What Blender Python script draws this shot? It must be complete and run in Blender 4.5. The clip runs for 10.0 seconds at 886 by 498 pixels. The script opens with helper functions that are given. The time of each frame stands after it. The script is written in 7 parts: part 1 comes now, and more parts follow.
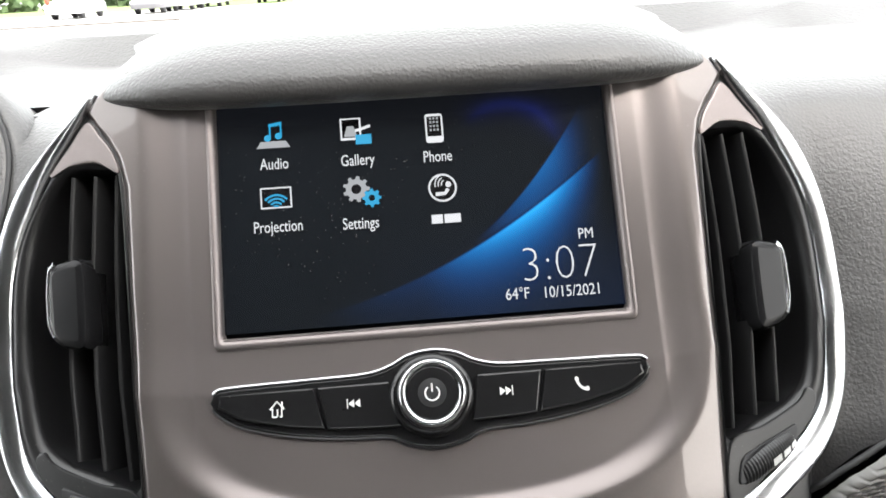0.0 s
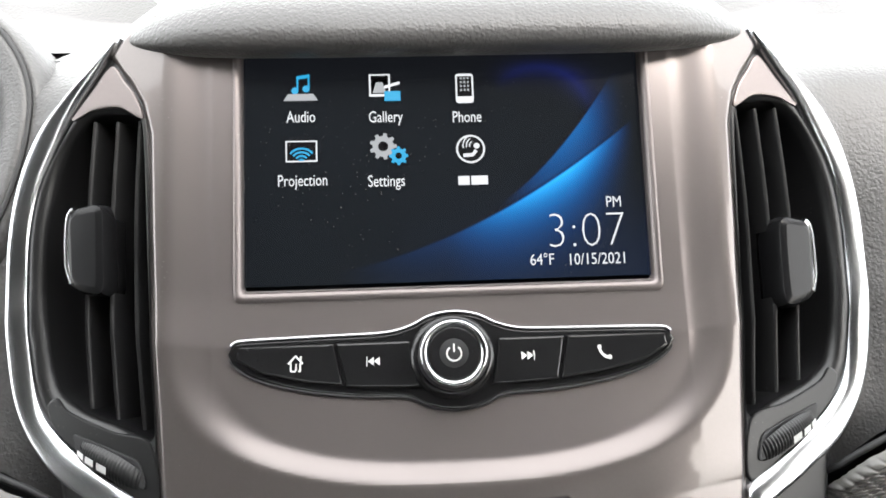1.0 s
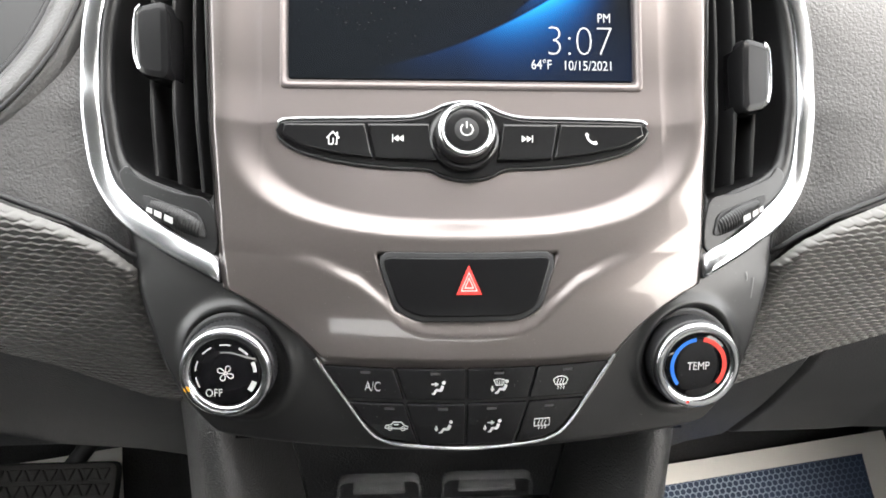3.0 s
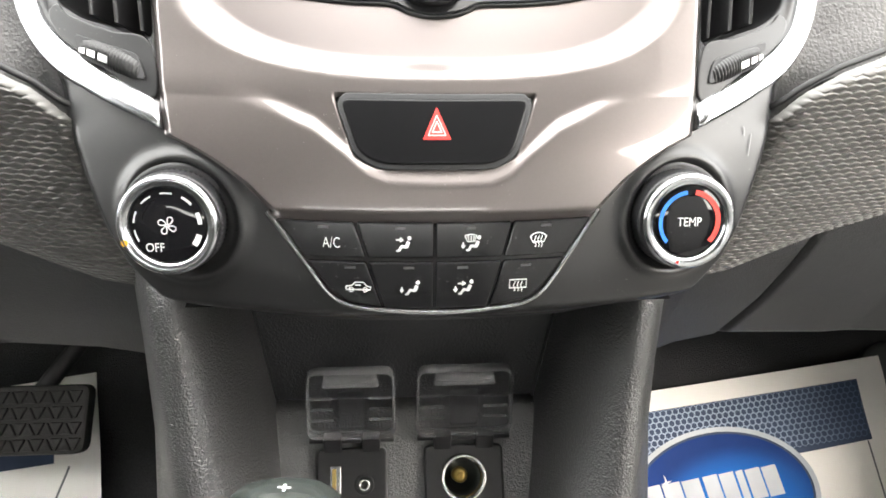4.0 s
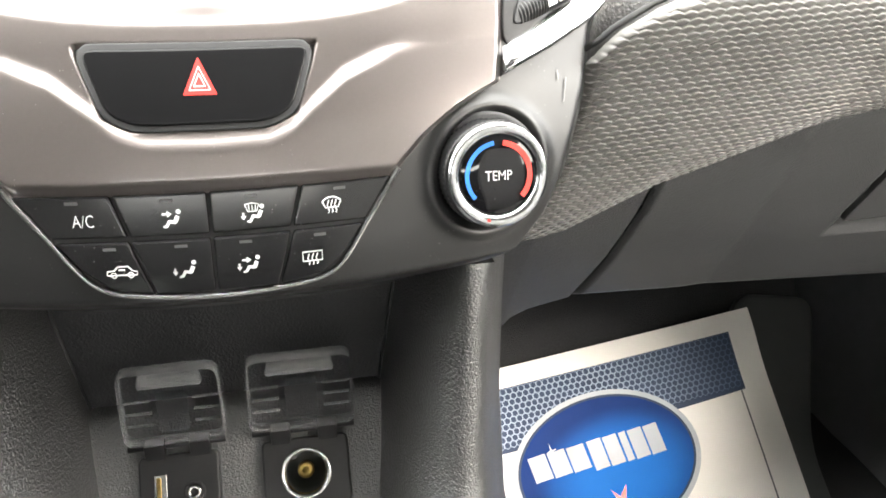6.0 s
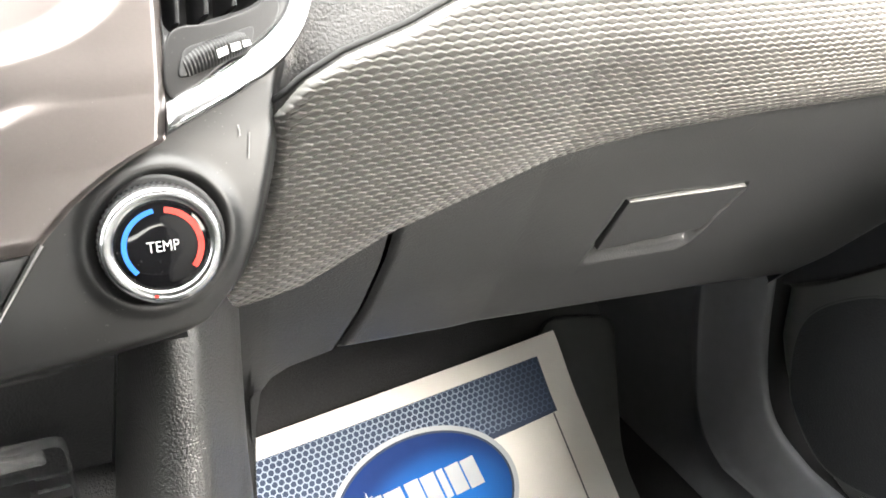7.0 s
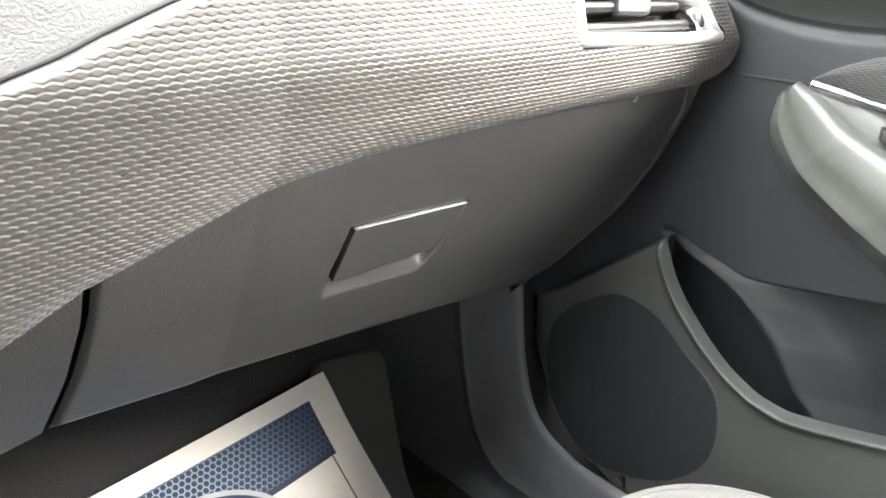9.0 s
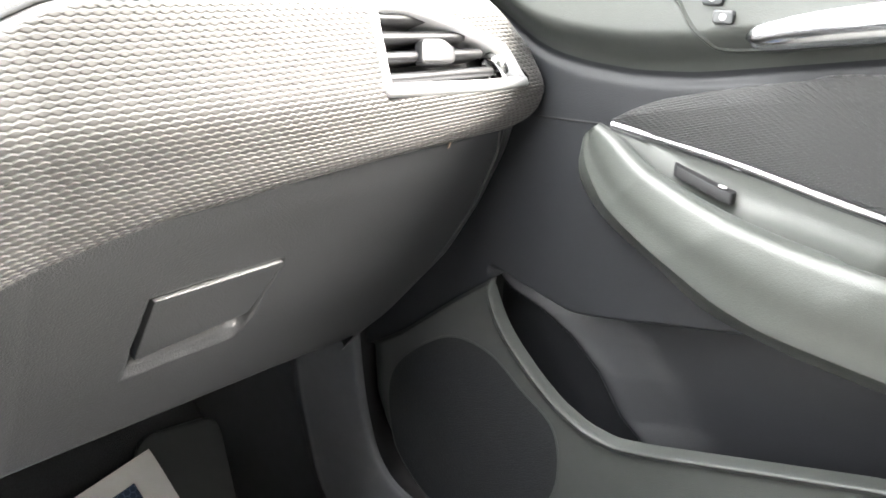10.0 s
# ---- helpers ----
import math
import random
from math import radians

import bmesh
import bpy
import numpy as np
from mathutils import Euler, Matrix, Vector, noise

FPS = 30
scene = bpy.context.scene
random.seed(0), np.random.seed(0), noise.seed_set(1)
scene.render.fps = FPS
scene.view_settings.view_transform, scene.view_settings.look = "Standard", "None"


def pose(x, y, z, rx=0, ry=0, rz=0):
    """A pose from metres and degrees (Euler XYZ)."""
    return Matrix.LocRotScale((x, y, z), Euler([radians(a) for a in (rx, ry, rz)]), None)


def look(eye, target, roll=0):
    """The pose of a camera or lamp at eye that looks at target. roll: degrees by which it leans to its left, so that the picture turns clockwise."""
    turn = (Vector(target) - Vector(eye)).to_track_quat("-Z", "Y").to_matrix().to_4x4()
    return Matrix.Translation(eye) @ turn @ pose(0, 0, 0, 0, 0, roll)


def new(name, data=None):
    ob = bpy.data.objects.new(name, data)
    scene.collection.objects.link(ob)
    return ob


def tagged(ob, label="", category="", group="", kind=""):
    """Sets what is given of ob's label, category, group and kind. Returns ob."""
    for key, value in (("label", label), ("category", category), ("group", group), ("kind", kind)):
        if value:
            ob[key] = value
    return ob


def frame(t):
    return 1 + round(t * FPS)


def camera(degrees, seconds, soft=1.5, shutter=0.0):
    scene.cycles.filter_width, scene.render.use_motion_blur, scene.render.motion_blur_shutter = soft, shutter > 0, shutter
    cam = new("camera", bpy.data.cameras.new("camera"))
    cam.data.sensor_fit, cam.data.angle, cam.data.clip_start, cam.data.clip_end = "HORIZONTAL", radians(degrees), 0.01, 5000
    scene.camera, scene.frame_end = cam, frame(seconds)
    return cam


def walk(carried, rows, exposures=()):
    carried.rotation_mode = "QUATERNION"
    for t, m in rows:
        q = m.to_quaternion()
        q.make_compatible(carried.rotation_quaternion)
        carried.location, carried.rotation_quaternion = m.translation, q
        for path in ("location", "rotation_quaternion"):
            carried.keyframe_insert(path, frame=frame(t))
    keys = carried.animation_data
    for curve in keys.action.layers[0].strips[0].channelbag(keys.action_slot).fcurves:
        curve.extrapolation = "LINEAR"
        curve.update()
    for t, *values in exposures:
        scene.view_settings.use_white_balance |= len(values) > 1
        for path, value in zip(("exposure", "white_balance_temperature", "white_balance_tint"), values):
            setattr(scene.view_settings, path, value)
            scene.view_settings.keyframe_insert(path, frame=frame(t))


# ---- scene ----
cam = camera(61.1, 10.0, soft=1.7)
PATH = [
    (0, (-0.007, -0.265, 1.128), (0.094, 1.612, 0.447), -3.2),
    (0.5, (-0.015, -0.264, 1.123), (0.089, 1.611, 0.435), -2.3),
    (1, (-0.018, -0.264, 1.117), (0.088, 1.603, 0.406), -0.6),
    (1.5, (-0.025, -0.263, 1.105), (0.099, 1.599, 0.387), 0.8),
    (2, (-0.017, -0.269, 1.092), (0.136, 1.57, 0.32), 1.6),
    (2.5, (-0.014, -0.304, 1.092), (0.157, 1.519, 0.288), 1.8),
    (3, (-0.036, -0.339, 1.075), (0.117, 1.471, 0.237), 1.7),
    (3.2, (-0.042, -0.344, 1.059), (0.099, 1.459, 0.206), 1.8),
    (4.3, (-0.016, -0.329, 1.013), (0.162, 1.42, 0.061), 1.9),
    (4.5, (-0.015, -0.328, 1.009), (0.17, 1.412, 0.04), 2.0),
    (5, (-0.016, -0.327, 1.005), (0.176, 1.402, 0.016), 2.1),
    (5.2, (-0.009, -0.324, 1.002), (0.196, 1.4, 0.009), 2.2),
    (6.3, (0.045, -0.311, 1.001), (0.556, 1.383, 0.066), 1.7),
    (6.5, (0.064, -0.312, 1.006), (0.65, 1.367, 0.091), 1.8),
    (7, (0.089, -0.308, 1.005), (0.856, 1.318, 0.129), 3.0),
    (7.5, (0.101, -0.308, 0.996), (0.983, 1.265, 0.13), 3.9),
    (8, (0.1, -0.309, 0.993), (1.063, 1.219, 0.135), 4.4),
    (8.5, (0.112, -0.317, 0.994), (1.222, 1.136, 0.183), 4.0),
    (9, (0.121, -0.32, 0.997), (1.383, 1.042, 0.254), 2.9),
    (9.5, (0.132, -0.32, 0.996), (1.544, 0.922, 0.316), 2.4),
    (10, (0.149, -0.322, 1.002), (1.7, 0.775, 0.375), 2.8),
]
EXPOSURES = [(0.0, 1.85, 6500, 10), (2.0, 2.3, 6500, 10), (3.0, 2.58, 6600, 10), (4.3, 3.35, 6800, 9.5), (5.2, 3.42, 6850, 9), (6.5, 3.52, 6850, 9), (8.0, 3.76, 6750, 9), (10.0, 3.7, 6600, 10)]
walk(cam, [(t, look(eye, target, roll)) for t, eye, target, roll in PATH], EXPOSURES)

# ---- world and sun: bright overcast afternoon ----
world = bpy.data.worlds.new("overcast_sky")
scene.world = world
world.use_nodes = True
wn, wl = world.node_tree.nodes, world.node_tree.links
sky = wn.new("ShaderNodeTexSky")
sky.sky_type, sky.sun_disc = "NISHITA", False
sky.sun_elevation, sky.sun_rotation = radians(41), radians(146)
sky.air_density, sky.dust_density = 1.0, 4.0
soft_sky = wn.new("ShaderNodeMixRGB")
soft_sky.inputs[0].default_value = 0.72
soft_sky.inputs[2].default_value = (9.0, 9.0, 8.7, 1)
wl.new(sky.outputs[0], soft_sky.inputs[1])
wl.new(soft_sky.outputs[0], wn["Background"].inputs[0])
wn["Background"].inputs[1].default_value = 0.26
sun = new("sun", bpy.data.lights.new("sun", "SUN"))
sun.data.energy, sun.data.angle, sun.data.color = 1.9, radians(26), (1.0, 0.97, 0.93)
sun.matrix_world = look((4.2, -6.2, 7.6), (0, 0, 1))


# ---- material helper ----
def shader(name, color, rough=0.5, metal=0.0, coat=0.0, grain=None, mottle=0.12, mottle_scale=60.0,
           dust=0.0, spec=0.5, rough_var=0.1, sheen=0.0):
    """A plastic, leather, metal or paper surface. grain: (kind, cells per metre, relief in metres)."""
    m = bpy.data.materials.new(name)
    m.use_nodes = True
    nt = m.node_tree
    bsdf = nt.nodes["Principled BSDF"]
    bsdf.inputs["Metallic"].default_value = metal
    bsdf.inputs["Specular IOR Level"].default_value = spec
    bsdf.inputs["Coat Weight"].default_value = coat
    bsdf.inputs["Coat Roughness"].default_value = 0.04
    bsdf.inputs["Sheen Weight"].default_value = sheen
    co = nt.nodes.new("ShaderNodeTexCoord")
    nz = nt.nodes.new("ShaderNodeTexNoise")
    nz.inputs["Scale"].default_value, nz.inputs["Detail"].default_value = mottle_scale, 4
    nt.links.new(co.outputs["Object"], nz.inputs["Vector"])
    mix = nt.nodes.new("ShaderNodeMixRGB")
    mix.inputs[1].default_value = (*[c * (1 - mottle) for c in color], 1)
    mix.inputs[2].default_value = (*[min(1, c * (1 + mottle)) for c in color], 1)
    nt.links.new(nz.outputs["Fac"], mix.inputs[0])
    col = mix.outputs[0]
    if dust:
        specks = nt.nodes.new("ShaderNodeTexVoronoi")
        specks.inputs["Scale"].default_value = 420
        ramp = nt.nodes.new("ShaderNodeMapRange")
        ramp.inputs["From Min"].default_value, ramp.inputs["From Max"].default_value = 0.05, 0.11
        ramp.inputs["To Min"].default_value, ramp.inputs["To Max"].default_value = dust, 0
        nt.links.new(co.outputs["Object"], specks.inputs["Vector"])
        nt.links.new(specks.outputs["Distance"], ramp.inputs["Value"])
        lump = nt.nodes.new("ShaderNodeMath")
        lump.operation = "MULTIPLY"
        thin = nt.nodes.new("ShaderNodeTexNoise")
        thin.inputs["Scale"].default_value = 28
        cut = nt.nodes.new("ShaderNodeMapRange")
        cut.inputs["From Min"].default_value, cut.inputs["From Max"].default_value = 0.5, 0.7
        nt.links.new(co.outputs["Object"], thin.inputs["Vector"])
        nt.links.new(thin.outputs["Fac"], cut.inputs["Value"])
        nt.links.new(ramp.outputs[0], lump.inputs[0])
        nt.links.new(cut.outputs[0], lump.inputs[1])
        spk = nt.nodes.new("ShaderNodeMixRGB")
        spk.inputs[2].default_value = (0.55, 0.53, 0.5, 1)
        nt.links.new(col, spk.inputs[1])
        nt.links.new(lump.outputs[0], spk.inputs[0])
        col = spk.outputs[0]
    nt.links.new(col, bsdf.inputs["Base Color"])
    wear = nt.nodes.new("ShaderNodeTexNoise")
    wear.inputs["Scale"].default_value, wear.inputs["Detail"].default_value = 22, 5
    rr = nt.nodes.new("ShaderNodeMapRange")
    rr.inputs["To Min"].default_value, rr.inputs["To Max"].default_value = max(0.02, rough * (1 - rough_var)), min(1, rough * (1 + rough_var))
    nt.links.new(co.outputs["Object"], wear.inputs["Vector"])
    nt.links.new(wear.outputs["Fac"], rr.inputs["Value"])
    nt.links.new(rr.outputs[0], bsdf.inputs["Roughness"])
    if grain:
        kind, scale, relief = grain
        bump = nt.nodes.new("ShaderNodeBump")
        bump.inputs["Distance"].default_value = relief
        bump.inputs["Strength"].default_value = 1.0
        if kind == "leather":
            tex = nt.nodes.new("ShaderNodeTexVoronoi")
            tex.feature = "SMOOTH_F1"
            tex.inputs["Smoothness"].default_value = 0.35
            out = "Distance"
            bump.invert = True
        else:
            tex = nt.nodes.new("ShaderNodeTexNoise")
            tex.inputs["Detail"].default_value = 3
            out = "Fac"
        tex.inputs["Scale"].default_value = scale
        warp = nt.nodes.new("ShaderNodeMixRGB")
        warp.inputs[0].default_value = 0.0025
        wob = nt.nodes.new("ShaderNodeTexNoise")
        wob.inputs["Scale"].default_value = scale * 0.6
        nt.links.new(co.outputs["Object"], wob.inputs["Vector"])
        nt.links.new(co.outputs["Object"], warp.inputs[1])
        nt.links.new(wob.outputs["Color"], warp.inputs[2])
        nt.links.new(warp.outputs[0], tex.inputs["Vector"])
        nt.links.new(tex.outputs[out], bump.inputs["Height"])
        nt.links.new(bump.outputs[0], bsdf.inputs["Normal"])
    return m


def glow(name, color, strength):
    """A lit part of the display."""
    m = bpy.data.materials.new(name)
    m.use_nodes = True
    bsdf = m.node_tree.nodes["Principled BSDF"]
    bsdf.inputs["Base Color"].default_value = (0.01, 0.01, 0.012, 1)
    bsdf.inputs["Roughness"].default_value = 0.2
    bsdf.inputs["Emission Color"].default_value = (*color, 1)
    bsdf.inputs["Emission Strength"].default_value = strength
    return m


# ---- materials ----
M_POD = shader("mauve_satin_lacquer", (0.150, 0.131, 0.127), 0.38, metal=0.7, mottle=0.06, mottle_scale=700, dust=0.6, grain=("fine", 1800, 0.00003))
M_CHROME = shader("chrome", (0.47, 0.48, 0.495), 0.21, metal=1.0, mottle=0.03, rough_var=0.4)
M_TRIM = shader("dull_chrome", (0.36, 0.36, 0.37), 0.25, metal=1.0, mottle=0.06)
M_SATIN = shader("satin_silver", (0.52, 0.52, 0.52), 0.24, metal=1.0, mottle=0.04)
M_BLACK = shader("black_satin_plastic", (0.016, 0.016, 0.017), 0.4, spec=0.4, mottle=0.15, dust=0.12, grain=("fine", 2600, 0.00003))
M_PANEL = shader("black_satin_panel", (0.0135, 0.0135, 0.0138), 0.36, spec=0.5, mottle=0.15, dust=0.2, grain=("fine", 2600, 0.00002))
M_KEY = shader("black_key_plastic", (0.009, 0.009, 0.0095), 0.18, spec=0.4, mottle=0.15, dust=0.25)
M_DARK = shader("black_cavity_plastic", (0.008, 0.008, 0.009), 0.6, mottle=0.2)
M_SLAT = shader("black_slat_plastic", (0.009, 0.009, 0.0095), 0.34, spec=0.35, mottle=0.2, dust=0.15, grain=("fine", 1500, 0.00003))
M_TAB = shader("black_tab_plastic", (0.007, 0.007, 0.0075), 0.22, spec=0.15, mottle=0.15)
M_GLASSBLACK = shader("black_gloss", (0.006, 0.006, 0.007), 0.06, spec=0.35, mottle=0.1, dust=0.35)
M_RECESS = shader("black_grained_recess", (0.0125, 0.013, 0.0145), 0.38, mottle=0.12, grain=("leather", 700, 0.00032))
M_LEATHER = shader("grained_dash_skin", (0.037, 0.036, 0.0355), 0.44, mottle=0.12, grain=("leather", 680, 0.00022), sheen=0.1, spec=0.6)
M_CONSOLE = shader("grained_console_skin", (0.030, 0.0297, 0.0295), 0.34, spec=1.0, mottle=0.12, grain=("leather", 860, 0.00042))
M_CONSOLE.node_tree.nodes["Principled BSDF"].inputs["IOR"].default_value = 1.65
M_GLOVE = shader("fine_grained_plastic", (0.031, 0.0323, 0.034), 0.36, mottle=0.1, dust=0.08, spec=0.65, grain=("leather", 900, 0.0002))
M_WEAVE = shader("embossed_weave_skin", (0.080, 0.077, 0.0725), 0.45, mottle=0.15, mottle_scale=300, sheen=0.1, spec=0.5)
M_DOORLOW = shader("dark_door_plastic", (0.058, 0.0615, 0.0585), 0.42, mottle=0.1, grain=("leather", 900, 0.00010), dust=0.06)
# skin of the middle panel; also puts shade into the pocket's inner wall
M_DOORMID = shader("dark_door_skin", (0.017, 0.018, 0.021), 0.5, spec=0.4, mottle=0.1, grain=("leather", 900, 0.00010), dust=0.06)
M_DOOR = shader("grey_green_door_plastic", (0.058, 0.062, 0.057), 0.36, mottle=0.1, grain=("leather", 900, 0.00010), dust=0.06)
M_FABRIC = shader("dark_door_fabric", (0.028, 0.0285, 0.0285), 0.6, mottle=0.2, mottle_scale=700, grain=("fine", 2500, 0.00015), sheen=0.2)
M_CARPET = shader("black_carpet", (0.036, 0.036, 0.038), 0.95, mottle=0.5, mottle_scale=500, grain=("fine", 700, 0.002))
M_GRILLE = shader("dark_grille_plastic", (0.022, 0.0235, 0.0255), 0.55, spec=0.35, mottle=0.1, grain=("leather", 520, 0.0004))
M_LEVER = shader("dark_lacquered_knob", (0.060, 0.068, 0.063), 0.2, metal=0.6, mottle=0.06, dust=0.2)
M_KICK = shader("dark_kick_plastic", (0.16, 0.167, 0.177), 0.48, mottle=0.12, grain=("fine", 900, 0.0001))
M_PAPER = shader("white_mat_paper", (0.85, 0.82, 0.77), 0.6, mottle=0.03, mottle_scale=15, grain=("fine", 60, 0.0006))
M_RUBBER = shader("worn_pedal_rubber", (0.025, 0.024, 0.022), 0.7, mottle=0.4, mottle_scale=120, dust=0.5, grain=("fine", 500, 0.0005))
M_ROOF = shader("grey_headliner", (0.17, 0.168, 0.162), 0.9, mottle=0.06, grain=("fine", 500, 0.0004))
M_LINING = shader("dark_cabin_lining", (0.12, 0.118, 0.112), 0.85, mottle=0.1, grain=("fine", 500, 0.0004))
M_SEAT = shader("grey_seat_cloth", (0.27, 0.262, 0.25), 0.85, mottle=0.15, mottle_scale=400, grain=("fine", 800, 0.0004), sheen=0.3)
M_WHITE = shader("printed_white", (0.55, 0.55, 0.54), 0.4, mottle=0.03)
M_GREYINK = shader("printed_grey", (0.13, 0.13, 0.13), 0.5, mottle=0.05)
M_RED = shader("hazard_red", (0.62, 0.035, 0.03), 0.35, mottle=0.05)
M_BLUEINK = shader("printed_blue", (0.02, 0.16, 0.62), 0.35, mottle=0.05)
M_REDINK = shader("printed_red", (0.7, 0.05, 0.04), 0.35, mottle=0.05)
M_AMBER = shader("amber_pointer", (0.85, 0.42, 0.02), 0.35, mottle=0.05)
M_LAMP = shader("unlit_indicator", (0.045, 0.045, 0.046), 0.4, mottle=0.05)
M_WELL = shader("dull_socket_metal", (0.13, 0.14, 0.135), 0.5, metal=0.3, mottle=0.15)
M_SCUFF = shader("pale_scuff", (0.12, 0.12, 0.12), 0.5, mottle=0.3, mottle_scale=900)
M_NICK = shader("pale_brown_nick", (0.26, 0.20, 0.16), 0.6, mottle=0.3, mottle_scale=900)
M_VENTFRAME = shader("satin_silver_frame", (0.56, 0.56, 0.57), 0.48, metal=0.6, mottle=0.04)
M_BRASS = shader("brass_contact", (0.6, 0.42, 0.15), 0.3, metal=1.0, mottle=0.1)
M_STEEL = shader("nickel_sleeve", (0.62, 0.62, 0.6), 0.25, metal=1.0, mottle=0.08)


# ---- mesh helpers ----
def mesh_of(name, verts, faces, smooth=True, mats=()):
    me = bpy.data.meshes.new(name)
    me.from_pydata([tuple(map(float, v)) for v in verts], [], faces)
    if smooth:
        me.shade_smooth()
    for m in mats:
        me.materials.append(m)
    me.update()
    return me


def thing(name, label, category, kind="", group="", at=(0, 0, 0)):
    ob = new(name)
    ob.location = at
    ob.empty_display_size = 0.02
    return tagged(ob, label, category, group, kind)


def part(name, data, material, parent=None, label=""):
    """A mesh (given in world metres) as one object under its thing."""
    if isinstance(data, bmesh.types.BMesh):
        me = bpy.data.meshes.new(name)
        bmesh.ops.recalc_face_normals(data, faces=data.faces)
        data.to_mesh(me)
        data.free()
        me.shade_smooth()
        me.set_sharp_from_angle(angle=radians(32))
    else:
        me = data
    if material is not None and not me.materials:
        me.materials.append(material)
    ob = new(name, me)
    if parent is not None:
        root = parent
        at = Vector((0, 0, 0))
        while root is not None:
            at += root.location
            root = root.parent
        ob.parent = parent
        ob.location = -at
    if label:
        ob["label"] = label
    return ob


def single(name, data, material, label, category, kind="", group=""):
    return tagged(part(name, data, material), label, category, group, kind)


def grid_faces(nu, nv, closed=False):
    out = []
    for i in range(nu - 1 if not closed else nu):
        a, b = i * nv, ((i + 1) % nu) * nv
        out += [(a + j, b + j, b + j + 1, a + j + 1) for j in range(nv - 1)]
    return out


def sheet(name, X, Y, Z, keep=None, flip=False):
    """A surface from arrays of places; keep: which cells stay."""
    nu, nv = X.shape
    verts = np.stack([X, Y, Z], -1).reshape(-1, 3)
    f = grid_faces(nu, nv)
    if keep is not None:
        k = keep.reshape(-1)
        f = [q for q, ok in zip(f, k) if ok]
    if flip:
        f = [q[::-1] for q in f]
    me = bpy.data.meshes.new(name)
    me.from_pydata(verts.tolist(), [], f)
    me.shade_smooth()
    return me


def spline(pts, n, closed=False):
    """n places along a smooth curve through pts."""
    P = np.array(pts, float)
    k = len(P)
    if closed:
        Q = np.vstack([P[-1], P, P[0], P[1]])
        segs = k
    else:
        Q = np.vstack([2 * P[0] - P[1], P, 2 * P[-1] - P[-2]])
        segs = k - 1
    T = np.linspace(0, segs, n, endpoint=not closed)
    i = np.minimum(T.astype(int), segs - 1)
    f = (T - i)[:, None]
    a, b, c, d = Q[i], Q[i + 1], Q[i + 2], Q[i + 3]
    return 0.5 * (2 * b + (c - a) * f + (2 * a - 5 * b + 4 * c - d) * f ** 2 + (3 * b - a - 3 * c + d) * f ** 3)


def rounded(corners, r, n=5):
    """A polygon with rounded corners, as 2D places."""
    out = []
    k = len(corners)
    for i in range(k):
        p, a, b = (np.array(corners[j % k], float) for j in (i, i - 1, i + 1))
        u, v = (a - p) / np.linalg.norm(a - p), (b - p) / np.linalg.norm(b - p)
        rr = min(r, 0.45 * np.linalg.norm(a - p), 0.45 * np.linalg.norm(b - p))
        for s in np.linspace(0, 1, n):
            out.append((1 - s) ** 2 * (p + u * rr) + 2 * s * (1 - s) * p + s ** 2 * (p + v * rr))
    return np.array(out)


def inset(P, d):
    """The closed outline P moved inwards by d."""
    area = np.sum(P[:, 0] * np.roll(P[:, 1], -1) - P[:, 1] * np.roll(P[:, 0], -1))
    t = np.roll(P, -1, 0) - np.roll(P, 1, 0)
    t /= np.linalg.norm(t, axis=1)[:, None] + 1e-12
    nrm = np.stack([-t[:, 1], t[:, 0]], 1) * (1 if area > 0 else -1)
    return P + nrm * d


def dense(P):
    """The closed outline P with more places along its long sides."""
    out = []
    total = np.sum(np.linalg.norm(np.roll(P, -1, 0) - P, axis=1))
    for a, b in zip(P, np.roll(P, -1, 0)):
        k = max(1, int(np.linalg.norm(b - a) / (total / 48)))
        out += [a + (b - a) * i / k for i in range(k)]
    return np.array(out)


def plate(name, P, place, h0, h1, bevel=0.0006, dish=0.0):
    """A plate with the outline P (2D), from height h0 to h1 over the surface place(a, b, h), with rounded rims."""
    P = dense(np.array(P, float))
    rings = [(P, h0), (P, h1 - bevel), (inset(P, bevel * 0.3), h1 - bevel * 0.3), (inset(P, bevel), h1)]
    if dish:
        rings.append((inset(P, bevel * 3), h1 - dish))
    last_R, last_h = rings[-1]
    rings.append((inset(last_R, min(bevel, 0.0006) * 0.4), last_h))
    last_R = rings[-1][0]
    mid = last_R.mean(0)
    rings += [(mid + (last_R - mid) * f, last_h) for f in (0.75, 0.5, 0.25)]
    verts, faces, n = [], [], len(P)
    for R, h in rings:
        verts += [place(a, b, h) for a, b in R]
    for r in range(len(rings) - 1):
        for i in range(n):
            j = (i + 1) % n
            faces.append((r * n + i, r * n + j, (r + 1) * n + j, (r + 1) * n + i))
    last = (len(rings) - 1) * n
    c = R.mean(0)
    verts.append(place(c[0], c[1], rings[-1][1]))
    faces += [(last + i, last + (i + 1) % n, len(verts) - 1) for i in range(n)]
    bm = bmesh.new()
    vs = [bm.verts.new(v) for v in verts]
    for f in faces:
        try:
            bm.faces.new([vs[i] for i in f])
        except ValueError:
            pass
    return bm


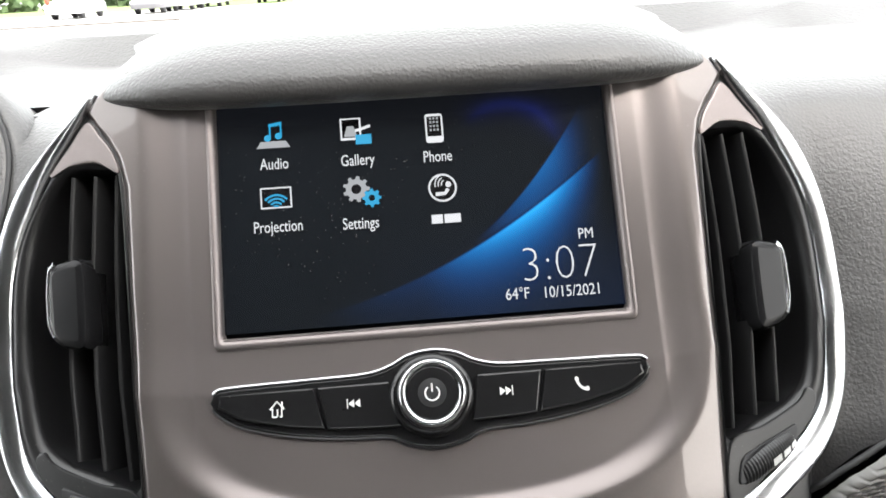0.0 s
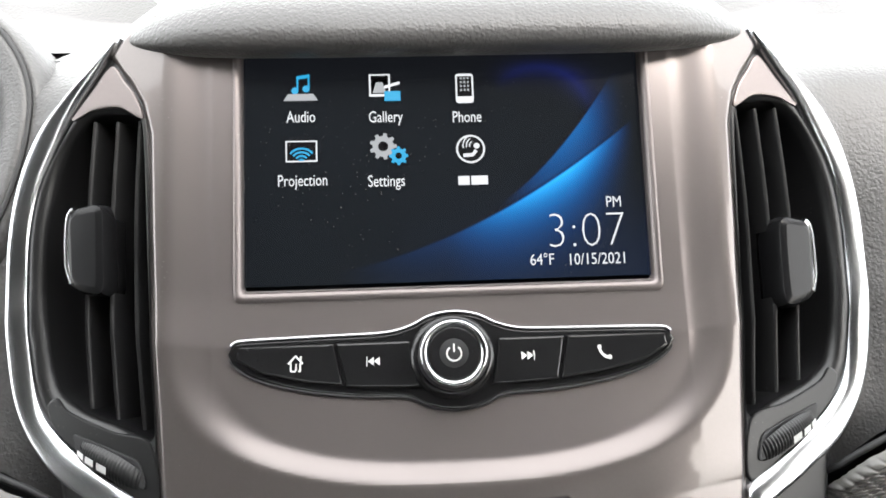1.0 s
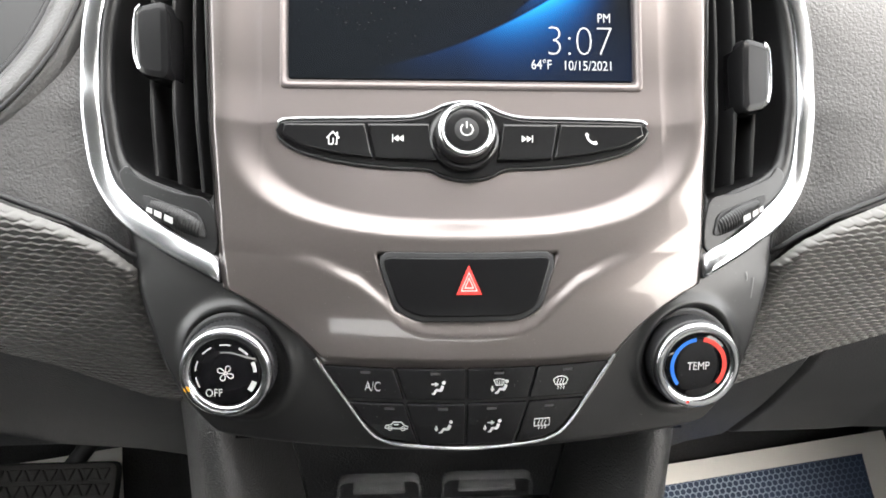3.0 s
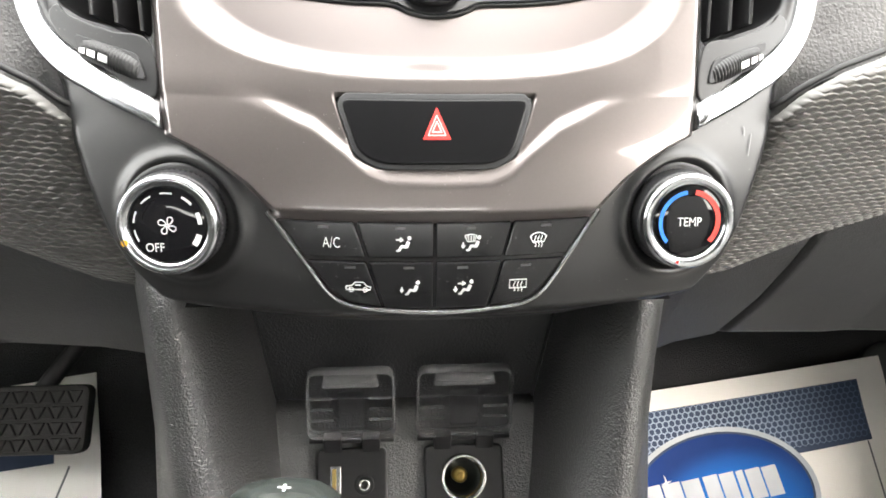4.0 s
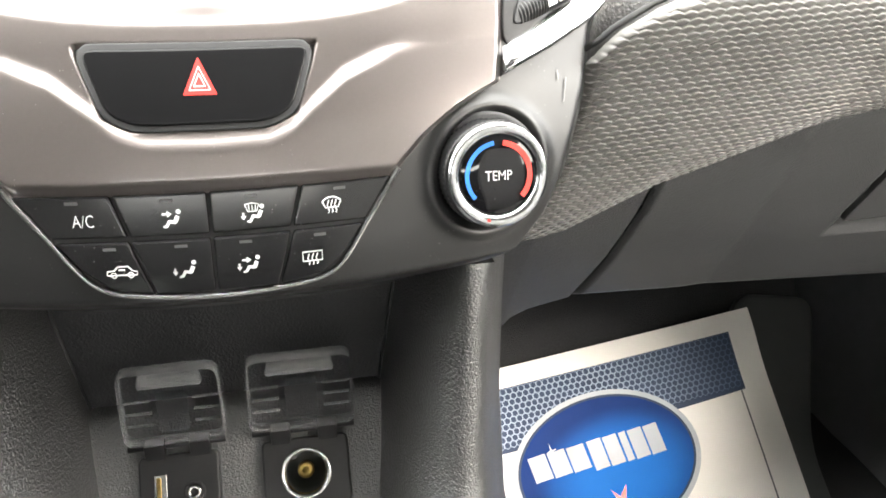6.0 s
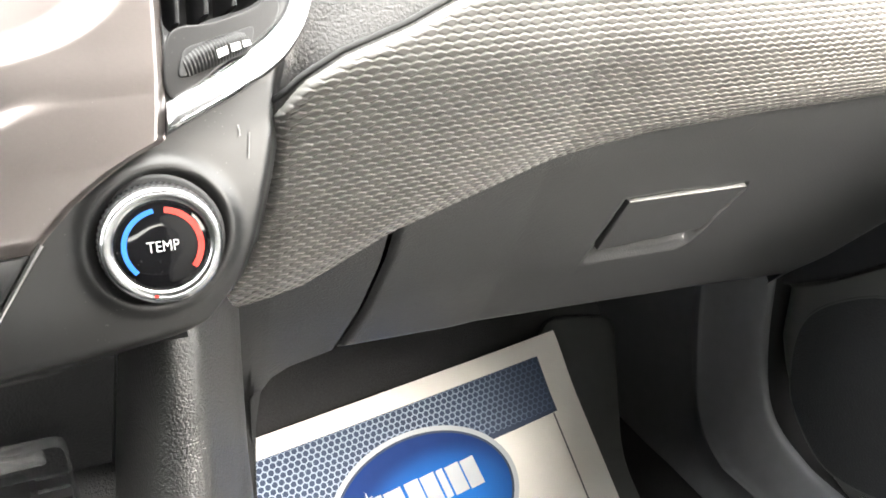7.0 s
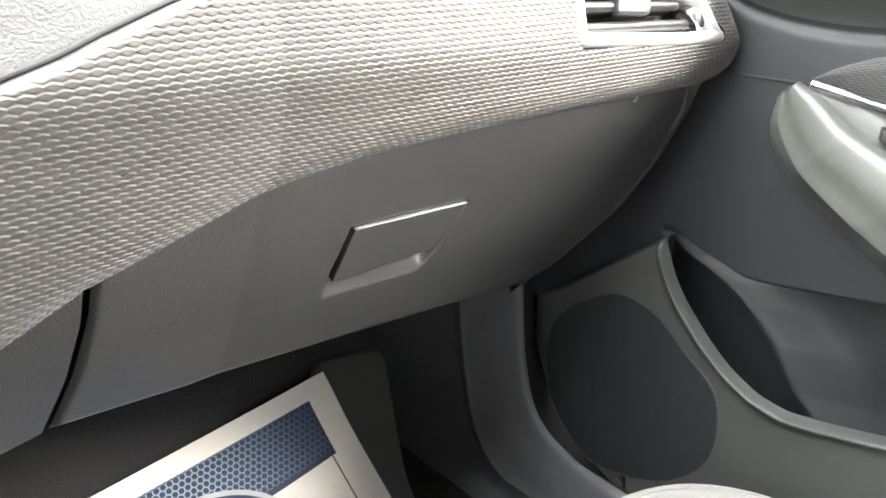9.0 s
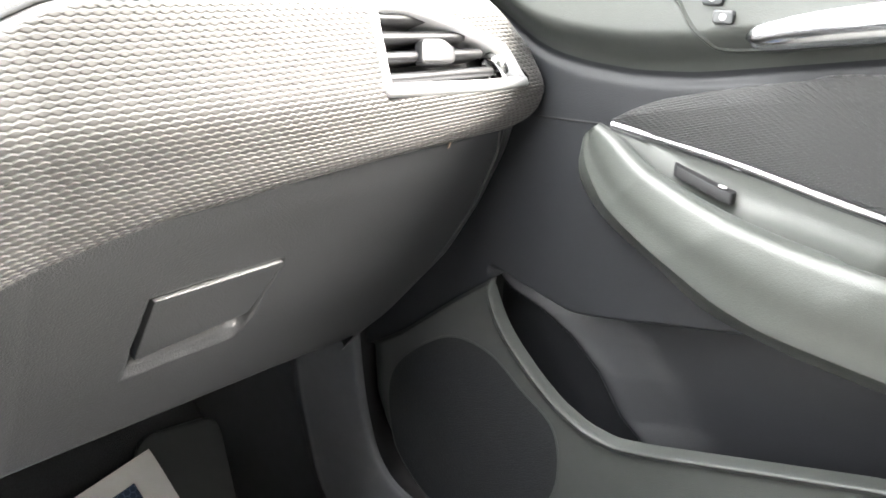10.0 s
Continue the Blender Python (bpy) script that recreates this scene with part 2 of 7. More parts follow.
def frame_ring(P, Q, place, hp, hq, h_in):
    """A lip that runs from outline P at height hp over a crest to outline Q at height hq, then down to h_in."""
    mid = 0.5 * (P + Q)
    rings = [(P, hp), (P * 0.8 + mid * 0.2, hp + 0.0007), (mid, hp + 0.0009), (Q, hq), (Q, h_in)]
    n = len(P)
    verts, faces = [], []
    for R, h in rings:
        verts += [place(a, b, h) for a, b in R]
    for r in range(len(rings) - 1):
        for i in range(n):
            j = (i + 1) % n
            faces.append((r * n + i, r * n + j, (r + 1) * n + j, (r + 1) * n + i))
    return mesh_of("lip", verts, faces)


def ribbon(path, width, height, place, closed=False, n=7, base=0.0):
    """A half-round moulding laid along path (2D) on the surface place(a, b, h)."""
    P = np.array(path, float)
    k = len(P)
    w = np.broadcast_to(np.array(width, float), (k,)) if np.ndim(width) == 0 or len(np.atleast_1d(width)) == k else np.interp(np.linspace(0, 1, k), np.linspace(0, 1, len(width)), width)
    t = (np.roll(P, -1, 0) - np.roll(P, 1, 0)) if closed else np.gradient(P, axis=0)
    t /= np.linalg.norm(t, axis=1)[:, None] + 1e-12
    s = np.stack([-t[:, 1], t[:, 0]], 1)
    verts = []
    for i in range(k):
        for a in np.linspace(0, math.pi, n):
            q = P[i] + s[i] * 0.5 * w[i] * math.cos(a)
            verts.append(place(q[0], q[1], base + height * math.sin(a) ** 0.8))
    faces = grid_faces(k, n, closed)
    if not closed:
        faces += [tuple(range(n)), tuple(range((k - 1) * n, k * n))[::-1]]
    bm = bmesh.new()
    vs = [bm.verts.new(v) for v in verts]
    for f in faces:
        try:
            bm.faces.new([vs[i] for i in f])
        except ValueError:
            pass
    return bm


def tube(path, radius, n=10):
    """A round bar along places in space; radius: a number or one for each place."""
    P = np.array(path, float)
    k = len(P)
    r = np.broadcast_to(np.array(radius, float), (k,))
    t = np.gradient(P, axis=0)
    verts = []
    for i in range(k):
        d = Vector(t[i]).normalized()
        u = d.orthogonal().normalized() if abs(d.z) > 0.9 else d.cross(Vector((0, 0, 1))).normalized()
        v = d.cross(u)
        for a in range(n):
            ang = 2 * math.pi * a / n
            verts.append(Vector(P[i]) + float(r[i]) * (math.cos(ang) * u + math.sin(ang) * v))
    faces = []
    for i in range(k - 1):
        for a in range(n):
            b = (a + 1) % n
            faces.append((i * n + a, i * n + b, (i + 1) * n + b, (i + 1) * n + a))
    faces += [tuple(range(n))[::-1], tuple(range((k - 1) * n, k * n))]
    return mesh_of("tube", verts, faces)


def lathe(profile, centre, axis, up=(0, 0, 1), n=48, flutes=0, flute_depth=0.0, flute_rows=(), cap=True):
    """A turned body: profile rows of (radius, height along axis) from centre."""
    ax = Vector(axis).normalized()
    u = Vector(up).cross(ax).normalized()
    v = ax.cross(u)
    verts = []
    for j, (r, h) in enumerate(profile):
        for i in range(n):
            a = 2 * math.pi * i / n
            rr = r
            if flutes and j in flute_rows:
                rr -= flute_depth * (0.5 + 0.5 * math.cos(flutes * a))
            verts.append(Vector(centre) + ax * h + rr * (math.cos(a) * u + math.sin(a) * v))
    k = len(profile)
    faces = []
    for j in range(k - 1):
        for i in range(n):
            b = (i + 1) % n
            faces.append((j * n + i, j * n + b, (j + 1) * n + b, (j + 1) * n + i))
    if cap:
        faces.append(tuple(range((k - 1) * n, k * n)))
    return mesh_of("turned", verts, faces)


def solid_box(a, b, bevel=0.003, seg=2):
    """A box from corner a to corner b with rounded edges."""
    bm = bmesh.new()
    bmesh.ops.create_cube(bm, size=1)
    for v in bm.verts:
        v.co = [a[i] + (b[i] - a[i]) * (v.co[i] + 0.5) for i in range(3)]
    if bevel:
        bmesh.ops.bevel(bm, geom=bm.edges[:], offset=bevel, segments=seg, affect="EDGES", profile=0.6)
    return bm


def lettering(text, size, place, a, b, h=0.0003, align="CENTER", squeeze=1.0, weight=0.0):
    """Flat letters centred at (a, b) on the surface place."""
    cu = bpy.data.curves.new("letters", "FONT")
    cu.body, cu.size, cu.align_x, cu.align_y, cu.offset = text, size, align, "CENTER", weight
    cu.resolution_u = 3
    ob = bpy.data.objects.new("letters", cu)
    scene.collection.objects.link(ob)
    bpy.context.view_layer.update()
    me = bpy.data.meshes.new_from_object(ob.evaluated_get(bpy.context.evaluated_depsgraph_get()))
    bpy.data.objects.remove(ob)
    bpy.data.curves.remove(cu)
    for v in me.vertices:
        v.co = place(a + v.co.x * squeeze, b + v.co.y, h)
    return me


def flat(shapes, place, h=0.0003):
    """Flat printed shapes: each a list of 2D places, laid on the surface place."""
    verts, faces = [], []
    for P in shapes:
        k = len(verts)
        verts += [place(a, b, h) for a, b in P]
        faces.append(tuple(range(k, k + len(P))))
    return mesh_of("print", verts, faces, smooth=False)


def stroke(path, w):
    """The outline of a line of width w along path."""
    P = np.array(path, float)
    t = np.gradient(P, axis=0)
    t /= np.linalg.norm(t, axis=1)[:, None] + 1e-12
    s = np.stack([-t[:, 1], t[:, 0]], 1) * w / 2
    return [np.array([P[i] + s[i], P[i + 1] + s[i + 1], P[i + 1] - s[i + 1], P[i] - s[i]]) for i in range(len(P) - 1)]


def arc(cx, cy, r, a0, a1, n=14, ry=None):
    return [(cx + r * math.cos(radians(a)), cy + (ry or r) * math.sin(radians(a))) for a in np.linspace(a0, a1, n)]


def scaled(shapes, a, b, k):
    """Flat shapes made k times as large about (a, b)."""
    return [[(a + (p[0] - a) * k, b + (p[1] - b) * k) for p in P] for P in shapes]


def disc(cx, cy, r, n=18, ry=None):
    return arc(cx, cy, r, 0, 360 - 360 / n, n, ry)


def box2(cx, cy, w, h):
    return [(cx - w / 2, cy - h / 2), (cx + w / 2, cy - h / 2), (cx + w / 2, cy + h / 2), (cx - w / 2, cy + h / 2)]


# ---- the main surfaces ----
def smooth_profile(zs, ys, lo, hi, blur):
    g = np.arange(lo - 0.05, hi + 0.05, 0.0005)
    y = np.interp(g, zs, ys)
    k = int(blur / 0.0005) | 1
    w = np.hanning(k + 2)[1:-1]
    pad = np.pad(y, k // 2, mode="reflect", reflect_type="odd")
    return g, np.convolve(pad, w / w.sum(), "valid")


STACK_Z, STACK_Y = smooth_profile(
    [0.80, 0.855, 0.87, 0.886, 0.90, 0.919, 0.937, 0.95, 0.978, 1.0, 1.047, 1.10, 1.2],
    [-0.079, -0.0785, -0.077, -0.0725, -0.068, -0.0605, -0.050, -0.039, -0.0175, -0.003, 0.022, 0.050, 0.103], 0.8, 1.2, 0.02)


def stack_y(x, z):
    """How far forward the centre stack's face lies."""
    w = np.clip((np.asarray(z) - 0.935) / 0.05, 0, 1)
    return np.interp(z, STACK_Z, STACK_Y) + (1 - w) * 1.25 * np.square(x) + w * 1.15 * np.maximum(0, np.square(x) - 0.0081)


def on_stack(x, z, h=0.0):
    """A place h metres proud of the centre stack's face."""
    e = 0.001
    sx = (stack_y(x + e, z) - stack_y(x - e, z)) / (2 * e)
    sz = (stack_y(x, z + e) - stack_y(x, z - e)) / (2 * e)
    n = np.array([sx, -1.0, sz])
    n /= np.linalg.norm(n)
    return np.array([x, stack_y(x, z), z]) + n * h


DASH_Z, DASH_Y = smooth_profile([0.60, 0.65, 0.72, 0.79, 0.84, 0.88, 0.94, 1.0, 1.05, 1.1],
                                [0.16, 0.13, 0.085, 0.047, 0.024, 0.006, -0.012, 0.01, 0.06, 0.13], 0.6, 1.1, 0.03)


def dash_y(x, z):
    """How far forward the passenger side of the dashboard lies."""
    return np.interp(z, DASH_Z, DASH_Y) - 0.02 * np.clip((0.3 - np.abs(x)) / 0.15, 0, 1)


def on_dash(x, z, h=0.0):
    e = 0.001
    n = np.array([(dash_y(x + e, z) - dash_y(x - e, z)) / (2 * e), -1.0, (dash_y(x, z + e) - dash_y(x, z - e)) / (2 * e)])
    n /= np.linalg.norm(n)
    return np.array([x, float(dash_y(x, z)), z]) + n * h


def step(x, a, b):
    t = np.clip((x - a) / (b - a), 0, 1)
    return t * t * (3 - 2 * t)


def smooth_line(xs, ys, blur):
    """A function through places with its corners eased over the length blur."""
    g, y = smooth_profile(xs, ys, min(xs), max(xs), blur)
    return lambda t: np.interp(t, g, y)


# ================= setting: cabin shell =================
def shell():
    single("floor", solid_box((-0.85, -2.1, 0.30), (0.85, 0.62, 0.34), 0.004), M_CARPET, "black carpeted cabin floor", "floor", "structure")
    single("wall_firewall", solid_box((-0.85, 0.56, 0.34), (0.85, 0.62, 1.06), 0.01), M_CARPET, "black carpeted bulkhead under the dashboard", "wall", "structure")
    single("ceiling", solid_box((-0.8, -2.1, 1.43), (0.8, -0.26, 1.47), 0.01), M_ROOF, "grey cloth headliner", "ceiling", "structure")
    # added rear wall, raised over most of the rear window to cut sky light
    single("wall_rear", solid_box((-0.85, -2.16, 0.34), (0.85, -2.1, 1.32), 0.01), M_LINING, "added unseen dark rear wall, raised to cut light from behind", "wall", "structure")
    single("wall_west", solid_box((-0.86, -2.1, 0.34), (-0.80, 0.62, 0.97), 0.01), M_DOOR, "dark driver's side door wall under the windows", "wall", "structure")
    single("wall_east", solid_box((0.80, -2.1, 0.34), (0.86, 0.62, 0.99), 0.01), M_DOOR, "dark passenger's side door wall under the windows", "wall", "structure")
    single("dashboard_core", solid_box((-0.74, 0.125, 0.775), (0.74, 0.55, 1.0), 0.01), M_DARK, "black structure behind the dashboard skins", "dashboard", "structure")
    # added unseen walls that block side light; the left one reaches further forward
    for x in (-0.83, 0.83):
        single("wall_light_block", solid_box((x - 0.03, -2.1, 0.97), (x + 0.03, -0.98 if x > 0 else -0.32, 1.45), 0.01), M_LINING, "added unseen dark wall that blocks light from the rear side windows", "wall", "structure")
    for x in (-0.8, 0.8):
        s = 1 if x > 0 else -1
        pts = [(x, 0.62, 1.0), (x - s * 0.03, 0.3, 1.18), (x - s * 0.09, -0.18, 1.45)]
        single("trim_pillar", tube(spline(pts, 10), 0.035), M_ROOF, "grey windscreen pillar trim", "pillar", "structure")
        pts = [(x, -0.95, 0.98), (x - s * 0.03, -1.0, 1.2), (x - s * 0.09, -1.05, 1.45)]
        single("trim_pillar", tube(spline(pts, 8), 0.05), M_ROOF, "grey door pillar trim", "pillar", "structure")


shell()


# ================= centre stack =================
def fascia_half(z):
    """Half the width of the lacquered fascia at height z."""
    return np.interp(z, [0.894, 0.8962, 0.900, 0.9065, 0.9105, 0.9145, 0.918, 0.921, 0.939, 0.98, 1.02, 1.055, 1.066, 1.0735, 1.0775, 1.0825, 1.0890, 1.0925, 1.097],
                     [0.0615, 0.0640, 0.0680, 0.0755, 0.0815, 0.0885, 0.0965, 0.1055, 0.1085, 0.1125, 0.1145, 0.1155, 0.1185, 0.1235, 0.1275, 0.1315, 0.1270, 0.1215, 0.1150])


def pod_f(x, z):
    return (np.abs(x / 0.1025) ** 3 + (np.maximum(0, 0.995 - z) / 0.05) ** 3) ** (1 / 3)


def fascia_lift(x, z):
    pod = step(pod_f(x, z), 0.89, 1.06)
    ax = np.abs(x)
    zc = np.interp(ax, [0, 0.02, 0.028, 0.035, 0.047, 0.065, 0.09], [0.9105, 0.911, 0.914, 0.920, 0.9285, 0.935, 0.940])
    amp = 1 - step(ax, 0.045, 0.088)
    scoop = step(z - zc, -0.0042, 0.0028) * amp * (1 - step(z, 0.929, 0.955))
    edge = step(fascia_half(z) - ax, 0.0, 0.004) * step(z, 0.894, 0.8985)
    lift = 0.0042 * pod - 0.0023 * scoop * pod - 0.003 * (1 - edge)
    # well for the hazard button
    half = np.interp(z, [0.9135, 0.9175, 0.937], [0.0215, 0.0305, 0.0385])
    inwell = np.minimum.reduce([half - np.abs(x + 0.001), z - 0.9142, 0.9374 - z])
    return lift - (lift + 0.003) * step(inwell, -0.0006, 0.0004)


def lacquer():
    """The fascia's lacquer: clear-coated, but satin where the moulded pod is."""
    m = shader("mauve_lacquer", (0.108, 0.094, 0.090), 0.34, metal=0.62, coat=0.6, mottle=0.05, mottle_scale=900, dust=0.5)
    nt = m.node_tree
    bsdf = nt.nodes["Principled BSDF"]
    satin = nt.nodes.new("ShaderNodeAttribute")
    satin.attribute_name = "satin"
    pale = nt.nodes.new("ShaderNodeMixRGB")
    nt.links.new(satin.outputs["Fac"], pale.inputs[0])
    nt.links.new(bsdf.inputs["Base Color"].links[0].from_socket, pale.inputs[1])
    pale.inputs[2].default_value = (0.146, 0.128, 0.124, 1)
    nt.links.new(pale.outputs[0], bsdf.inputs["Base Color"])
    clear = nt.nodes.new("ShaderNodeMapRange")
    clear.inputs["To Min"].default_value, clear.inputs["To Max"].default_value = 0.6, 0.0
    nt.links.new(satin.outputs["Fac"], clear.inputs["Value"])
    nt.links.new(clear.outputs[0], bsdf.inputs["Coat Weight"])
    return m


def build_fascia():
    lac = lacquer()
    ob = thing("fascia", "mauve metallic lacquered centre stack fascia with dust specks", "dashboard trim")
    c = np.concatenate([np.linspace(-0.12, -0.06, 90), np.linspace(-0.06, 0.06, 150)[1:-1], np.linspace(0.06, 0.12, 90)])
    z = np.concatenate([np.linspace(0.894, 0.924, 46)[:-1], np.linspace(0.924, 1.097, 210)])
    Z, C = np.meshgrid(z, c)
    b = fascia_half(Z)
    inner = np.minimum(0.06, b - 0.002)
    X = np.where(np.abs(C) <= 0.06, C * inner / 0.06, np.sign(C) * (inner + (np.abs(C) - 0.06) * (b - inner) / 0.06))
    L = fascia_lift(X, Z)
    e = 0.0008
    sx = (stack_y(X + e, Z) - stack_y(X - e, Z)) / (2 * e)
    sz = (stack_y(X, Z + e) - stack_y(X, Z - e)) / (2 * e)
    k = 1 / np.sqrt(sx ** 2 + 1 + sz ** 2)
    Y = stack_y(X, Z) - L * k
    XX, ZZ = X + L * k * sx, Z + L * k * sz
    xm = 0.25 * (X[1:, 1:] + X[:-1, 1:] + X[1:, :-1] + X[:-1, :-1])
    zm = 0.25 * (Z[1:, 1:] + Z[:-1, 1:] + Z[1:, :-1] + Z[:-1, :-1])
    hole = (np.abs(xm) < 0.0806) & (zm > 1.0022) & (zm < 1.094)
    pod = pod_f(xm, zm) < 1.03
    gloss = sheet("fascia", XX, Y, ZZ, (~hole) & (~pod))
    satin = sheet("fascia", XX, Y, ZZ, (~hole) & pod)
    share = 1 - step(pod_f(X, Z), 0.995, 1.05)
    for me in (gloss, satin):
        me.attributes.new("satin", "FLOAT", "POINT").data.foreach_set("value", share.reshape(-1).astype(np.float32))
    part("surround", gloss, lac, ob, "glossy mauve lacquer")
    part("screen_bezel", satin, lac, ob, "satin mauve lacquer")
    return ob


fascia = build_fascia()

# ---- touchscreen ----
SCREEN = on_stack(0, 1.0442, -0.0045)
LEAN = math.atan2(stack_y(0, 1.08) - stack_y(0, 1.005), 0.075)


def on_screen(u, v, h=0.0):
    """u across in metres from the screen's middle, v up its face."""
    return np.array([u, SCREEN[1] + v * math.sin(LEAN) - h * math.cos(LEAN), SCREEN[2] + v * math.cos(LEAN) + h * math.sin(LEAN)])


class Num:
    """Arithmetic on shader sockets."""
    def __init__(self, tree, s):
        self.tree, self.s = tree, s

    def op(self, kind, other=None, third=None):
        n = self.tree.nodes.new("ShaderNodeMath")
        n.operation = kind
        for i, v in enumerate((self, other, third)):
            if isinstance(v, Num):
                self.tree.links.new(v.s, n.inputs[i])
            elif v is not None:
                n.inputs[i].default_value = v
        return Num(self.tree, n.outputs[0])

    def __add__(self, o): return self.op("ADD", o)
    def __sub__(self, o): return self.op("SUBTRACT", o)
    def __mul__(self, o): return self.op("MULTIPLY", o)
    def __truediv__(self, o): return self.op("DIVIDE", o)

    def ramp(self, a, b):
        n = self.tree.nodes.new("ShaderNodeMapRange")
        n.interpolation_type = "SMOOTHSTEP"
        self.tree.links.new(self.s, n.inputs["Value"])
        n.inputs["From Min"].default_value, n.inputs["From Max"].default_value = min(a, b), max(a, b)
        n.inputs["To Min"].default_value, n.inputs["To Max"].default_value = (0, 1) if a < b else (1, 0)
        return Num(self.tree, n.outputs[0])

    def decay(self, width):
        """exp(-x/width) for positive x, nothing below."""
        pos = self.op("MAXIMUM", 0.0)
        return Num(self.tree, (pos * (-1.0 / width)).op("EXPONENT").s) * self.ramp(-0.012, 0.004)


def display_material():
    m = shader("lit_display", (0.004, 0.005, 0.006), 0.1, spec=0.22, mottle=0.1, dust=0.22)
    nt = m.node_tree
    co = nt.nodes.new("ShaderNodeUVMap")
    co.uv_map = "screen"
    sep = nt.nodes.new("ShaderNodeSeparateXYZ")
    nt.links.new(co.outputs[0], sep.inputs[0])
    u, v = Num(nt, sep.outputs[0]), Num(nt, sep.outputs[1])
    d = u - 0.27
    line = d * 0.378 + d * d * 0.728 + 0.06
    low = line - v
    one = low.decay(0.095) * (u.ramp(0.2, 0.8) * 0.16 + u.ramp(0.48, 0.80) * 0.95) * u.ramp(0.98, 0.80)
    d2 = u - 0.66
    line2 = d2 * 1.3 + d2 * d2 * 2.6 + 0.36
    two = (line2 - v).decay(0.16) * u.ramp(0.62, 0.85) * u.ramp(0.97, 0.85) * (v - line).ramp(-0.01, 0.03) * v.ramp(0.95, 0.6) * 0.42
    r = ((u - 0.74) * (u - 0.74) * 3.2 + (v - 0.72) * (v - 0.72)).op("SQRT")
    three = (r - 0.225).op("ABSOLUTE").decay(0.035) * (u + v).ramp(1.45, 1.7) * v.ramp(0.70, 0.85) * v.ramp(1.02, 0.9) * 0.13
    haze = u.ramp(0.25, 1.0) * v.ramp(0.5, 0.0) * 0.018
    amount = one + two
    comb = nt.nodes.new("ShaderNodeCombineColor")
    base = Num(nt, nt.nodes.new("ShaderNodeValue").outputs[0])
    base.s.default_value = 0.006
    for i, (a, b, c, k) in enumerate(((0.0, 0.02, 0.1, 0.9), (0.22, 0.05, 0.3, 1.0), (0.95, 0.6, 1.0, 1.3))):
        chan = amount * a + three * b + haze * c + base * k
        if i < 2:
            chan = chan + amount * amount * (0.02 if i == 0 else 0.2)
        nt.links.new(chan.s, comb.inputs[i])
    bsdf = nt.nodes["Principled BSDF"]
    nt.links.new(comb.outputs[0], bsdf.inputs["Emission Color"])
    bsdf.inputs["Emission Strength"].default_value = 0.3
    return m


M_DISPLAY = display_material()
M_LIT = glow("lit_white", (0.9, 0.92, 0.95), 0.27)
M_LITGREY = glow("lit_grey", (0.5, 0.52, 0.54), 0.24)
M_LITBLUE = glow("lit_blue", (0.03, 0.42, 0.75), 0.27)


def gear(cx, cy, r, teeth=8):
    out = []
    for i in range(teeth):
        for a, k in ((-0.3, 0.78), (-0.17, 1.0), (0.17, 1.0), (0.3, 0.78)):
            t = 2 * math.pi * (i + a) / teeth
            out.append((cx + r * k * math.cos(t), cy + r * k * math.sin(t)))
    return out


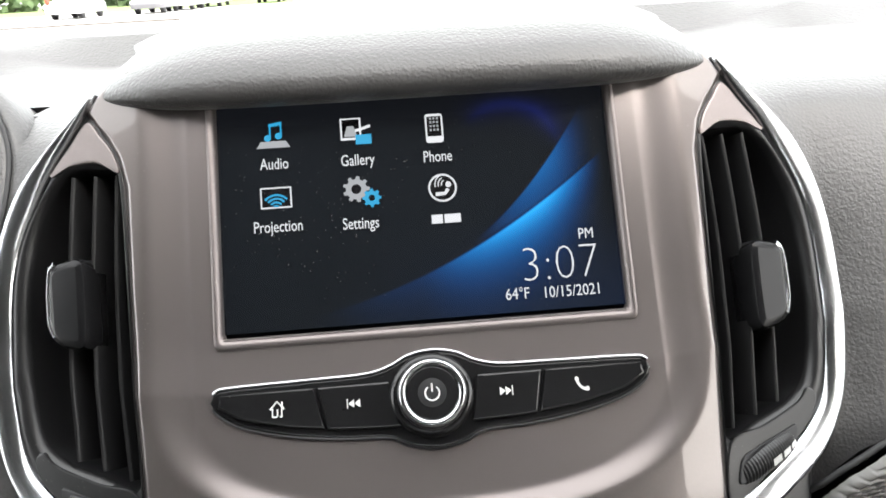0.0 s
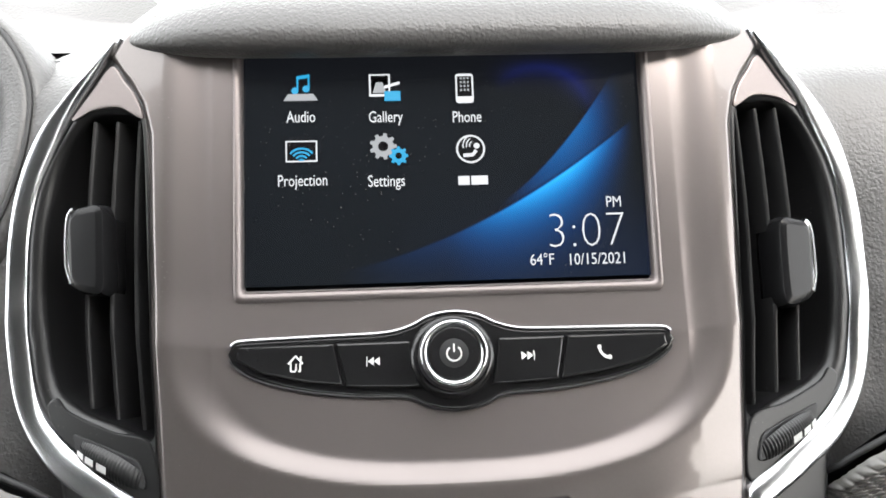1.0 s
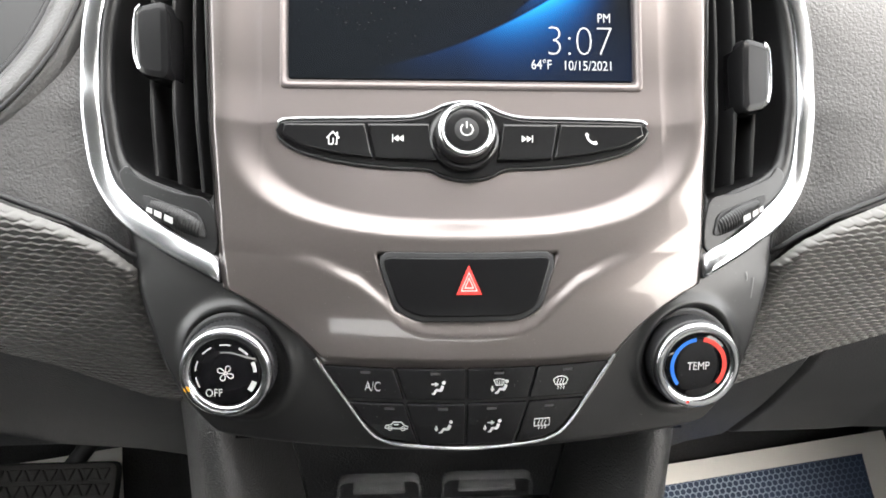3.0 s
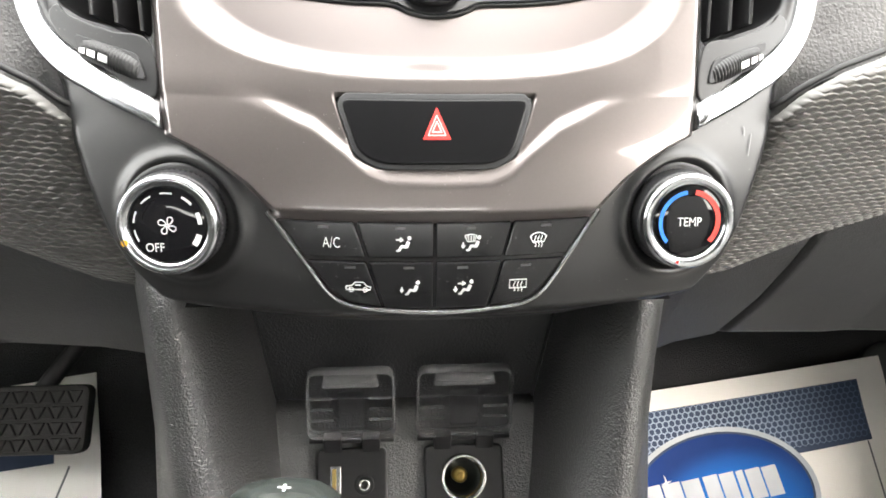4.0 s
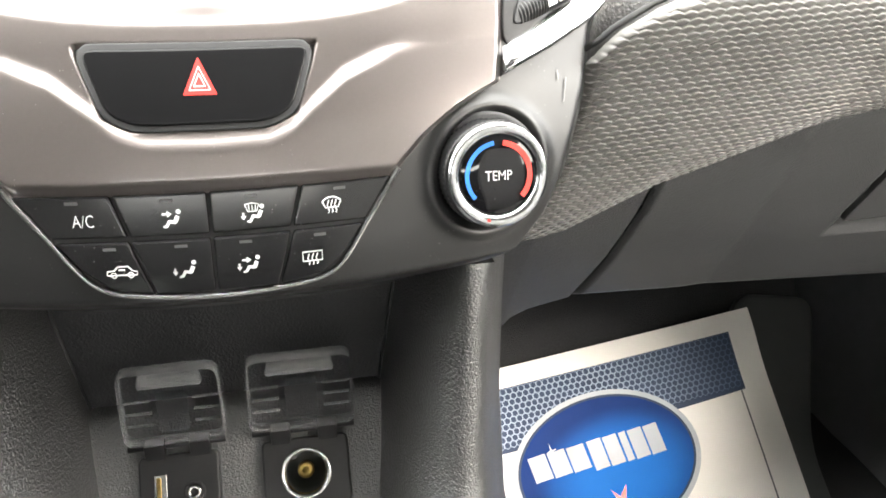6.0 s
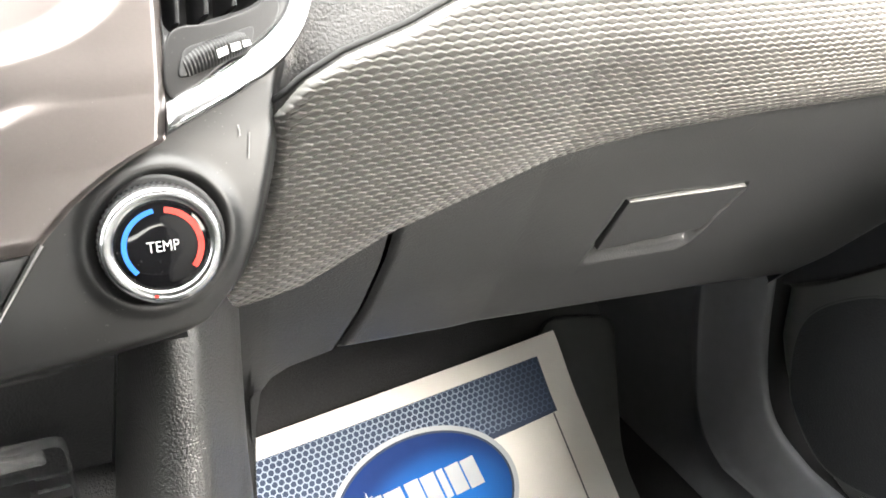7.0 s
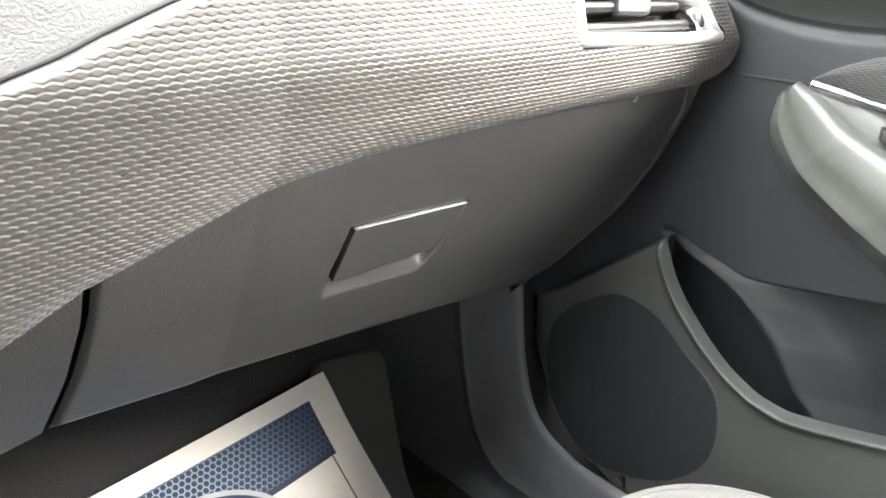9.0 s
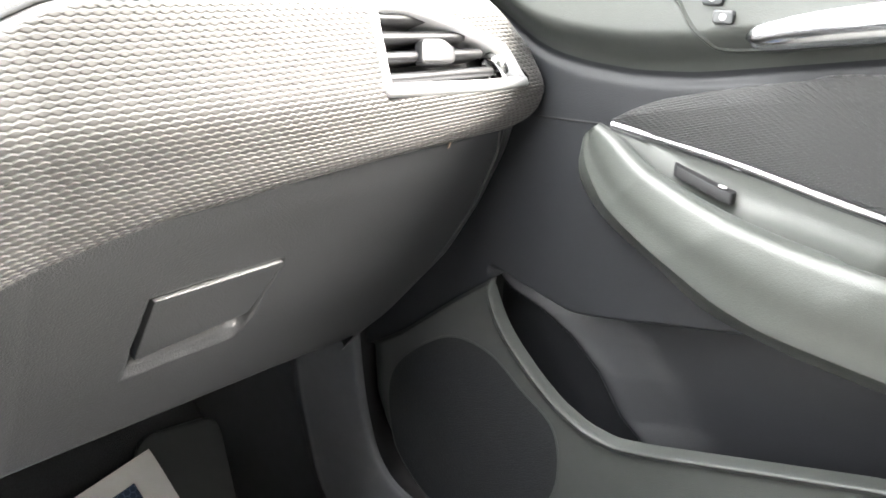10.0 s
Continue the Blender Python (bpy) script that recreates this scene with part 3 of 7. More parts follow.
def build_screen():
    ob = thing("touchscreen", "black glass touchscreen with a lit blue home menu", "touchscreen")
    W, H = 0.0800, 0.0455
    me = mesh_of("display", [on_screen(a * W, b * H, 0) for a, b in ((-1, -1), (1, -1), (1, 1), (-1, 1))], [(0, 1, 2, 3)], smooth=False)
    uv = me.uv_layers.new(name="screen")
    for loop, c in zip(uv.data, ((0, 0), (1, 0), (1, 1), (0, 1))):
        loop.uv = c
    display = part("display", me, M_DISPLAY, ob, "lit display with a blue light sweep")
    outer = rounded([(-0.0822, 0.9985), (0.0822, 0.9985), (0.0822, 1.097), (-0.0822, 1.097)], 0.003)
    inner = rounded([(-0.0790, 1.0025), (0.0790, 1.0025), (0.0790, 1.094), (-0.0790, 1.094)], 0.002)
    part("bezel_lip", frame_ring(outer, inner, on_stack, 0.0001, -0.001, -0.006), M_POD, ob, "satin mauve lip")

    def at(px, py):
        """From the menu's own layout: 0..100 across, 0..100 down."""
        return (px / 50 - 1) * W, (1 - (py + 0.045 * (px - 6)) / 50) * H

    def word(s, px, py, size, mat=M_LIT, squeeze=0.82, weight=0.0, align="CENTER"):
        a, b = at(px, py)
        return lettering(s, size, on_screen, a, b, 0.0004, align, squeeze, weight)

    def icon(name, shapes_by_mat):
        first = None
        for k, (mat, shapes) in enumerate(shapes_by_mat):
            o = part(name if first is None else "detail", flat(shapes, on_screen, 0.0004 + 0.00012 * min(k, 4)), mat, display if first is None else first)
            first = first or o
    for s, px, py in (("Audio", 14.6, 26.5), ("Gallery", 35.4, 26.3), ("Phone", 55.6, 26.1), ("Projection", 14.8, 54.6), ("Settings", 35.2, 54.8)):
        part("caption", word(s, px, py, 0.0066, squeeze=0.71, weight=0.00002), M_LIT, display)
    a, b = at(56.5, 54.3)
    part("caption", flat([box2(a - 0.0036, b, 0.0045, 0.0036), box2(a + 0.0026, b, 0.0066, 0.0036)], on_screen, 0.0004), M_LIT, display)
    part("clock", word("3:07", 83.9, 77.0, 0.0205, squeeze=0.93, weight=-0.00058), M_LIT, display)
    part("caption", word("PM", 91.2, 64.0, 0.0062), M_LIT, display)
    part("caption", word("64°F", 72.6, 89.3, 0.0064), M_LIT, display)
    part("caption", word("10/15/2021", 86.3, 89.0, 0.0064), M_LIT, display)
    # audio: note over a tray
    a, b = at(14.6, 14)
    note = [disc(a - 0.0022, b - 0.0005, 0.0014), disc(a + 0.0022, b + 0.0002, 0.0014), box2(a - 0.0012, b + 0.0024, 0.0007, 0.006), box2(a + 0.0032, b + 0.0030, 0.0007, 0.006),
            [(a - 0.0016, b + 0.0040), (a + 0.0036, b + 0.0048), (a + 0.0036, b + 0.0062), (a - 0.0016, b + 0.0054)]]
    icon("audio_icon", [(M_LITGREY, [[(a - 0.0068, b - 0.0046), (a + 0.0068, b - 0.0046), (a + 0.0050, b - 0.0018), (a - 0.0050, b - 0.0018)]]), (M_LITBLUE, note)])
    # gallery: picture frame and clapper
    a, b = at(35.0, 13.4)
    icon("gallery_icon", [(M_LIT, [box2(a - 0.0014, b + 0.0014, 0.0084, 0.0092)]), (M_GLASSBLACK, [box2(a - 0.0014, b + 0.0016, 0.0070, 0.0076)]),
                          (M_LITGREY, [[(a - 0.0042, b - 0.0018), (a + 0.0012, b - 0.0018), (a - 0.0002, b + 0.0026), (a - 0.0028, b + 0.0026)]]),
                          (M_LITBLUE, [box2(a + 0.0036, b - 0.0032, 0.0064, 0.0040)]), (M_LIT, [[(a + 0.0004, b - 0.0002), (a + 0.0066, b + 0.0016), (a + 0.0066, b + 0.0028), (a + 0.0004, b + 0.0010)]])])
    a, b = at(55.3, 13.0)
    dots = [box2(a + (i - 1) * 0.0014, b - 0.0008 + j * 0.0016, 0.0008, 0.0009) for i in range(3) for j in range(4)]
    icon("phone_icon", [(M_LIT, [rounded(box2(a, b, 0.0072, 0.0122), 0.0014)]), (M_GLASSBLACK, [box2(a, b + 0.0008, 0.0058, 0.0084)]), *[(M_LITGREY, [d]) for d in dots]])
    a, b = at(14.6, 41.6)
    waves = [q for r in (0.0012, 0.0027, 0.0042, 0.0057) for q in stroke(arc(a, b - 0.0046, r, 40, 140, 10), 0.0008)]
    icon("projection_icon", [(M_LIT, [box2(a, b, 0.0124, 0.0086)]), (M_GLASSBLACK, [box2(a, b, 0.0112, 0.0074)]), (M_LITBLUE, waves)])
    a, b = at(35.6, 40.6)
    icon("settings_icon", [(M_LITGREY, [gear(a - 0.0016, b + 0.0012, 0.0054, 9)]), (M_GLASSBLACK, [disc(a - 0.0016, b + 0.0012, 0.0020)]), (M_LITBLUE, [gear(a + 0.0044, b - 0.0028, 0.0038, 8)]), (M_GLASSBLACK, [disc(a + 0.0044, b - 0.0028, 0.0013)])])
    a, b = at(56.2, 40.4)
    icon("service_icon", [(M_LIT, [disc(a, b, 0.0058, 28)]), (M_GLASSBLACK, [disc(a, b, 0.0050, 28)]),
                          (M_LIT, [disc(a + 0.0024, b + 0.0012, 0.0012)] + stroke([(a - 0.0030, b - 0.0026), (a + 0.0008, b - 0.0024), (a + 0.0022, b - 0.0006)], 0.0015)
                           + [q for k in range(3) for q in stroke(arc(a + 0.0016, b + 0.0012, 0.0020 + 0.0013 * k, 120, 190, 6), 0.0005)])])
    return ob


build_screen()


# ---- radio key strip ----
def build_keys():
    ob = thing("radio_control_strip", "black radio key strip with chrome trim and round volume knob", "radio controls")
    up = spline([(-0.0838, 0.9825), (-0.0815, 0.9855), (-0.075, 0.9863), (-0.045, 0.9868), (-0.026, 0.9872), (-0.0165, 0.9890), (-0.009, 0.9920), (0, 0.9932),
                 (0.009, 0.9920), (0.0165, 0.9890), (0.026, 0.9872), (0.045, 0.9868), (0.075, 0.9863), (0.0815, 0.9855), (0.0838, 0.9825)], 61)
    down = spline([(0.0838, 0.9825), (0.081, 0.9785), (0.072, 0.9740), (0.055, 0.9706), (0.035, 0.9688), (0.018, 0.9682), (0.010, 0.9655), (0, 0.9642),
                   (-0.010, 0.9655), (-0.018, 0.9682), (-0.035, 0.9688), (-0.055, 0.9706), (-0.072, 0.9740), (-0.081, 0.9785), (-0.0838, 0.9825)], 61)
    rim = np.vstack([up, down[1:-1]])
    part("body", plate("body", rim, on_stack, -0.006, 0.0012, 0.0008), M_KEY, ob)
    part("chrome_edge", ribbon(up[3:-3] + np.array([0, 0.0004]), 0.0017, 0.0020, on_stack), M_TRIM, ob, "dull chrome upper edge")
    part("lower_edge", ribbon(down[2:-2] - np.array([0, 0.0003]), 0.0010, 0.0014, on_stack), M_BLACK, ob, "thin black edge")

    def low(x):
        return np.interp(abs(x), [0, 0.018, 0.035, 0.055, 0.072, 0.0805], [0.9702, 0.9702, 0.9706, 0.9724, 0.9755, 0.9800])
    for name, x0, x1 in (("home_key", -0.0805, -0.0432), ("previous_key", -0.0418, -0.0150), ("next_key", 0.0150, 0.0395), ("call_key", 0.0409, 0.0805)):
        s = 0.0006
        tilt = 0.0017 * (1 if x0 < 0 else -1)
        xa, xb = (x0, x1)
        top = [(x, 0.9847) for x in np.linspace(xb - (tilt if abs(xb) < 0.08 else 0.001), xa - (tilt if abs(xa) < 0.08 else -0.001), 9)]
        bot = [(x, low(x) + s) for x in np.linspace(xa + (tilt if abs(xa) < 0.08 else 0), xb + (tilt if abs(xb) < 0.08 else 0), 13)]
        key = part(name, plate(name, np.array(bot + top), on_stack, 0.0, 0.0034, 0.0008), M_KEY, ob)
        a, b, h = {"home_key": -0.0585, "previous_key": -0.0300, "next_key": 0.0268, "call_key": 0.0553}[name], 0.9788, 0.0036
        if name == "home_key":
            sh = stroke([(a - 0.0036, b), (a, b + 0.0034), (a + 0.0036, b)], 0.0009) + [box2(a - 0.0023, b - 0.0014, 0.0007, 0.0036), box2(a + 0.0023, b - 0.0014, 0.0007, 0.0036), box2(a - 0.0011, b - 0.0031, 0.0022, 0.0007), box2(a + 0.0019, b - 0.0031, 0.0012, 0.0007), box2(a + 0.0002, b - 0.0014, 0.0007, 0.0030), box2(a + 0.0025, b + 0.0024, 0.0009, 0.0018)]
        elif name == "call_key":
            sh = stroke(arc(a + 0.0034, b + 0.0030, 0.0052, 175, 275, 8), 0.0013) + [disc(a - 0.0016, b + 0.0024, 0.0011, 8), disc(a + 0.0034, b - 0.0020, 0.0011, 8)]
        else:
            g = -1 if name == "previous_key" else 1
            sh = [[(a - g * 0.0030, b + 0.0018), (a - g * 0.0030, b - 0.0018), (a, b)], [(a, b + 0.0018), (a, b - 0.0018), (a + g * 0.0030, b)], box2(a + g * 0.0034, b, 0.0005, 0.0040)]
        part("symbol", flat(scaled(sh, a, b, 0.74), on_stack, h), M_WHITE, key, "printed white symbol")
    c, up_p = on_stack(-0.001, 0.9795, 0.0), on_stack(-0.001, 0.9795, 0.01)
    ax = up_p - c
    part("knob_base", lathe([(0.0158, -0.002), (0.0158, 0.003), (0.0150, 0.0045), (0.0136, 0.005)], c, ax), M_KEY, ob)
    knob = part("volume_knob", lathe([(0.0132, 0.003), (0.0132, 0.0115), (0.0127, 0.0130), (0.0118, 0.0135)], c, ax, n=64, flutes=64, flute_depth=0.0004, flute_rows=(0, 1)), M_BLACK, ob)
    part("ring", lathe([(0.0123, 0.0128), (0.0121, 0.0143), (0.0111, 0.0148), (0.0098, 0.0142), (0.0096, 0.0130)], c, ax), M_CHROME, knob, "chrome ring")
    part("cap", lathe([(0.0097, 0.0125), (0.0097, 0.0136), (0.0089, 0.0138), (0.004, 0.0134)], c, ax), M_KEY, knob)

    def face(p, q, h):
        o = on_stack(-0.001, 0.9795, 0.0138)
        n = ax / np.linalg.norm(ax)
        t = np.cross(n, [1, 0, 0])
        t = t if t[2] > 0 else -t
        return o + np.array([1, 0, 0]) * p + t * q + n * h
    part("symbol", flat(stroke(arc(0, -0.0002, 0.0026, 125, 415, 16), 0.0006) + [box2(0, 0.0018, 0.0006, 0.0030)], face, 0.0002), M_WHITE, knob, "white power symbol")
    return ob


build_keys()


# ---- hazard button ----
def build_hazard():
    ob = thing("hazard_button", "black hazard light button with a red triangle", "button")
    P = rounded([(-0.0375, 0.9365), (-0.0305, 0.9185), (-0.022, 0.9150), (0.020, 0.9150), (0.0285, 0.9185), (0.0355, 0.9365)], 0.004)
    part("surround", plate("surround", inset(P, -0.0019), on_stack, -0.007, 0.0027, 0.0005), M_DARK, ob)
    key = part("key", plate("key", P, on_stack, -0.003, 0.0035, 0.0008), M_TAB, ob)
    for k, (r, mat, nm) in enumerate(((0.0064, M_RED, "triangle"), (0.0043, M_WHITE, "mark"), (0.0036, M_RED, "mark"), (0.0025, M_WHITE, "mark"), (0.0017, M_RED, "mark"))):
        tri = rounded([(-0.0008 + r * math.cos(radians(a)) * 0.98, 0.9268 + r * 1.12 * math.sin(radians(a))) for a in (90, 210, 330)], 0.0004, 3)
        part(nm, flat([tri], on_stack, 0.0037 + 0.0001 * k), mat, key, "red triangle" if k == 0 else "")
    return ob


build_hazard()


# ---- tall centre vents ----
# section of the chrome band: rounded outer edge, nearly flat face, rolled inner edge
BAND = [(0.0, 0.0008), (0.015, 0.0030), (0.05, 0.0043), (0.11, 0.0050), (0.19, 0.0052), (0.35, 0.0050), (0.5, 0.0047), (0.65, 0.0043), (0.78, 0.0038), (0.88, 0.0031), (0.95, 0.0022), (0.985, 0.0012), (1.0, 0.0)]


def build_vent(side):
    s = side
    ob = thing("air_vent", "tall black air vent with chrome surround and vertical slats", "air vent", group="centre air vents")
    outer = np.array([(s * x, z) for x, z in spline([(0.1262, 1.0892), (0.137, 1.0790), (0.149, 1.0678), (0.1632, 1.0510), (0.1718, 1.027), (0.1738, 0.998), (0.1690, 0.963), (0.1570, 0.944), (0.137, 0.933), (0.106, 0.9225)], 60)])
    inner = np.array([(s * x, z) for x, z in spline([(0.1308, 1.0822), (0.1372, 1.0735), (0.1455, 1.0632), (0.1545, 1.048), (0.1635, 1.027), (0.1655, 1.000), (0.1600, 0.964), (0.1490, 0.951), (0.131, 0.9425), (0.1075, 0.9325)], 60)])
    # chrome: a rounded band between both edges
    verts, m = [], len(BAND)
    for p, q in zip(outer, inner):
        for w, h in BAND:
            c = p * (1 - w) + q * w
            verts.append(on_stack(c[0], c[1], h))
    k = len(outer)
    faces = grid_faces(k, m) + [tuple(range(m)), tuple(range((k - 1) * m, k * m))[::-1]]
    part("surround", mesh_of("surround", verts, faces), M_CHROME, ob, "curved chrome surround")
    # black liner plate with the opening cut through it
    hole = np.array([(s * x, z) for x, z in spline([(0.117, 1.050), (0.1185, 1.0615), (0.126, 1.0625), (0.140, 1.0610), (0.151, 1.050), (0.159, 1.030), (0.161, 1.002), (0.1555, 0.970), (0.145, 0.9605), (0.128, 0.9565), (0.1115, 0.954), (0.1125, 0.975), (0.115, 1.01)], 72, True)])
    rim_r = [(s * x, z) for x, z in spline([(0.1175, 1.0665), (0.1240, 1.0745), (0.1312, 1.0818), (0.1435, 1.0655), (0.1545, 1.048), (0.1645, 1.027), (0.1665, 1.000), (0.161, 0.964), (0.150, 0.9505), (0.132, 0.9420), (0.1085, 0.932), (0.110, 0.955), (0.1135, 1.0), (0.1148, 1.045)], 72, True)]
    verts = []
    n = 72
    for R, h in ((np.array(rim_r), 0.001), (hole * 0.35 + np.array(rim_r) * 0.65, 0.0022), (hole, 0.0012), (hole, -0.004), (inset(hole, 0.001), -0.03)):
        verts += [on_stack(a, b, h) for a, b in R]
    faces = []
    for r in range(4):
        for i in range(n):
            j = (i + 1) % n
            faces.append((r * n + i, r * n + j, (r + 1) * n + j, (r + 1) * n + i))
    faces.append(tuple(range(4 * n, 5 * n)))
    part("liner", mesh_of("liner", verts, faces), M_SLAT, ob)
    # brighter cap over the opening
    cap = np.array([(s * x, z) for x, z in spline([(0.1172, 1.0605), (0.1195, 1.068), (0.1245, 1.0738), (0.1305, 1.0792), (0.1385, 1.0702), (0.1475, 1.0590), (0.139, 1.0625), (0.127, 1.0642)], 40, True)])
    part("cap", plate("cap", cap, on_stack, 0.0, 0.0028, 0.0008), M_POD, ob, "satin grey upper cap")
    # vertical slats
    for i, (xt, xb) in enumerate(((0.1205, 0.1165), (0.1300, 0.1275), (0.1400, 0.1385))):
        verts, rows = [], 16
        zt, zb = 1.0605 - 0.0005 * i, 0.9565 + 0.0022 * i
        for r in range(rows):
            f = r / (rows - 1)
            x = xt + (xb - xt) * f + 0.003 * math.sin(math.pi * f)
            z = zt + (zb - zt) * f
            for dx, h in ((-0.0011, -0.020), (-0.0010, -0.002), (0.0, -0.0006), (0.0010, -0.002), (0.0011, -0.020)):
                verts.append(on_stack(s * (x + dx), z, h))
        part("slat", mesh_of("slat", verts, grid_faces(rows, 5)), M_SLAT, ob)
    # adjusting tab on the slats
    up = 0.0112 if s < 0 else 0.0
    tabP = rounded([(s * 0.1295, 0.9860 + up), (s * 0.1462, 0.9880 + up), (s * 0.1482, 1.0155 + up), (s * 0.1310, 1.0200 + up)], 0.006)
    tab = part("tab", plate("tab", tabP, on_stack, -0.008, 0.0056, 0.0032), M_TAB, ob)
    edge = np.array([(s * x, z + up) for x, z in spline([(0.1438, 1.0160), (0.1460, 1.0130), (0.1466, 1.0050), (0.1460, 0.9960), (0.1438, 0.9905)], 24)])
    part("edge", ribbon(edge, 0.0030, 0.0026, on_stack, base=0.0028), M_CHROME, tab, "chrome edge")
    # ribbed thumbwheel in a slot under the opening
    sill = np.array([(s * x, z) for x, z in spline([(0.1118, 0.9525), (0.128, 0.9552), (0.145, 0.9592), (0.1508, 0.9630), (0.1545, 0.9590), (0.1490, 0.9512), (0.132, 0.9428), (0.1092, 0.9332)], 48, True)])
    part("sill", plate("sill", sill, on_stack, 0.0, 0.0024, 0.0006), M_SLAT, ob, "black satin lower sill")
    slot = rounded([(s * 0.1120, 0.9385), (s * 0.1395, 0.9440), (s * 0.1432, 0.9530), (s * 0.1155, 0.9475)], 0.003)
    part("wheel_slot", plate("slot", slot, on_stack, 0.0012, 0.0032, 0.0004), M_DARK, ob)
    A, B = np.array([s * 0.1140, 0.9418]), np.array([s * 0.1402, 0.9490])
    T = (B - A) / np.linalg.norm(B - A)
    N2 = np.array([-T[1], T[0]]) * s

    def drum(f, g, h=0.0):
        """f along the wheel 0..1, g across it -1..1."""
        bow = math.sin(math.pi * min(max(f, 0), 1)) ** 0.6
        q = A + (B - A) * f + N2 * (g * 0.0040 * (0.55 + 0.45 * bow) + 0.0010 * (bow - 1))
        return on_stack(q[0], q[1], 0.0022 + 0.0052 * bow * math.sqrt(max(0, 1 - 0.75 * g * g)) + h)
    rows = 92
    verts = [drum(i / (rows - 1), g, -0.0005 * (i // 2 % 2) * (abs(g) < 0.8)) for i in range(rows) for g in np.linspace(-1, 1, 9)]
    wheel = part("thumbwheel", mesh_of("wheel", verts, grid_faces(rows, 9)), M_SLAT, ob, "ribbed black thumbwheel")
    for f in (0.50, 0.70, 0.89):
        q = [drum(f + df, -0.15 + dg, 0.0005) for df, dg in ((-0.075, -0.5), (0.075, -0.5), (0.075, 0.1), (-0.075, 0.1))]
        part("mark", mesh_of("mark", q, [(0, 1, 2, 3)], False), M_WHITE, wheel, "painted white bar")
    return ob


build_vent(1)
build_vent(-1)


# ---- climate panel under the fascia ----
def panel_half(z):
    return np.interp(z, [0.846, 0.850, 0.854, 0.858, 0.870, 0.883, 0.902, 0.915, 0.925, 0.933, 0.939, 0.948], [0.06, 0.088, 0.105, 0.1155, 0.128, 0.136, 0.1435, 0.148, 0.1505, 0.1525, 0.1555, 0.1600])


def climate_lift(X, Z):
    ring = np.hypot((np.abs(X) - 0.1005) / 1.0, (Z - 0.891) / 0.95)
    bead = 0.0022 * np.exp(-((ring - 0.0242) / 0.0028) ** 2)
    dip = -0.002 * step(-ring, -0.0235, -0.0205)
    roll = -0.02 * step(-(Z - 0.846), -0.014, 0.0) ** 1.4
    return bead + dip + roll


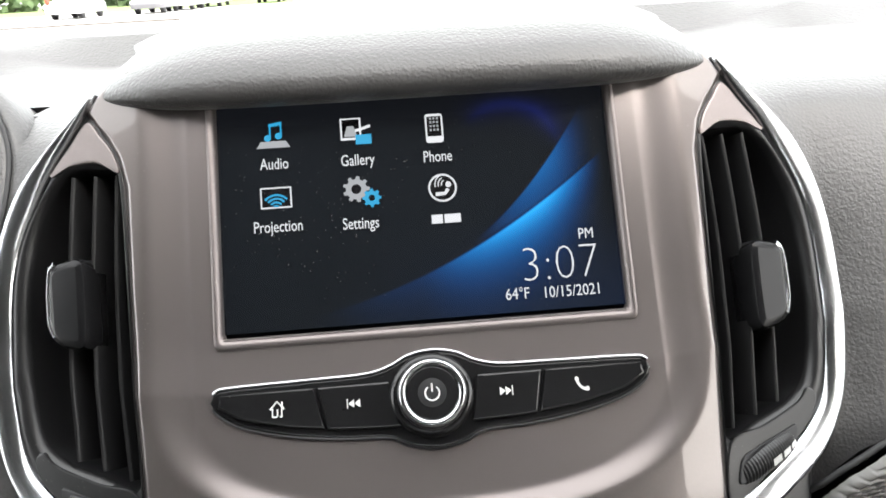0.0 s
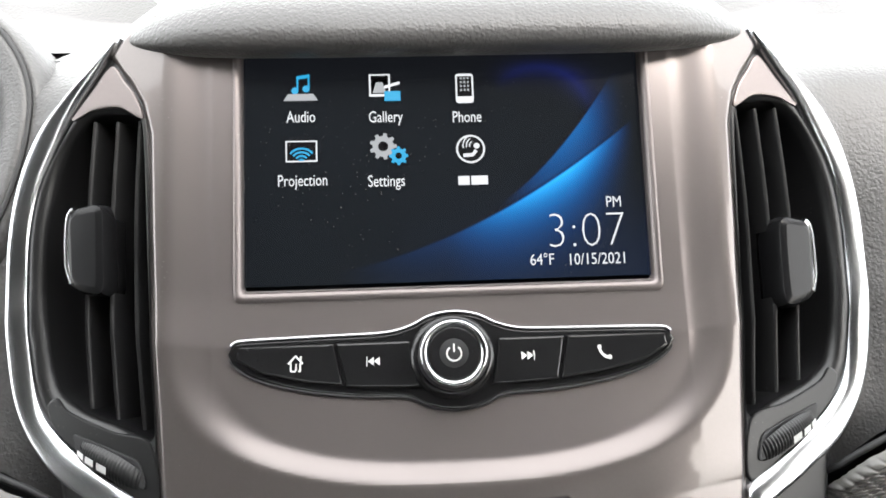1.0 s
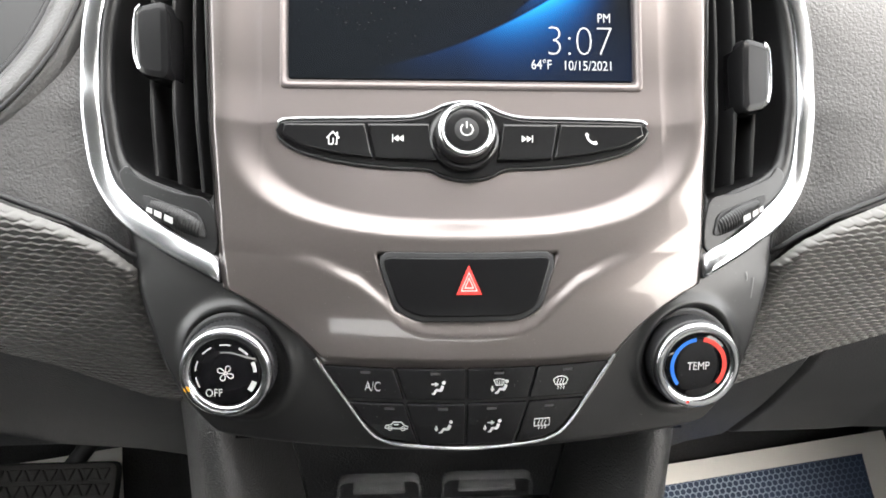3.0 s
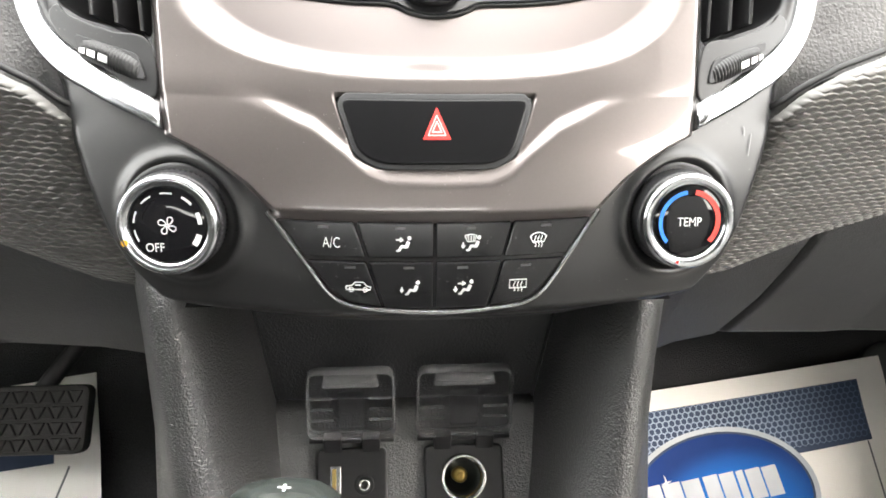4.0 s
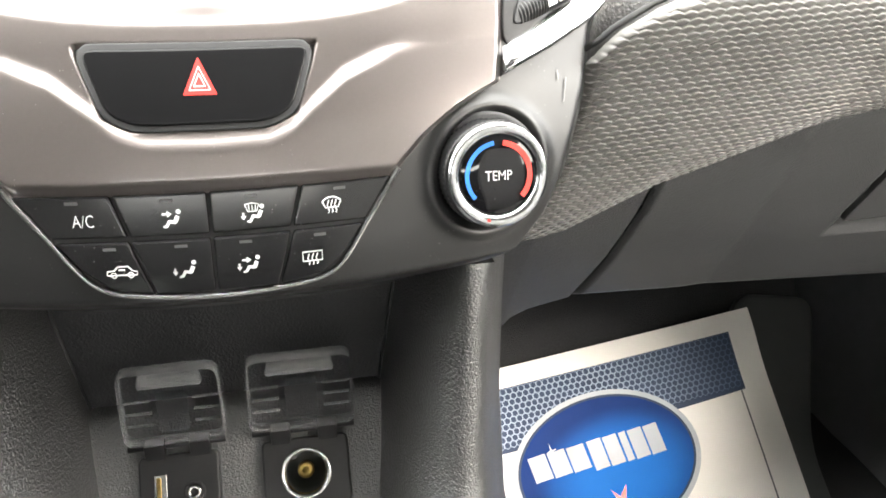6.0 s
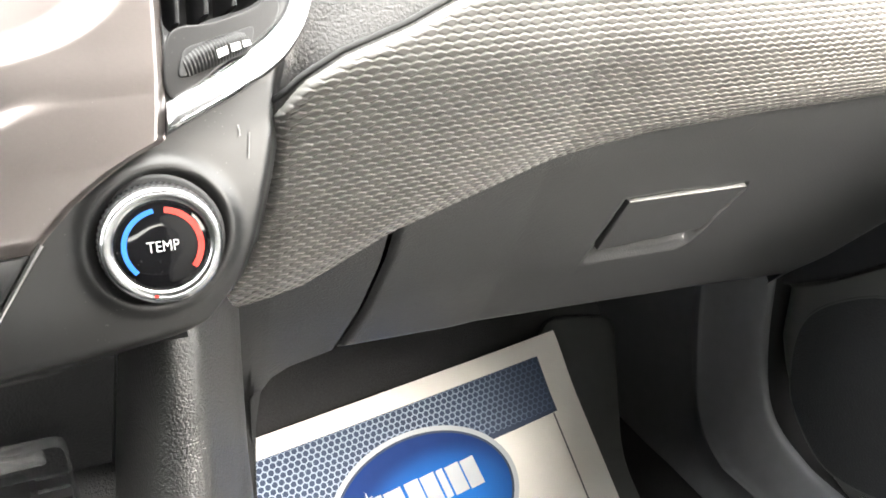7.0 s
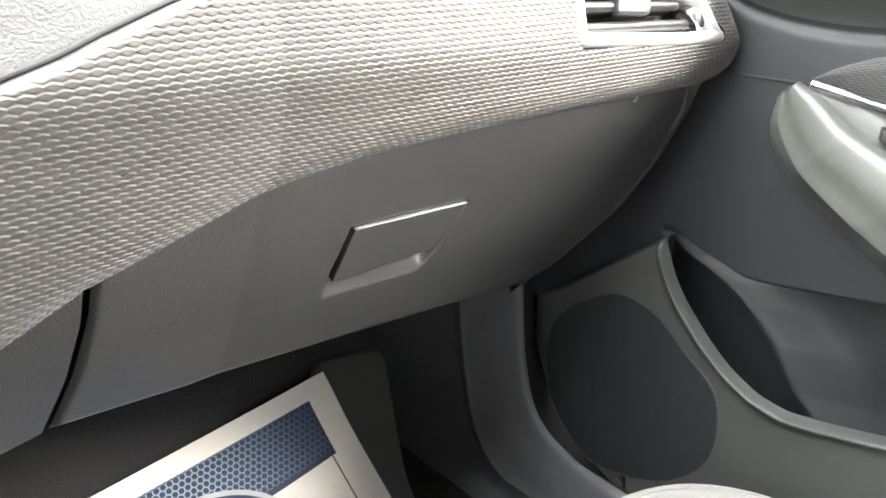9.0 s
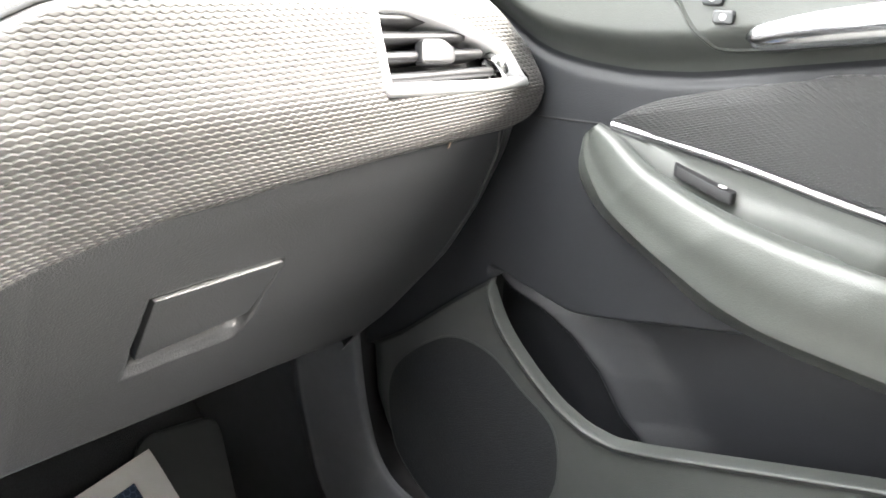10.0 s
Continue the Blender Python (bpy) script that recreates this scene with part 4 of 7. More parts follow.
def build_climate():
    ob = thing("climate_panel", "black climate control panel with two chrome-ringed knobs", "climate controls")
    u, z = np.linspace(-1, 1, 240), np.concatenate([np.linspace(0.846, 0.86, 16)[:-1], np.linspace(0.86, 0.947, 92)])
    Z, U = np.meshgrid(z, u)
    X = U * panel_half(Z)
    L = climate_lift(X, Z) - 0.0005
    # the sides turn back behind the neighbouring pads
    L = L - 0.006 * step(np.abs(U), 0.955, 1.0) ** 2
    P = stack_y(X, Z) - L * 0.97
    part("body", sheet("body", X, P, Z + L * 0.2), M_PANEL, ob)
    for q in ([(0.1318, 0.9225), (0.1322, 0.9205), (0.1320, 0.9188)], [(0.1358, 0.9195), (0.1350, 0.9150), (0.1342, 0.9108)]):
        part("scuff", flat(stroke(q, 0.0005), on_stack, 0.0002), M_SCUFF, ob, "thin pale scuff")
    # switch field with chrome trim
    trim = np.array(spline([(-0.0660, 0.8968), (-0.0625, 0.8920), (-0.0525, 0.8790), (-0.0435, 0.8672), (-0.037, 0.8625), (-0.027, 0.8606), (0, 0.8590), (0.027, 0.8606), (0.036, 0.8625), (0.0425, 0.8672), (0.0510, 0.8790), (0.0605, 0.8920), (0.0640, 0.8968)], 80))
    field = np.vstack([trim, [(0.03, 0.8955), (-0.03, 0.8955)]])
    part("switch_field", plate("field", field, on_stack, -0.001, 0.0005, 0.0003), M_DARK, ob)
    part("trim", ribbon(trim, (0.0038, 0.0028, 0.0020, 0.0022, 0.0024, 0.0022, 0.0020, 0.0028, 0.0038), 0.0026, on_stack), M_SATIN, ob, "bright chrome trim line")

    def side(z, s):
        k = np.interp(z, trim[:40, 1][::-1], trim[:40, 0][::-1]) if s < 0 else np.interp(z, trim[40:, 1], trim[40:, 0])
        return k - s * 0.0016
    rows = ((0.8810, 0.8945), (0.8612, 0.8796))
    cuts = ((-0.0325, -0.0280), (-0.0017, -0.0017), (0.0290, 0.0252)), ((-0.0280, -0.0218), (-0.0017, -0.0017), (0.0252, 0.0195))
    names = ("ac_button", "face_vent_button", "screen_floor_button", "defrost_button"), ("recirculation_button", "floor_button", "face_floor_button", "rear_defrost_button")
    for r in range(2):
        zb, zt = rows[r]
        for c in range(4):
            g = 0.0005
            bl = side(zb, -1) if c == 0 else cuts[r][c - 1][1] + g
            tl = side(zt, -1) if c == 0 else cuts[r][c - 1][0] + g
            br = side(zb, 1) if c == 3 else cuts[r][c][1] - g
            tr = side(zt, 1) if c == 3 else cuts[r][c][0] - g
            low = zb + (0.0022 if r == 1 and c in (0, 3) else 0)
            q = [(bl, low), (br, low), (tr, zt), (tl, zt)]
            if r == 1 and c == 0:
                q = [(-0.0360, 0.8640), (br, zb), (tr, zt), (tl, zt), (-0.0425, 0.8690)]
            if r == 1 and c == 3:
                q = [(bl, zb), (0.0350, 0.8640), (0.0415, 0.8690), (tr, zt), (tl, zt)]
            key = part(names[r][c], plate(names[r][c], rounded(q, 0.0008, 3), on_stack, 0.0, 0.0022, 0.0006), M_KEY, ob)
            a = ((-0.0415, -0.0150, 0.0122, 0.0392), (-0.0315, -0.0118, 0.0092, 0.0314))[r][c]
            b = (0.8866, 0.8698)[r]
            h = 0.0024
            part("indicator", flat([box2(a - (0.003 if c == 0 else 0.0 if c == 1 else 0 if c == 2 else -0.003), zt - 0.0022, 0.0042, 0.0010)], on_stack, h), M_LAMP, key, "unlit indicator")
            S = []
            if names[r][c] == "ac_button":
                part("symbol", lettering("A/C", 0.0058, on_stack, a, b - 0.0002, h, squeeze=0.72, weight=-0.00006), M_WHITE, key)
                continue
            if c in (1, 2):
                ox = a + (0.0014 if names[r][c] != "screen_floor_button" else 0.0012)
                S += [disc(ox + 0.0030, b + 0.0026, 0.0010, 12)]
                S += stroke([(ox + 0.0026, b + 0.0010), (ox + 0.0014, b - 0.0016)], 0.0017) + stroke([(ox + 0.0018, b - 0.0016), (ox - 0.0008, b - 0.0012)], 0.0013) + stroke([(ox - 0.0006, b - 0.0008), (ox - 0.0022, b - 0.0034)], 0.0012) + stroke([(ox - 0.0020, b - 0.0034), (ox - 0.0034, b - 0.0032)], 0.0008)
                if r == 0 and c == 1 or r == 1 and c == 2:
                    S += stroke([(ox - 0.0036, b + 0.0018), (ox - 0.0014, b + 0.0018)], 0.0008) + [[(ox - 0.0016, b + 0.0031), (ox + 0.0004, b + 0.0018), (ox - 0.0016, b + 0.0005)]]
                if r == 1 or c == 2:
                    S += stroke([(ox - 0.0048, b + 0.0004), (ox - 0.0048, b - 0.0012)], 0.0008) + [[(ox - 0.0060, b - 0.0010), (ox - 0.0036, b - 0.0010), (ox - 0.0048, b - 0.0027)]]
                if names[r][c] == "screen_floor_button":
                    S += stroke([(ox - 0.0040, b + 0.0036), (ox - 0.0010, b + 0.0042), (ox + 0.0018, b + 0.0036), (ox + 0.0008, b + 0.0008), (ox - 0.0028, b + 0.0008), (ox - 0.0040, b + 0.0036)], 0.0005)
                    for k in (-1, 0, 1):
                        S += stroke([(ox - 0.0010 + k * 0.0012, b + 0.0012), (ox - 0.0010 + k * 0.0014, b + 0.0034)], 0.0004)
            elif names[r][c] == "defrost_button":
                S += stroke([(a - 0.0040, b + 0.0020)] + arc(a, b - 0.0016, 0.0054, 135, 45, 8) + [(a + 0.0040, b + 0.0020), (a + 0.0028, b - 0.0006), (a - 0.0028, b - 0.0006), (a - 0.0040, b + 0.0020)], 0.0006)
                for k in (-1, 0, 1):
                    S += stroke([(a + k * 0.0016 + 0.0004 * math.sin(q * 1.6), b - 0.0030 + q * 0.0011) for q in range(6)], 0.0005)
            elif names[r][c] == "rear_defrost_button":
                S += stroke([(a - 0.0042, b - 0.0014), (a - 0.0042, b + 0.0026), (a + 0.0042, b + 0.0026), (a + 0.0042, b - 0.0014), (a - 0.0042, b - 0.0014)], 0.0006)
                for k in (-1, 0, 1):
                    S += stroke([(a + k * 0.0018 + 0.0004 * math.sin(q * 1.6), b - 0.0032 + q * 0.0010) for q in range(6)], 0.0005)
            else:
                S += stroke([(a - 0.0060, b - 0.0012), (a - 0.0058, b + 0.0004), (a - 0.0030, b + 0.0008), (a - 0.0014, b + 0.0024), (a + 0.0026, b + 0.0024), (a + 0.0042, b + 0.0006), (a + 0.0060, b + 0.0002), (a + 0.0060, b - 0.0012), (a - 0.0060, b - 0.0012)], 0.0006)
                S += stroke(arc(a - 0.0034, b - 0.0012, 0.0011, 0, 360, 9), 0.0005) + stroke(arc(a + 0.0034, b - 0.0012, 0.0011, 0, 360, 9), 0.0005) + stroke([(a - 0.0014, b + 0.0010), (a + 0.0012, b + 0.0010)], 0.0006)
            part("symbol", flat(scaled(S, a, b, 0.80), on_stack, h), M_WHITE, key)
    # knobs
    for s, name in ((-1, "fan_knob"), (1, "temperature_knob")):
        c = on_stack(0.0995 if s > 0 else -0.1025, 0.8910, -0.001)
        ax = Vector((s * 0.03, -0.965, 0.26)).normalized()
        knob = part(name, lathe([(0.0198, -0.004), (0.0198, 0.0095), (0.0194, 0.0115), (0.0185, 0.0118)], c, ax, n=120, flutes=60, flute_depth=0.0007, flute_rows=(0, 1)), M_BLACK, ob, "black ribbed knob")
        part("collar", lathe([(0.0222, -0.004), (0.0222, 0.0005), (0.0208, 0.0010)], c, ax), M_DARK, knob)
        part("ring", lathe([(0.0190, 0.0112), (0.0194, 0.0135), (0.0191, 0.0150), (0.0183, 0.0160), (0.0176, 0.0163), (0.0156, 0.0158), (0.0147, 0.0150), (0.0145, 0.0136)], c, ax, n=72), M_CHROME, knob, "wide chrome ring")
        part("dial", lathe([(0.0149, 0.0130), (0.0147, 0.0142), (0.0140, 0.0147), (0.006, 0.0150)], c, ax, n=64), M_GLASSBLACK, knob, "black gloss dial")
        rt = Vector((1, 0, 0))
        rt = (rt - ax * rt.dot(ax)).normalized()
        upv = ax.cross(rt) * (1 if ax.cross(rt).z > 0 else -1)

        def dial(p, q, h, c=c, ax=ax, rt=rt, upv=upv):
            return Vector(c) + ax * (0.0150 + h) + rt * p + upv * q
        if s < 0:
            part("word", lettering("OFF", 0.0048, dial, -0.0050, -0.0086, 0.0003, squeeze=0.85), M_WHITE, knob)
            bars = []
            for a0 in (-38, 2, 40, 78, 116, 154, 188):
                bars += stroke(arc(0, 0, 0.0123, a0, a0 + 21, 6), 0.0006 + 0.0016 * max(0, (60 - a0) / 100))
            part("scale", flat(bars, dial, 0.0003), M_WHITE, knob, "white fan scale")
            blades = []
            for k in range(4):
                w = radians(90 * k + 20)
                loop = [(0.0004, 0.0), (0.0010, 0.0022), (0.0020, 0.0034), (0.0034, 0.0030), (0.0036, 0.0016), (0.0024, 0.0006), (0.0004, 0.0)]
                blades += stroke([(0.78 * (u * math.cos(w) - v * math.sin(w)), 0.78 * (u * math.sin(w) + v * math.cos(w))) for u, v in spline(loop, 22)], 0.00045)
            part("symbol", flat(blades, dial, 0.0003), M_WHITE, knob, "white fan symbol")
            part("pointer", flat([disc(-0.0160, -0.0066, 0.0013, 12)], dial, 0.0012), M_AMBER, knob, "amber pointer")
        else:
            part("word", lettering("TEMP", 0.0052, dial, 0, -0.0002, 0.0003, squeeze=0.82), M_WHITE, knob)
            part("cold_scale", flat(stroke(arc(0, 0, 0.0119, 98, 222, 22), 0.0016), dial, 0.0003), M_BLUEINK, knob, "blue cold scale")
            part("hot_scale", flat(stroke(arc(0, 0, 0.0119, 82, -42, 22), 0.0020), dial, 0.0003), M_REDINK, knob, "red warm scale")
            part("pointer", flat([disc(-0.0042, -0.0162, 0.0007, 10)], dial, 0.0012), M_RED, knob, "small red pointer")
    return ob


build_climate()


# ================= dashboard =================
def crease(x):
    """Height of the seam between the smooth upper dash and the woven pad."""
    return np.interp(np.abs(x), [0.13, 0.15, 0.159, 0.175, 0.205, 0.22, 0.30, 0.315, 0.40, 0.52, 0.74], [0.917, 0.928, 0.936, 0.944, 0.953, 0.959, 0.987, 0.993, 1.013, 1.028, 1.035])


def pad_low(x):
    """Height of the woven pad's lower edge."""
    return np.interp(np.abs(x), [0.115, 0.124, 0.165, 0.209, 0.25, 0.294, 0.325, 0.36, 0.44, 0.54, 0.60, 0.74], [0.807, 0.810, 0.819, 0.844, 0.8580, 0.8735, 0.8805, 0.8860, 0.8920, 0.8970, 0.8985, 0.9025])


def pad_left(f):
    """The pad's inner edge, from top (0) to bottom (1)."""
    return np.interp(f, [0, 0.27, 0.6, 1.0], [0.1450, 0.1420, 0.1340, 0.1120])


def weave(x, s):
    """Relief of the embossed skin: staggered, interlocking lens-shaped scales."""
    L, W = 0.0029, 0.0066
    h = 0 * x
    for k in (-1, 0, 1):
        r = np.floor(s / L) + k
        v, u = s / L - r - 0.5, x / W + 0.5 * np.mod(r, 2)
        half = 0.19 + 0.37 * np.abs(np.sin(np.pi * u))
        t = (v + half) / (2 * half)
        h = np.maximum(h, (0.3 + 0.7 * t) * np.clip(t / 0.14, 0, 1) * np.clip((1 - t) / 0.10, 0, 1))
    return 0.0012 * h


def build_pad(s, xmax, label):
    nx, nz = int((xmax - 0.12) * 1900), 440
    c, f = np.linspace(0, 1, nx), np.linspace(0, 1, nz)
    F, C = np.meshgrid(f, c)
    xr = np.interp(F, [0, 0.2, 0.35, 0.5, 0.75, 0.86, 0.93, 0.97, 1], [0.65, 0.672, 0.695, 0.715, 0.731, 0.731, 0.726, 0.716, 0.700]) if s > 0 else xmax + 0 * F
    X = pad_left(F) + (xr - pad_left(F)) * C
    zt, zb = crease(X) - 0.004 * np.clip(1 - (X - 0.146) / 0.010, 0, 1) ** 2, pad_low(X)
    Z = zt + (zb - zt) * F
    # rounded rims on all sides
    arcl = (zt - Z)
    rim = np.minimum.reduce([0.1 + np.maximum(X - pad_left(F), 0) / 0.009, 0.25 + np.maximum(arcl, 0) / 0.005, np.maximum(xr - X, 0) / 0.03 if xmax > 0.6 else np.ones_like(X)])
    low = np.clip(0.1 + np.maximum(Z - zb, 0) / 0.027, 0, 1)
    bulge = 0.007 + 0.014 * (np.sqrt(np.clip(1 - (1 - np.clip(rim, 0, 1)) ** 2, 0, 1)) - 1) + 0.024 * (np.sqrt(1 - (1 - low) ** 2) - 1)
    rim = np.minimum(rim, 0.2 + low)
    T = Z - 0.035 * X
    lift = bulge + weave(X, T) * step(rim, 0.12, 0.45)
    Y = dash_y(X, Z) - lift
    keep = None
    if s > 0:
        xm, zm = X[:-1, :-1], Z[:-1, :-1]
        top = np.interp(xm + 0.005, [0.515, 0.55, 0.61, 0.66, 0.70], [0.999, 0.999, 0.988, 0.971, 0.943])
        keep = ~((xm > 0.512) & (xm < 0.687) & (zm > 0.942) & (zm < top))
    single("dashboard_pad", sheet("pad", s * X, Y, Z, keep, flip=s < 0), M_WEAVE, label, "dashboard", "structure")


def build_dash():
    build_pad(1, 0.735, "grey woven-embossed dashboard pad on the passenger side")
    build_pad(-1, 0.34, "grey woven-embossed dashboard pad on the driver's side")
    for s, x1 in ((1, 0.66), (-1, 0.34)):
        xs = np.linspace(0.146, x1, 90)
        single("trim_seam", tube([(s * x, float(dash_y(x, crease(x))) + 0.0015, float(crease(x)) + 0.0012) for x in xs], 0.0014, 8), M_DARK, "dark seam along the top of the woven pad", "seam", "structure")
    # smooth grained upper dash on either side, rolling over to the top
    for s in (1, -1):
        x = np.linspace(0, 1, 120)
        prof = np.linspace(0, 1, 70)
        F, C = np.meshgrid(prof, x)
        # inner edge follows the vent's chrome
        inner = smooth_line([0, 0.08, 0.2, 0.35, 0.5, 0.6, 0.66, 1], [0.1345, 0.153, 0.1660, 0.1690, 0.1595, 0.1420, 0.126, 0.118], 0.04)(F)
        X = inner + (0.76 - inner) * C ** 1.3
        z0 = crease(X) - 0.006 - 0.013 * np.exp(-np.maximum(X - 0.15, 0) / 0.012)
        zt = 1.068
        g = np.clip(F / 0.6, 0, 1)
        face_y0 = dash_y(X, z0)
        near = np.exp(-(X - inner) / 0.05)
        Z = z0 + (zt - z0) * g
        Yface = face_y0 + 0.004 + (Z - z0) * 0.55 + 0.02 * g ** 3
        Yv = stack_y(np.minimum(X, 0.176), np.clip(Z, 0.9, 1.1)) + 0.004
        Yface = Yface * (1 - near) + Yv * near + 0.012 * np.exp(-np.maximum(X - 0.15, 0) / 0.012) * (1 - g) ** 8
        h = np.clip((F - 0.6) / 0.4, 0, 1)
        Ytop = Yface + 0.5 * h ** 1.2
        Ztop = Z + 0.012 * np.sin(np.minimum(h * 6, 1) * np.pi / 2) + 0.020 * step(Ytop, 0.30, 0.310)
        Y = np.where(F > 0.6, Ytop, Yface)
        Zz = np.where(F > 0.6, Ztop, Z)
        cut = np.hypot((X[:-1, :-1] - 0.29) / 0.1180, (Zz[:-1, :-1] - 1.06) / 0.104) > np.where(Y[:-1, :-1] < 0.10, 1.0, 0.0) if s < 0 else None
        single("dashboard_top", sheet("top", s * X, Y, Zz, cut, flip=s < 0), M_LEATHER, "grey grained upper dashboard skin", "dashboard", "structure")
    # hood over the screen and the middle of the dash top
    prof = spline([(0.055, 1.082), (0.036, 1.0835), (0.0285, 1.0885), (0.030, 1.0965), (0.040, 1.1045), (0.062, 1.111), (0.11, 1.1145), (0.25, 1.110), (0.45, 1.100), (0.66, 1.092)], 70)
    t = np.linspace(-1, 1, 121)
    X = np.zeros((121, 70))
    Y, Z = X.copy(), X.copy()
    for i, a in enumerate(t):
        for j, (y, z) in enumerate(prof):
            k = 1 - abs(a) ** 6 * (0.75 if j < 6 else 0.55)
            zz = 1.0865 + (z - 1.0865) * k + (0.0085 * abs(a) ** 4 if j < 4 else 0)
            X[i, j] = a * (0.126 + 0.05 * step(y, 0.05, 0.3))
            Y[i, j] = y + 0.022 * abs(a) ** 5 * (1 - step(y, 0.03, 0.3))
            Z[i, j] = zz
    single("dashboard_hood", sheet("hood", X, Y, Z), M_LEATHER, "grey grained leather-look hood over the screen", "dashboard", "structure")


build_dash()


# ---- instrument binnacle beside the stack ----
def build_binnacle():
    ob = thing("instrument_binnacle", "grained binnacle with a dark seam round black gauges", "instrument cluster")
    A = np.linspace(0, 2 * math.pi, 97)[:-1]

    def at(x, z, h):
        return np.array([x, 0.039 + 0.69 * (z - 1.03) - 0.82 * h, z + 0.57 * h])

    def ring(k):
        return np.stack([-0.29 + 0.1180 * k * np.cos(A), 1.06 + np.where(np.sin(A) > 0, 0.064, 0.104) * k * np.sin(A)], 1)

    def skin(rows):
        n = len(A)
        v = [at(x, z, h) for k, h in rows for x, z in ring(k)]
        return mesh_of("skin", v, [(r * n + i, r * n + (i + 1) % n, (r + 1) * n + (i + 1) % n, (r + 1) * n + i) for r in range(len(rows) - 1) for i in range(n)])
    part("cover", skin([(1.09, -0.040), (1.08, -0.014), (1.055, -0.004), (1.03, -0.0005), (1.01, 0.0008), (1.004, -0.004)]), M_LEATHER, ob, "grained cover")
    part("seam", ribbon(ring(1.0), 0.0022, 0.0012, at, True, base=0.0006), M_DARK, ob, "thin dark seam")
    part("funnel", skin([(0.995, 0.0), (0.988, 0.0014), (0.97, 0.0016), (0.92, 0.0), (0.87, -0.005), (0.845, -0.014)]), M_LEATHER, ob)
    part("bezel", skin([(0.85, -0.010), (0.83, -0.009), (0.80, -0.014), (0.74, -0.045)]), M_SLAT, ob, "black bezel")
    part("face", plate("face", ring(0.76), at, -0.06, -0.044, 0.001), M_SLAT, ob, "black gauge face")


build_binnacle()


# ---- glove box ----
def build_glove():
    ob = thing("glove_box", "dark grey plastic glove box, closed, with a recessed latch", "glove box")
    nx, nz = 200, 80
    u, f = np.linspace(0, 1, nx), np.linspace(0, 1, nz)
    F, U = np.meshgrid(f, u)
    left = np.interp(F, [0, 0.25, 0.6, 1], [0.2145, 0.2135, 0.2070, 0.196])
    right = np.interp(F, [0, 0.12, 0.4, 0.68, 0.93, 1.0], [0.681, 0.690, 0.694, 0.676, 0.630, 0.598])
    X = left + (right - left) * U
    low = np.interp(X, [0.19, 0.28, 0.42, 0.50, 0.60, 0.72], [0.752, 0.736, 0.727, 0.722, 0.713, 0.71])
    Z = pad_low(X) + 0.006 + (low - pad_low(X) - 0.006) * F
    a = np.minimum.reduce([(X - left) / 0.004, (right - X) / 0.004 + 0.0 * X, (Z - low) / 0.005, (pad_low(X) + 0.006 - Z) / 0.005])
    L = -0.004 * (1 - np.clip(a, 0, 1)) ** 2
    # recess round the latch
    tl = np.interp(Z, [0.782, 0.838], [0.3610, 0.3675])
    rr = np.interp(Z, [0.782, 0.792, 0.838], [0.441, 0.449, 0.4655])
    din = np.minimum.reduce([X - tl, rr - X, 0.8385 - Z, Z - 0.7835])
    L = L - 0.010 * step(din, -0.0006, 0.0016) + 0.008 * step(din, -0.0006, 0.0016) * step(-(Z - 0.7835), -0.016, -0.001)
    Y = dash_y(X, Z) + 0.003 - L
    part("door", sheet("door", X, Y, Z), M_GLOVE, ob)
    # underside lip
    xs = np.linspace(0.196, 0.596, 60)
    lowl = np.interp(xs, [0.19, 0.28, 0.42, 0.50, 0.60], [0.752, 0.736, 0.727, 0.722, 0.713])
    yl = np.array([float(dash_y(a, b)) for a, b in zip(xs, lowl)]) + 0.007
    A = np.stack([xs, xs, xs], 1)
    part("lip", sheet("lip", A, np.stack([yl, yl + 0.03, yl + 0.32], 1), np.stack([lowl, lowl - 0.002, lowl + 0.01], 1)), M_GLOVE, ob)
    P = rounded([(0.3645, 0.7965), (0.4460, 0.8015), (0.4635, 0.8370), (0.3690, 0.8370)], 0.0015, 3)
    for x0, z0, x1, z1 in ((0.4975, 0.7800, 0.5020, 0.7835), (0.5045, 0.7930, 0.5075, 0.7975), (0.5125, 0.8055, 0.5165, 0.8130), (0.5190, 0.8195, 0.5205, 0.8220), (0.5270, 0.8330, 0.5290, 0.8370)):
        part("scuff", flat(stroke([(x0, z0), ((x0 + x1) / 2 + 0.0004, (z0 + z1) / 2), (x1, z1)], 0.0007), lambda a, b, h: on_dash(a, b, h), -0.0022), M_SCUFF, ob, "thin pale scuff")
    part("scuff", plate("scuff", rounded([(0.6085, 0.8955), (0.6115, 0.8955), (0.6120, 0.9010), (0.6095, 0.9015)], 0.001), on_dash, -0.004, -0.0020, 0.0003), M_NICK, ob, "small pale brown nick")
    zr = np.linspace(0.905, 0.716, 60)
    fr = (pad_low(0.68) + 0.003 - zr) / (pad_low(0.68) + 0.003 - 0.713)
    edge = np.stack([np.interp(fr, [0, 0.12, 0.4, 0.68, 0.93, 1.0], [0.681, 0.690, 0.694, 0.676, 0.630, 0.598]), zr], 1)
    part("edge_wear", ribbon(edge, 0.0013, 0.0006, on_dash, base=-0.0034), M_SCUFF, ob, "pale worn edge line")
    part("latch", plate("latch", P, on_dash, -0.012, -0.0006, 0.0010), M_GLOVE, ob, "flat plastic latch paddle")


build_glove()


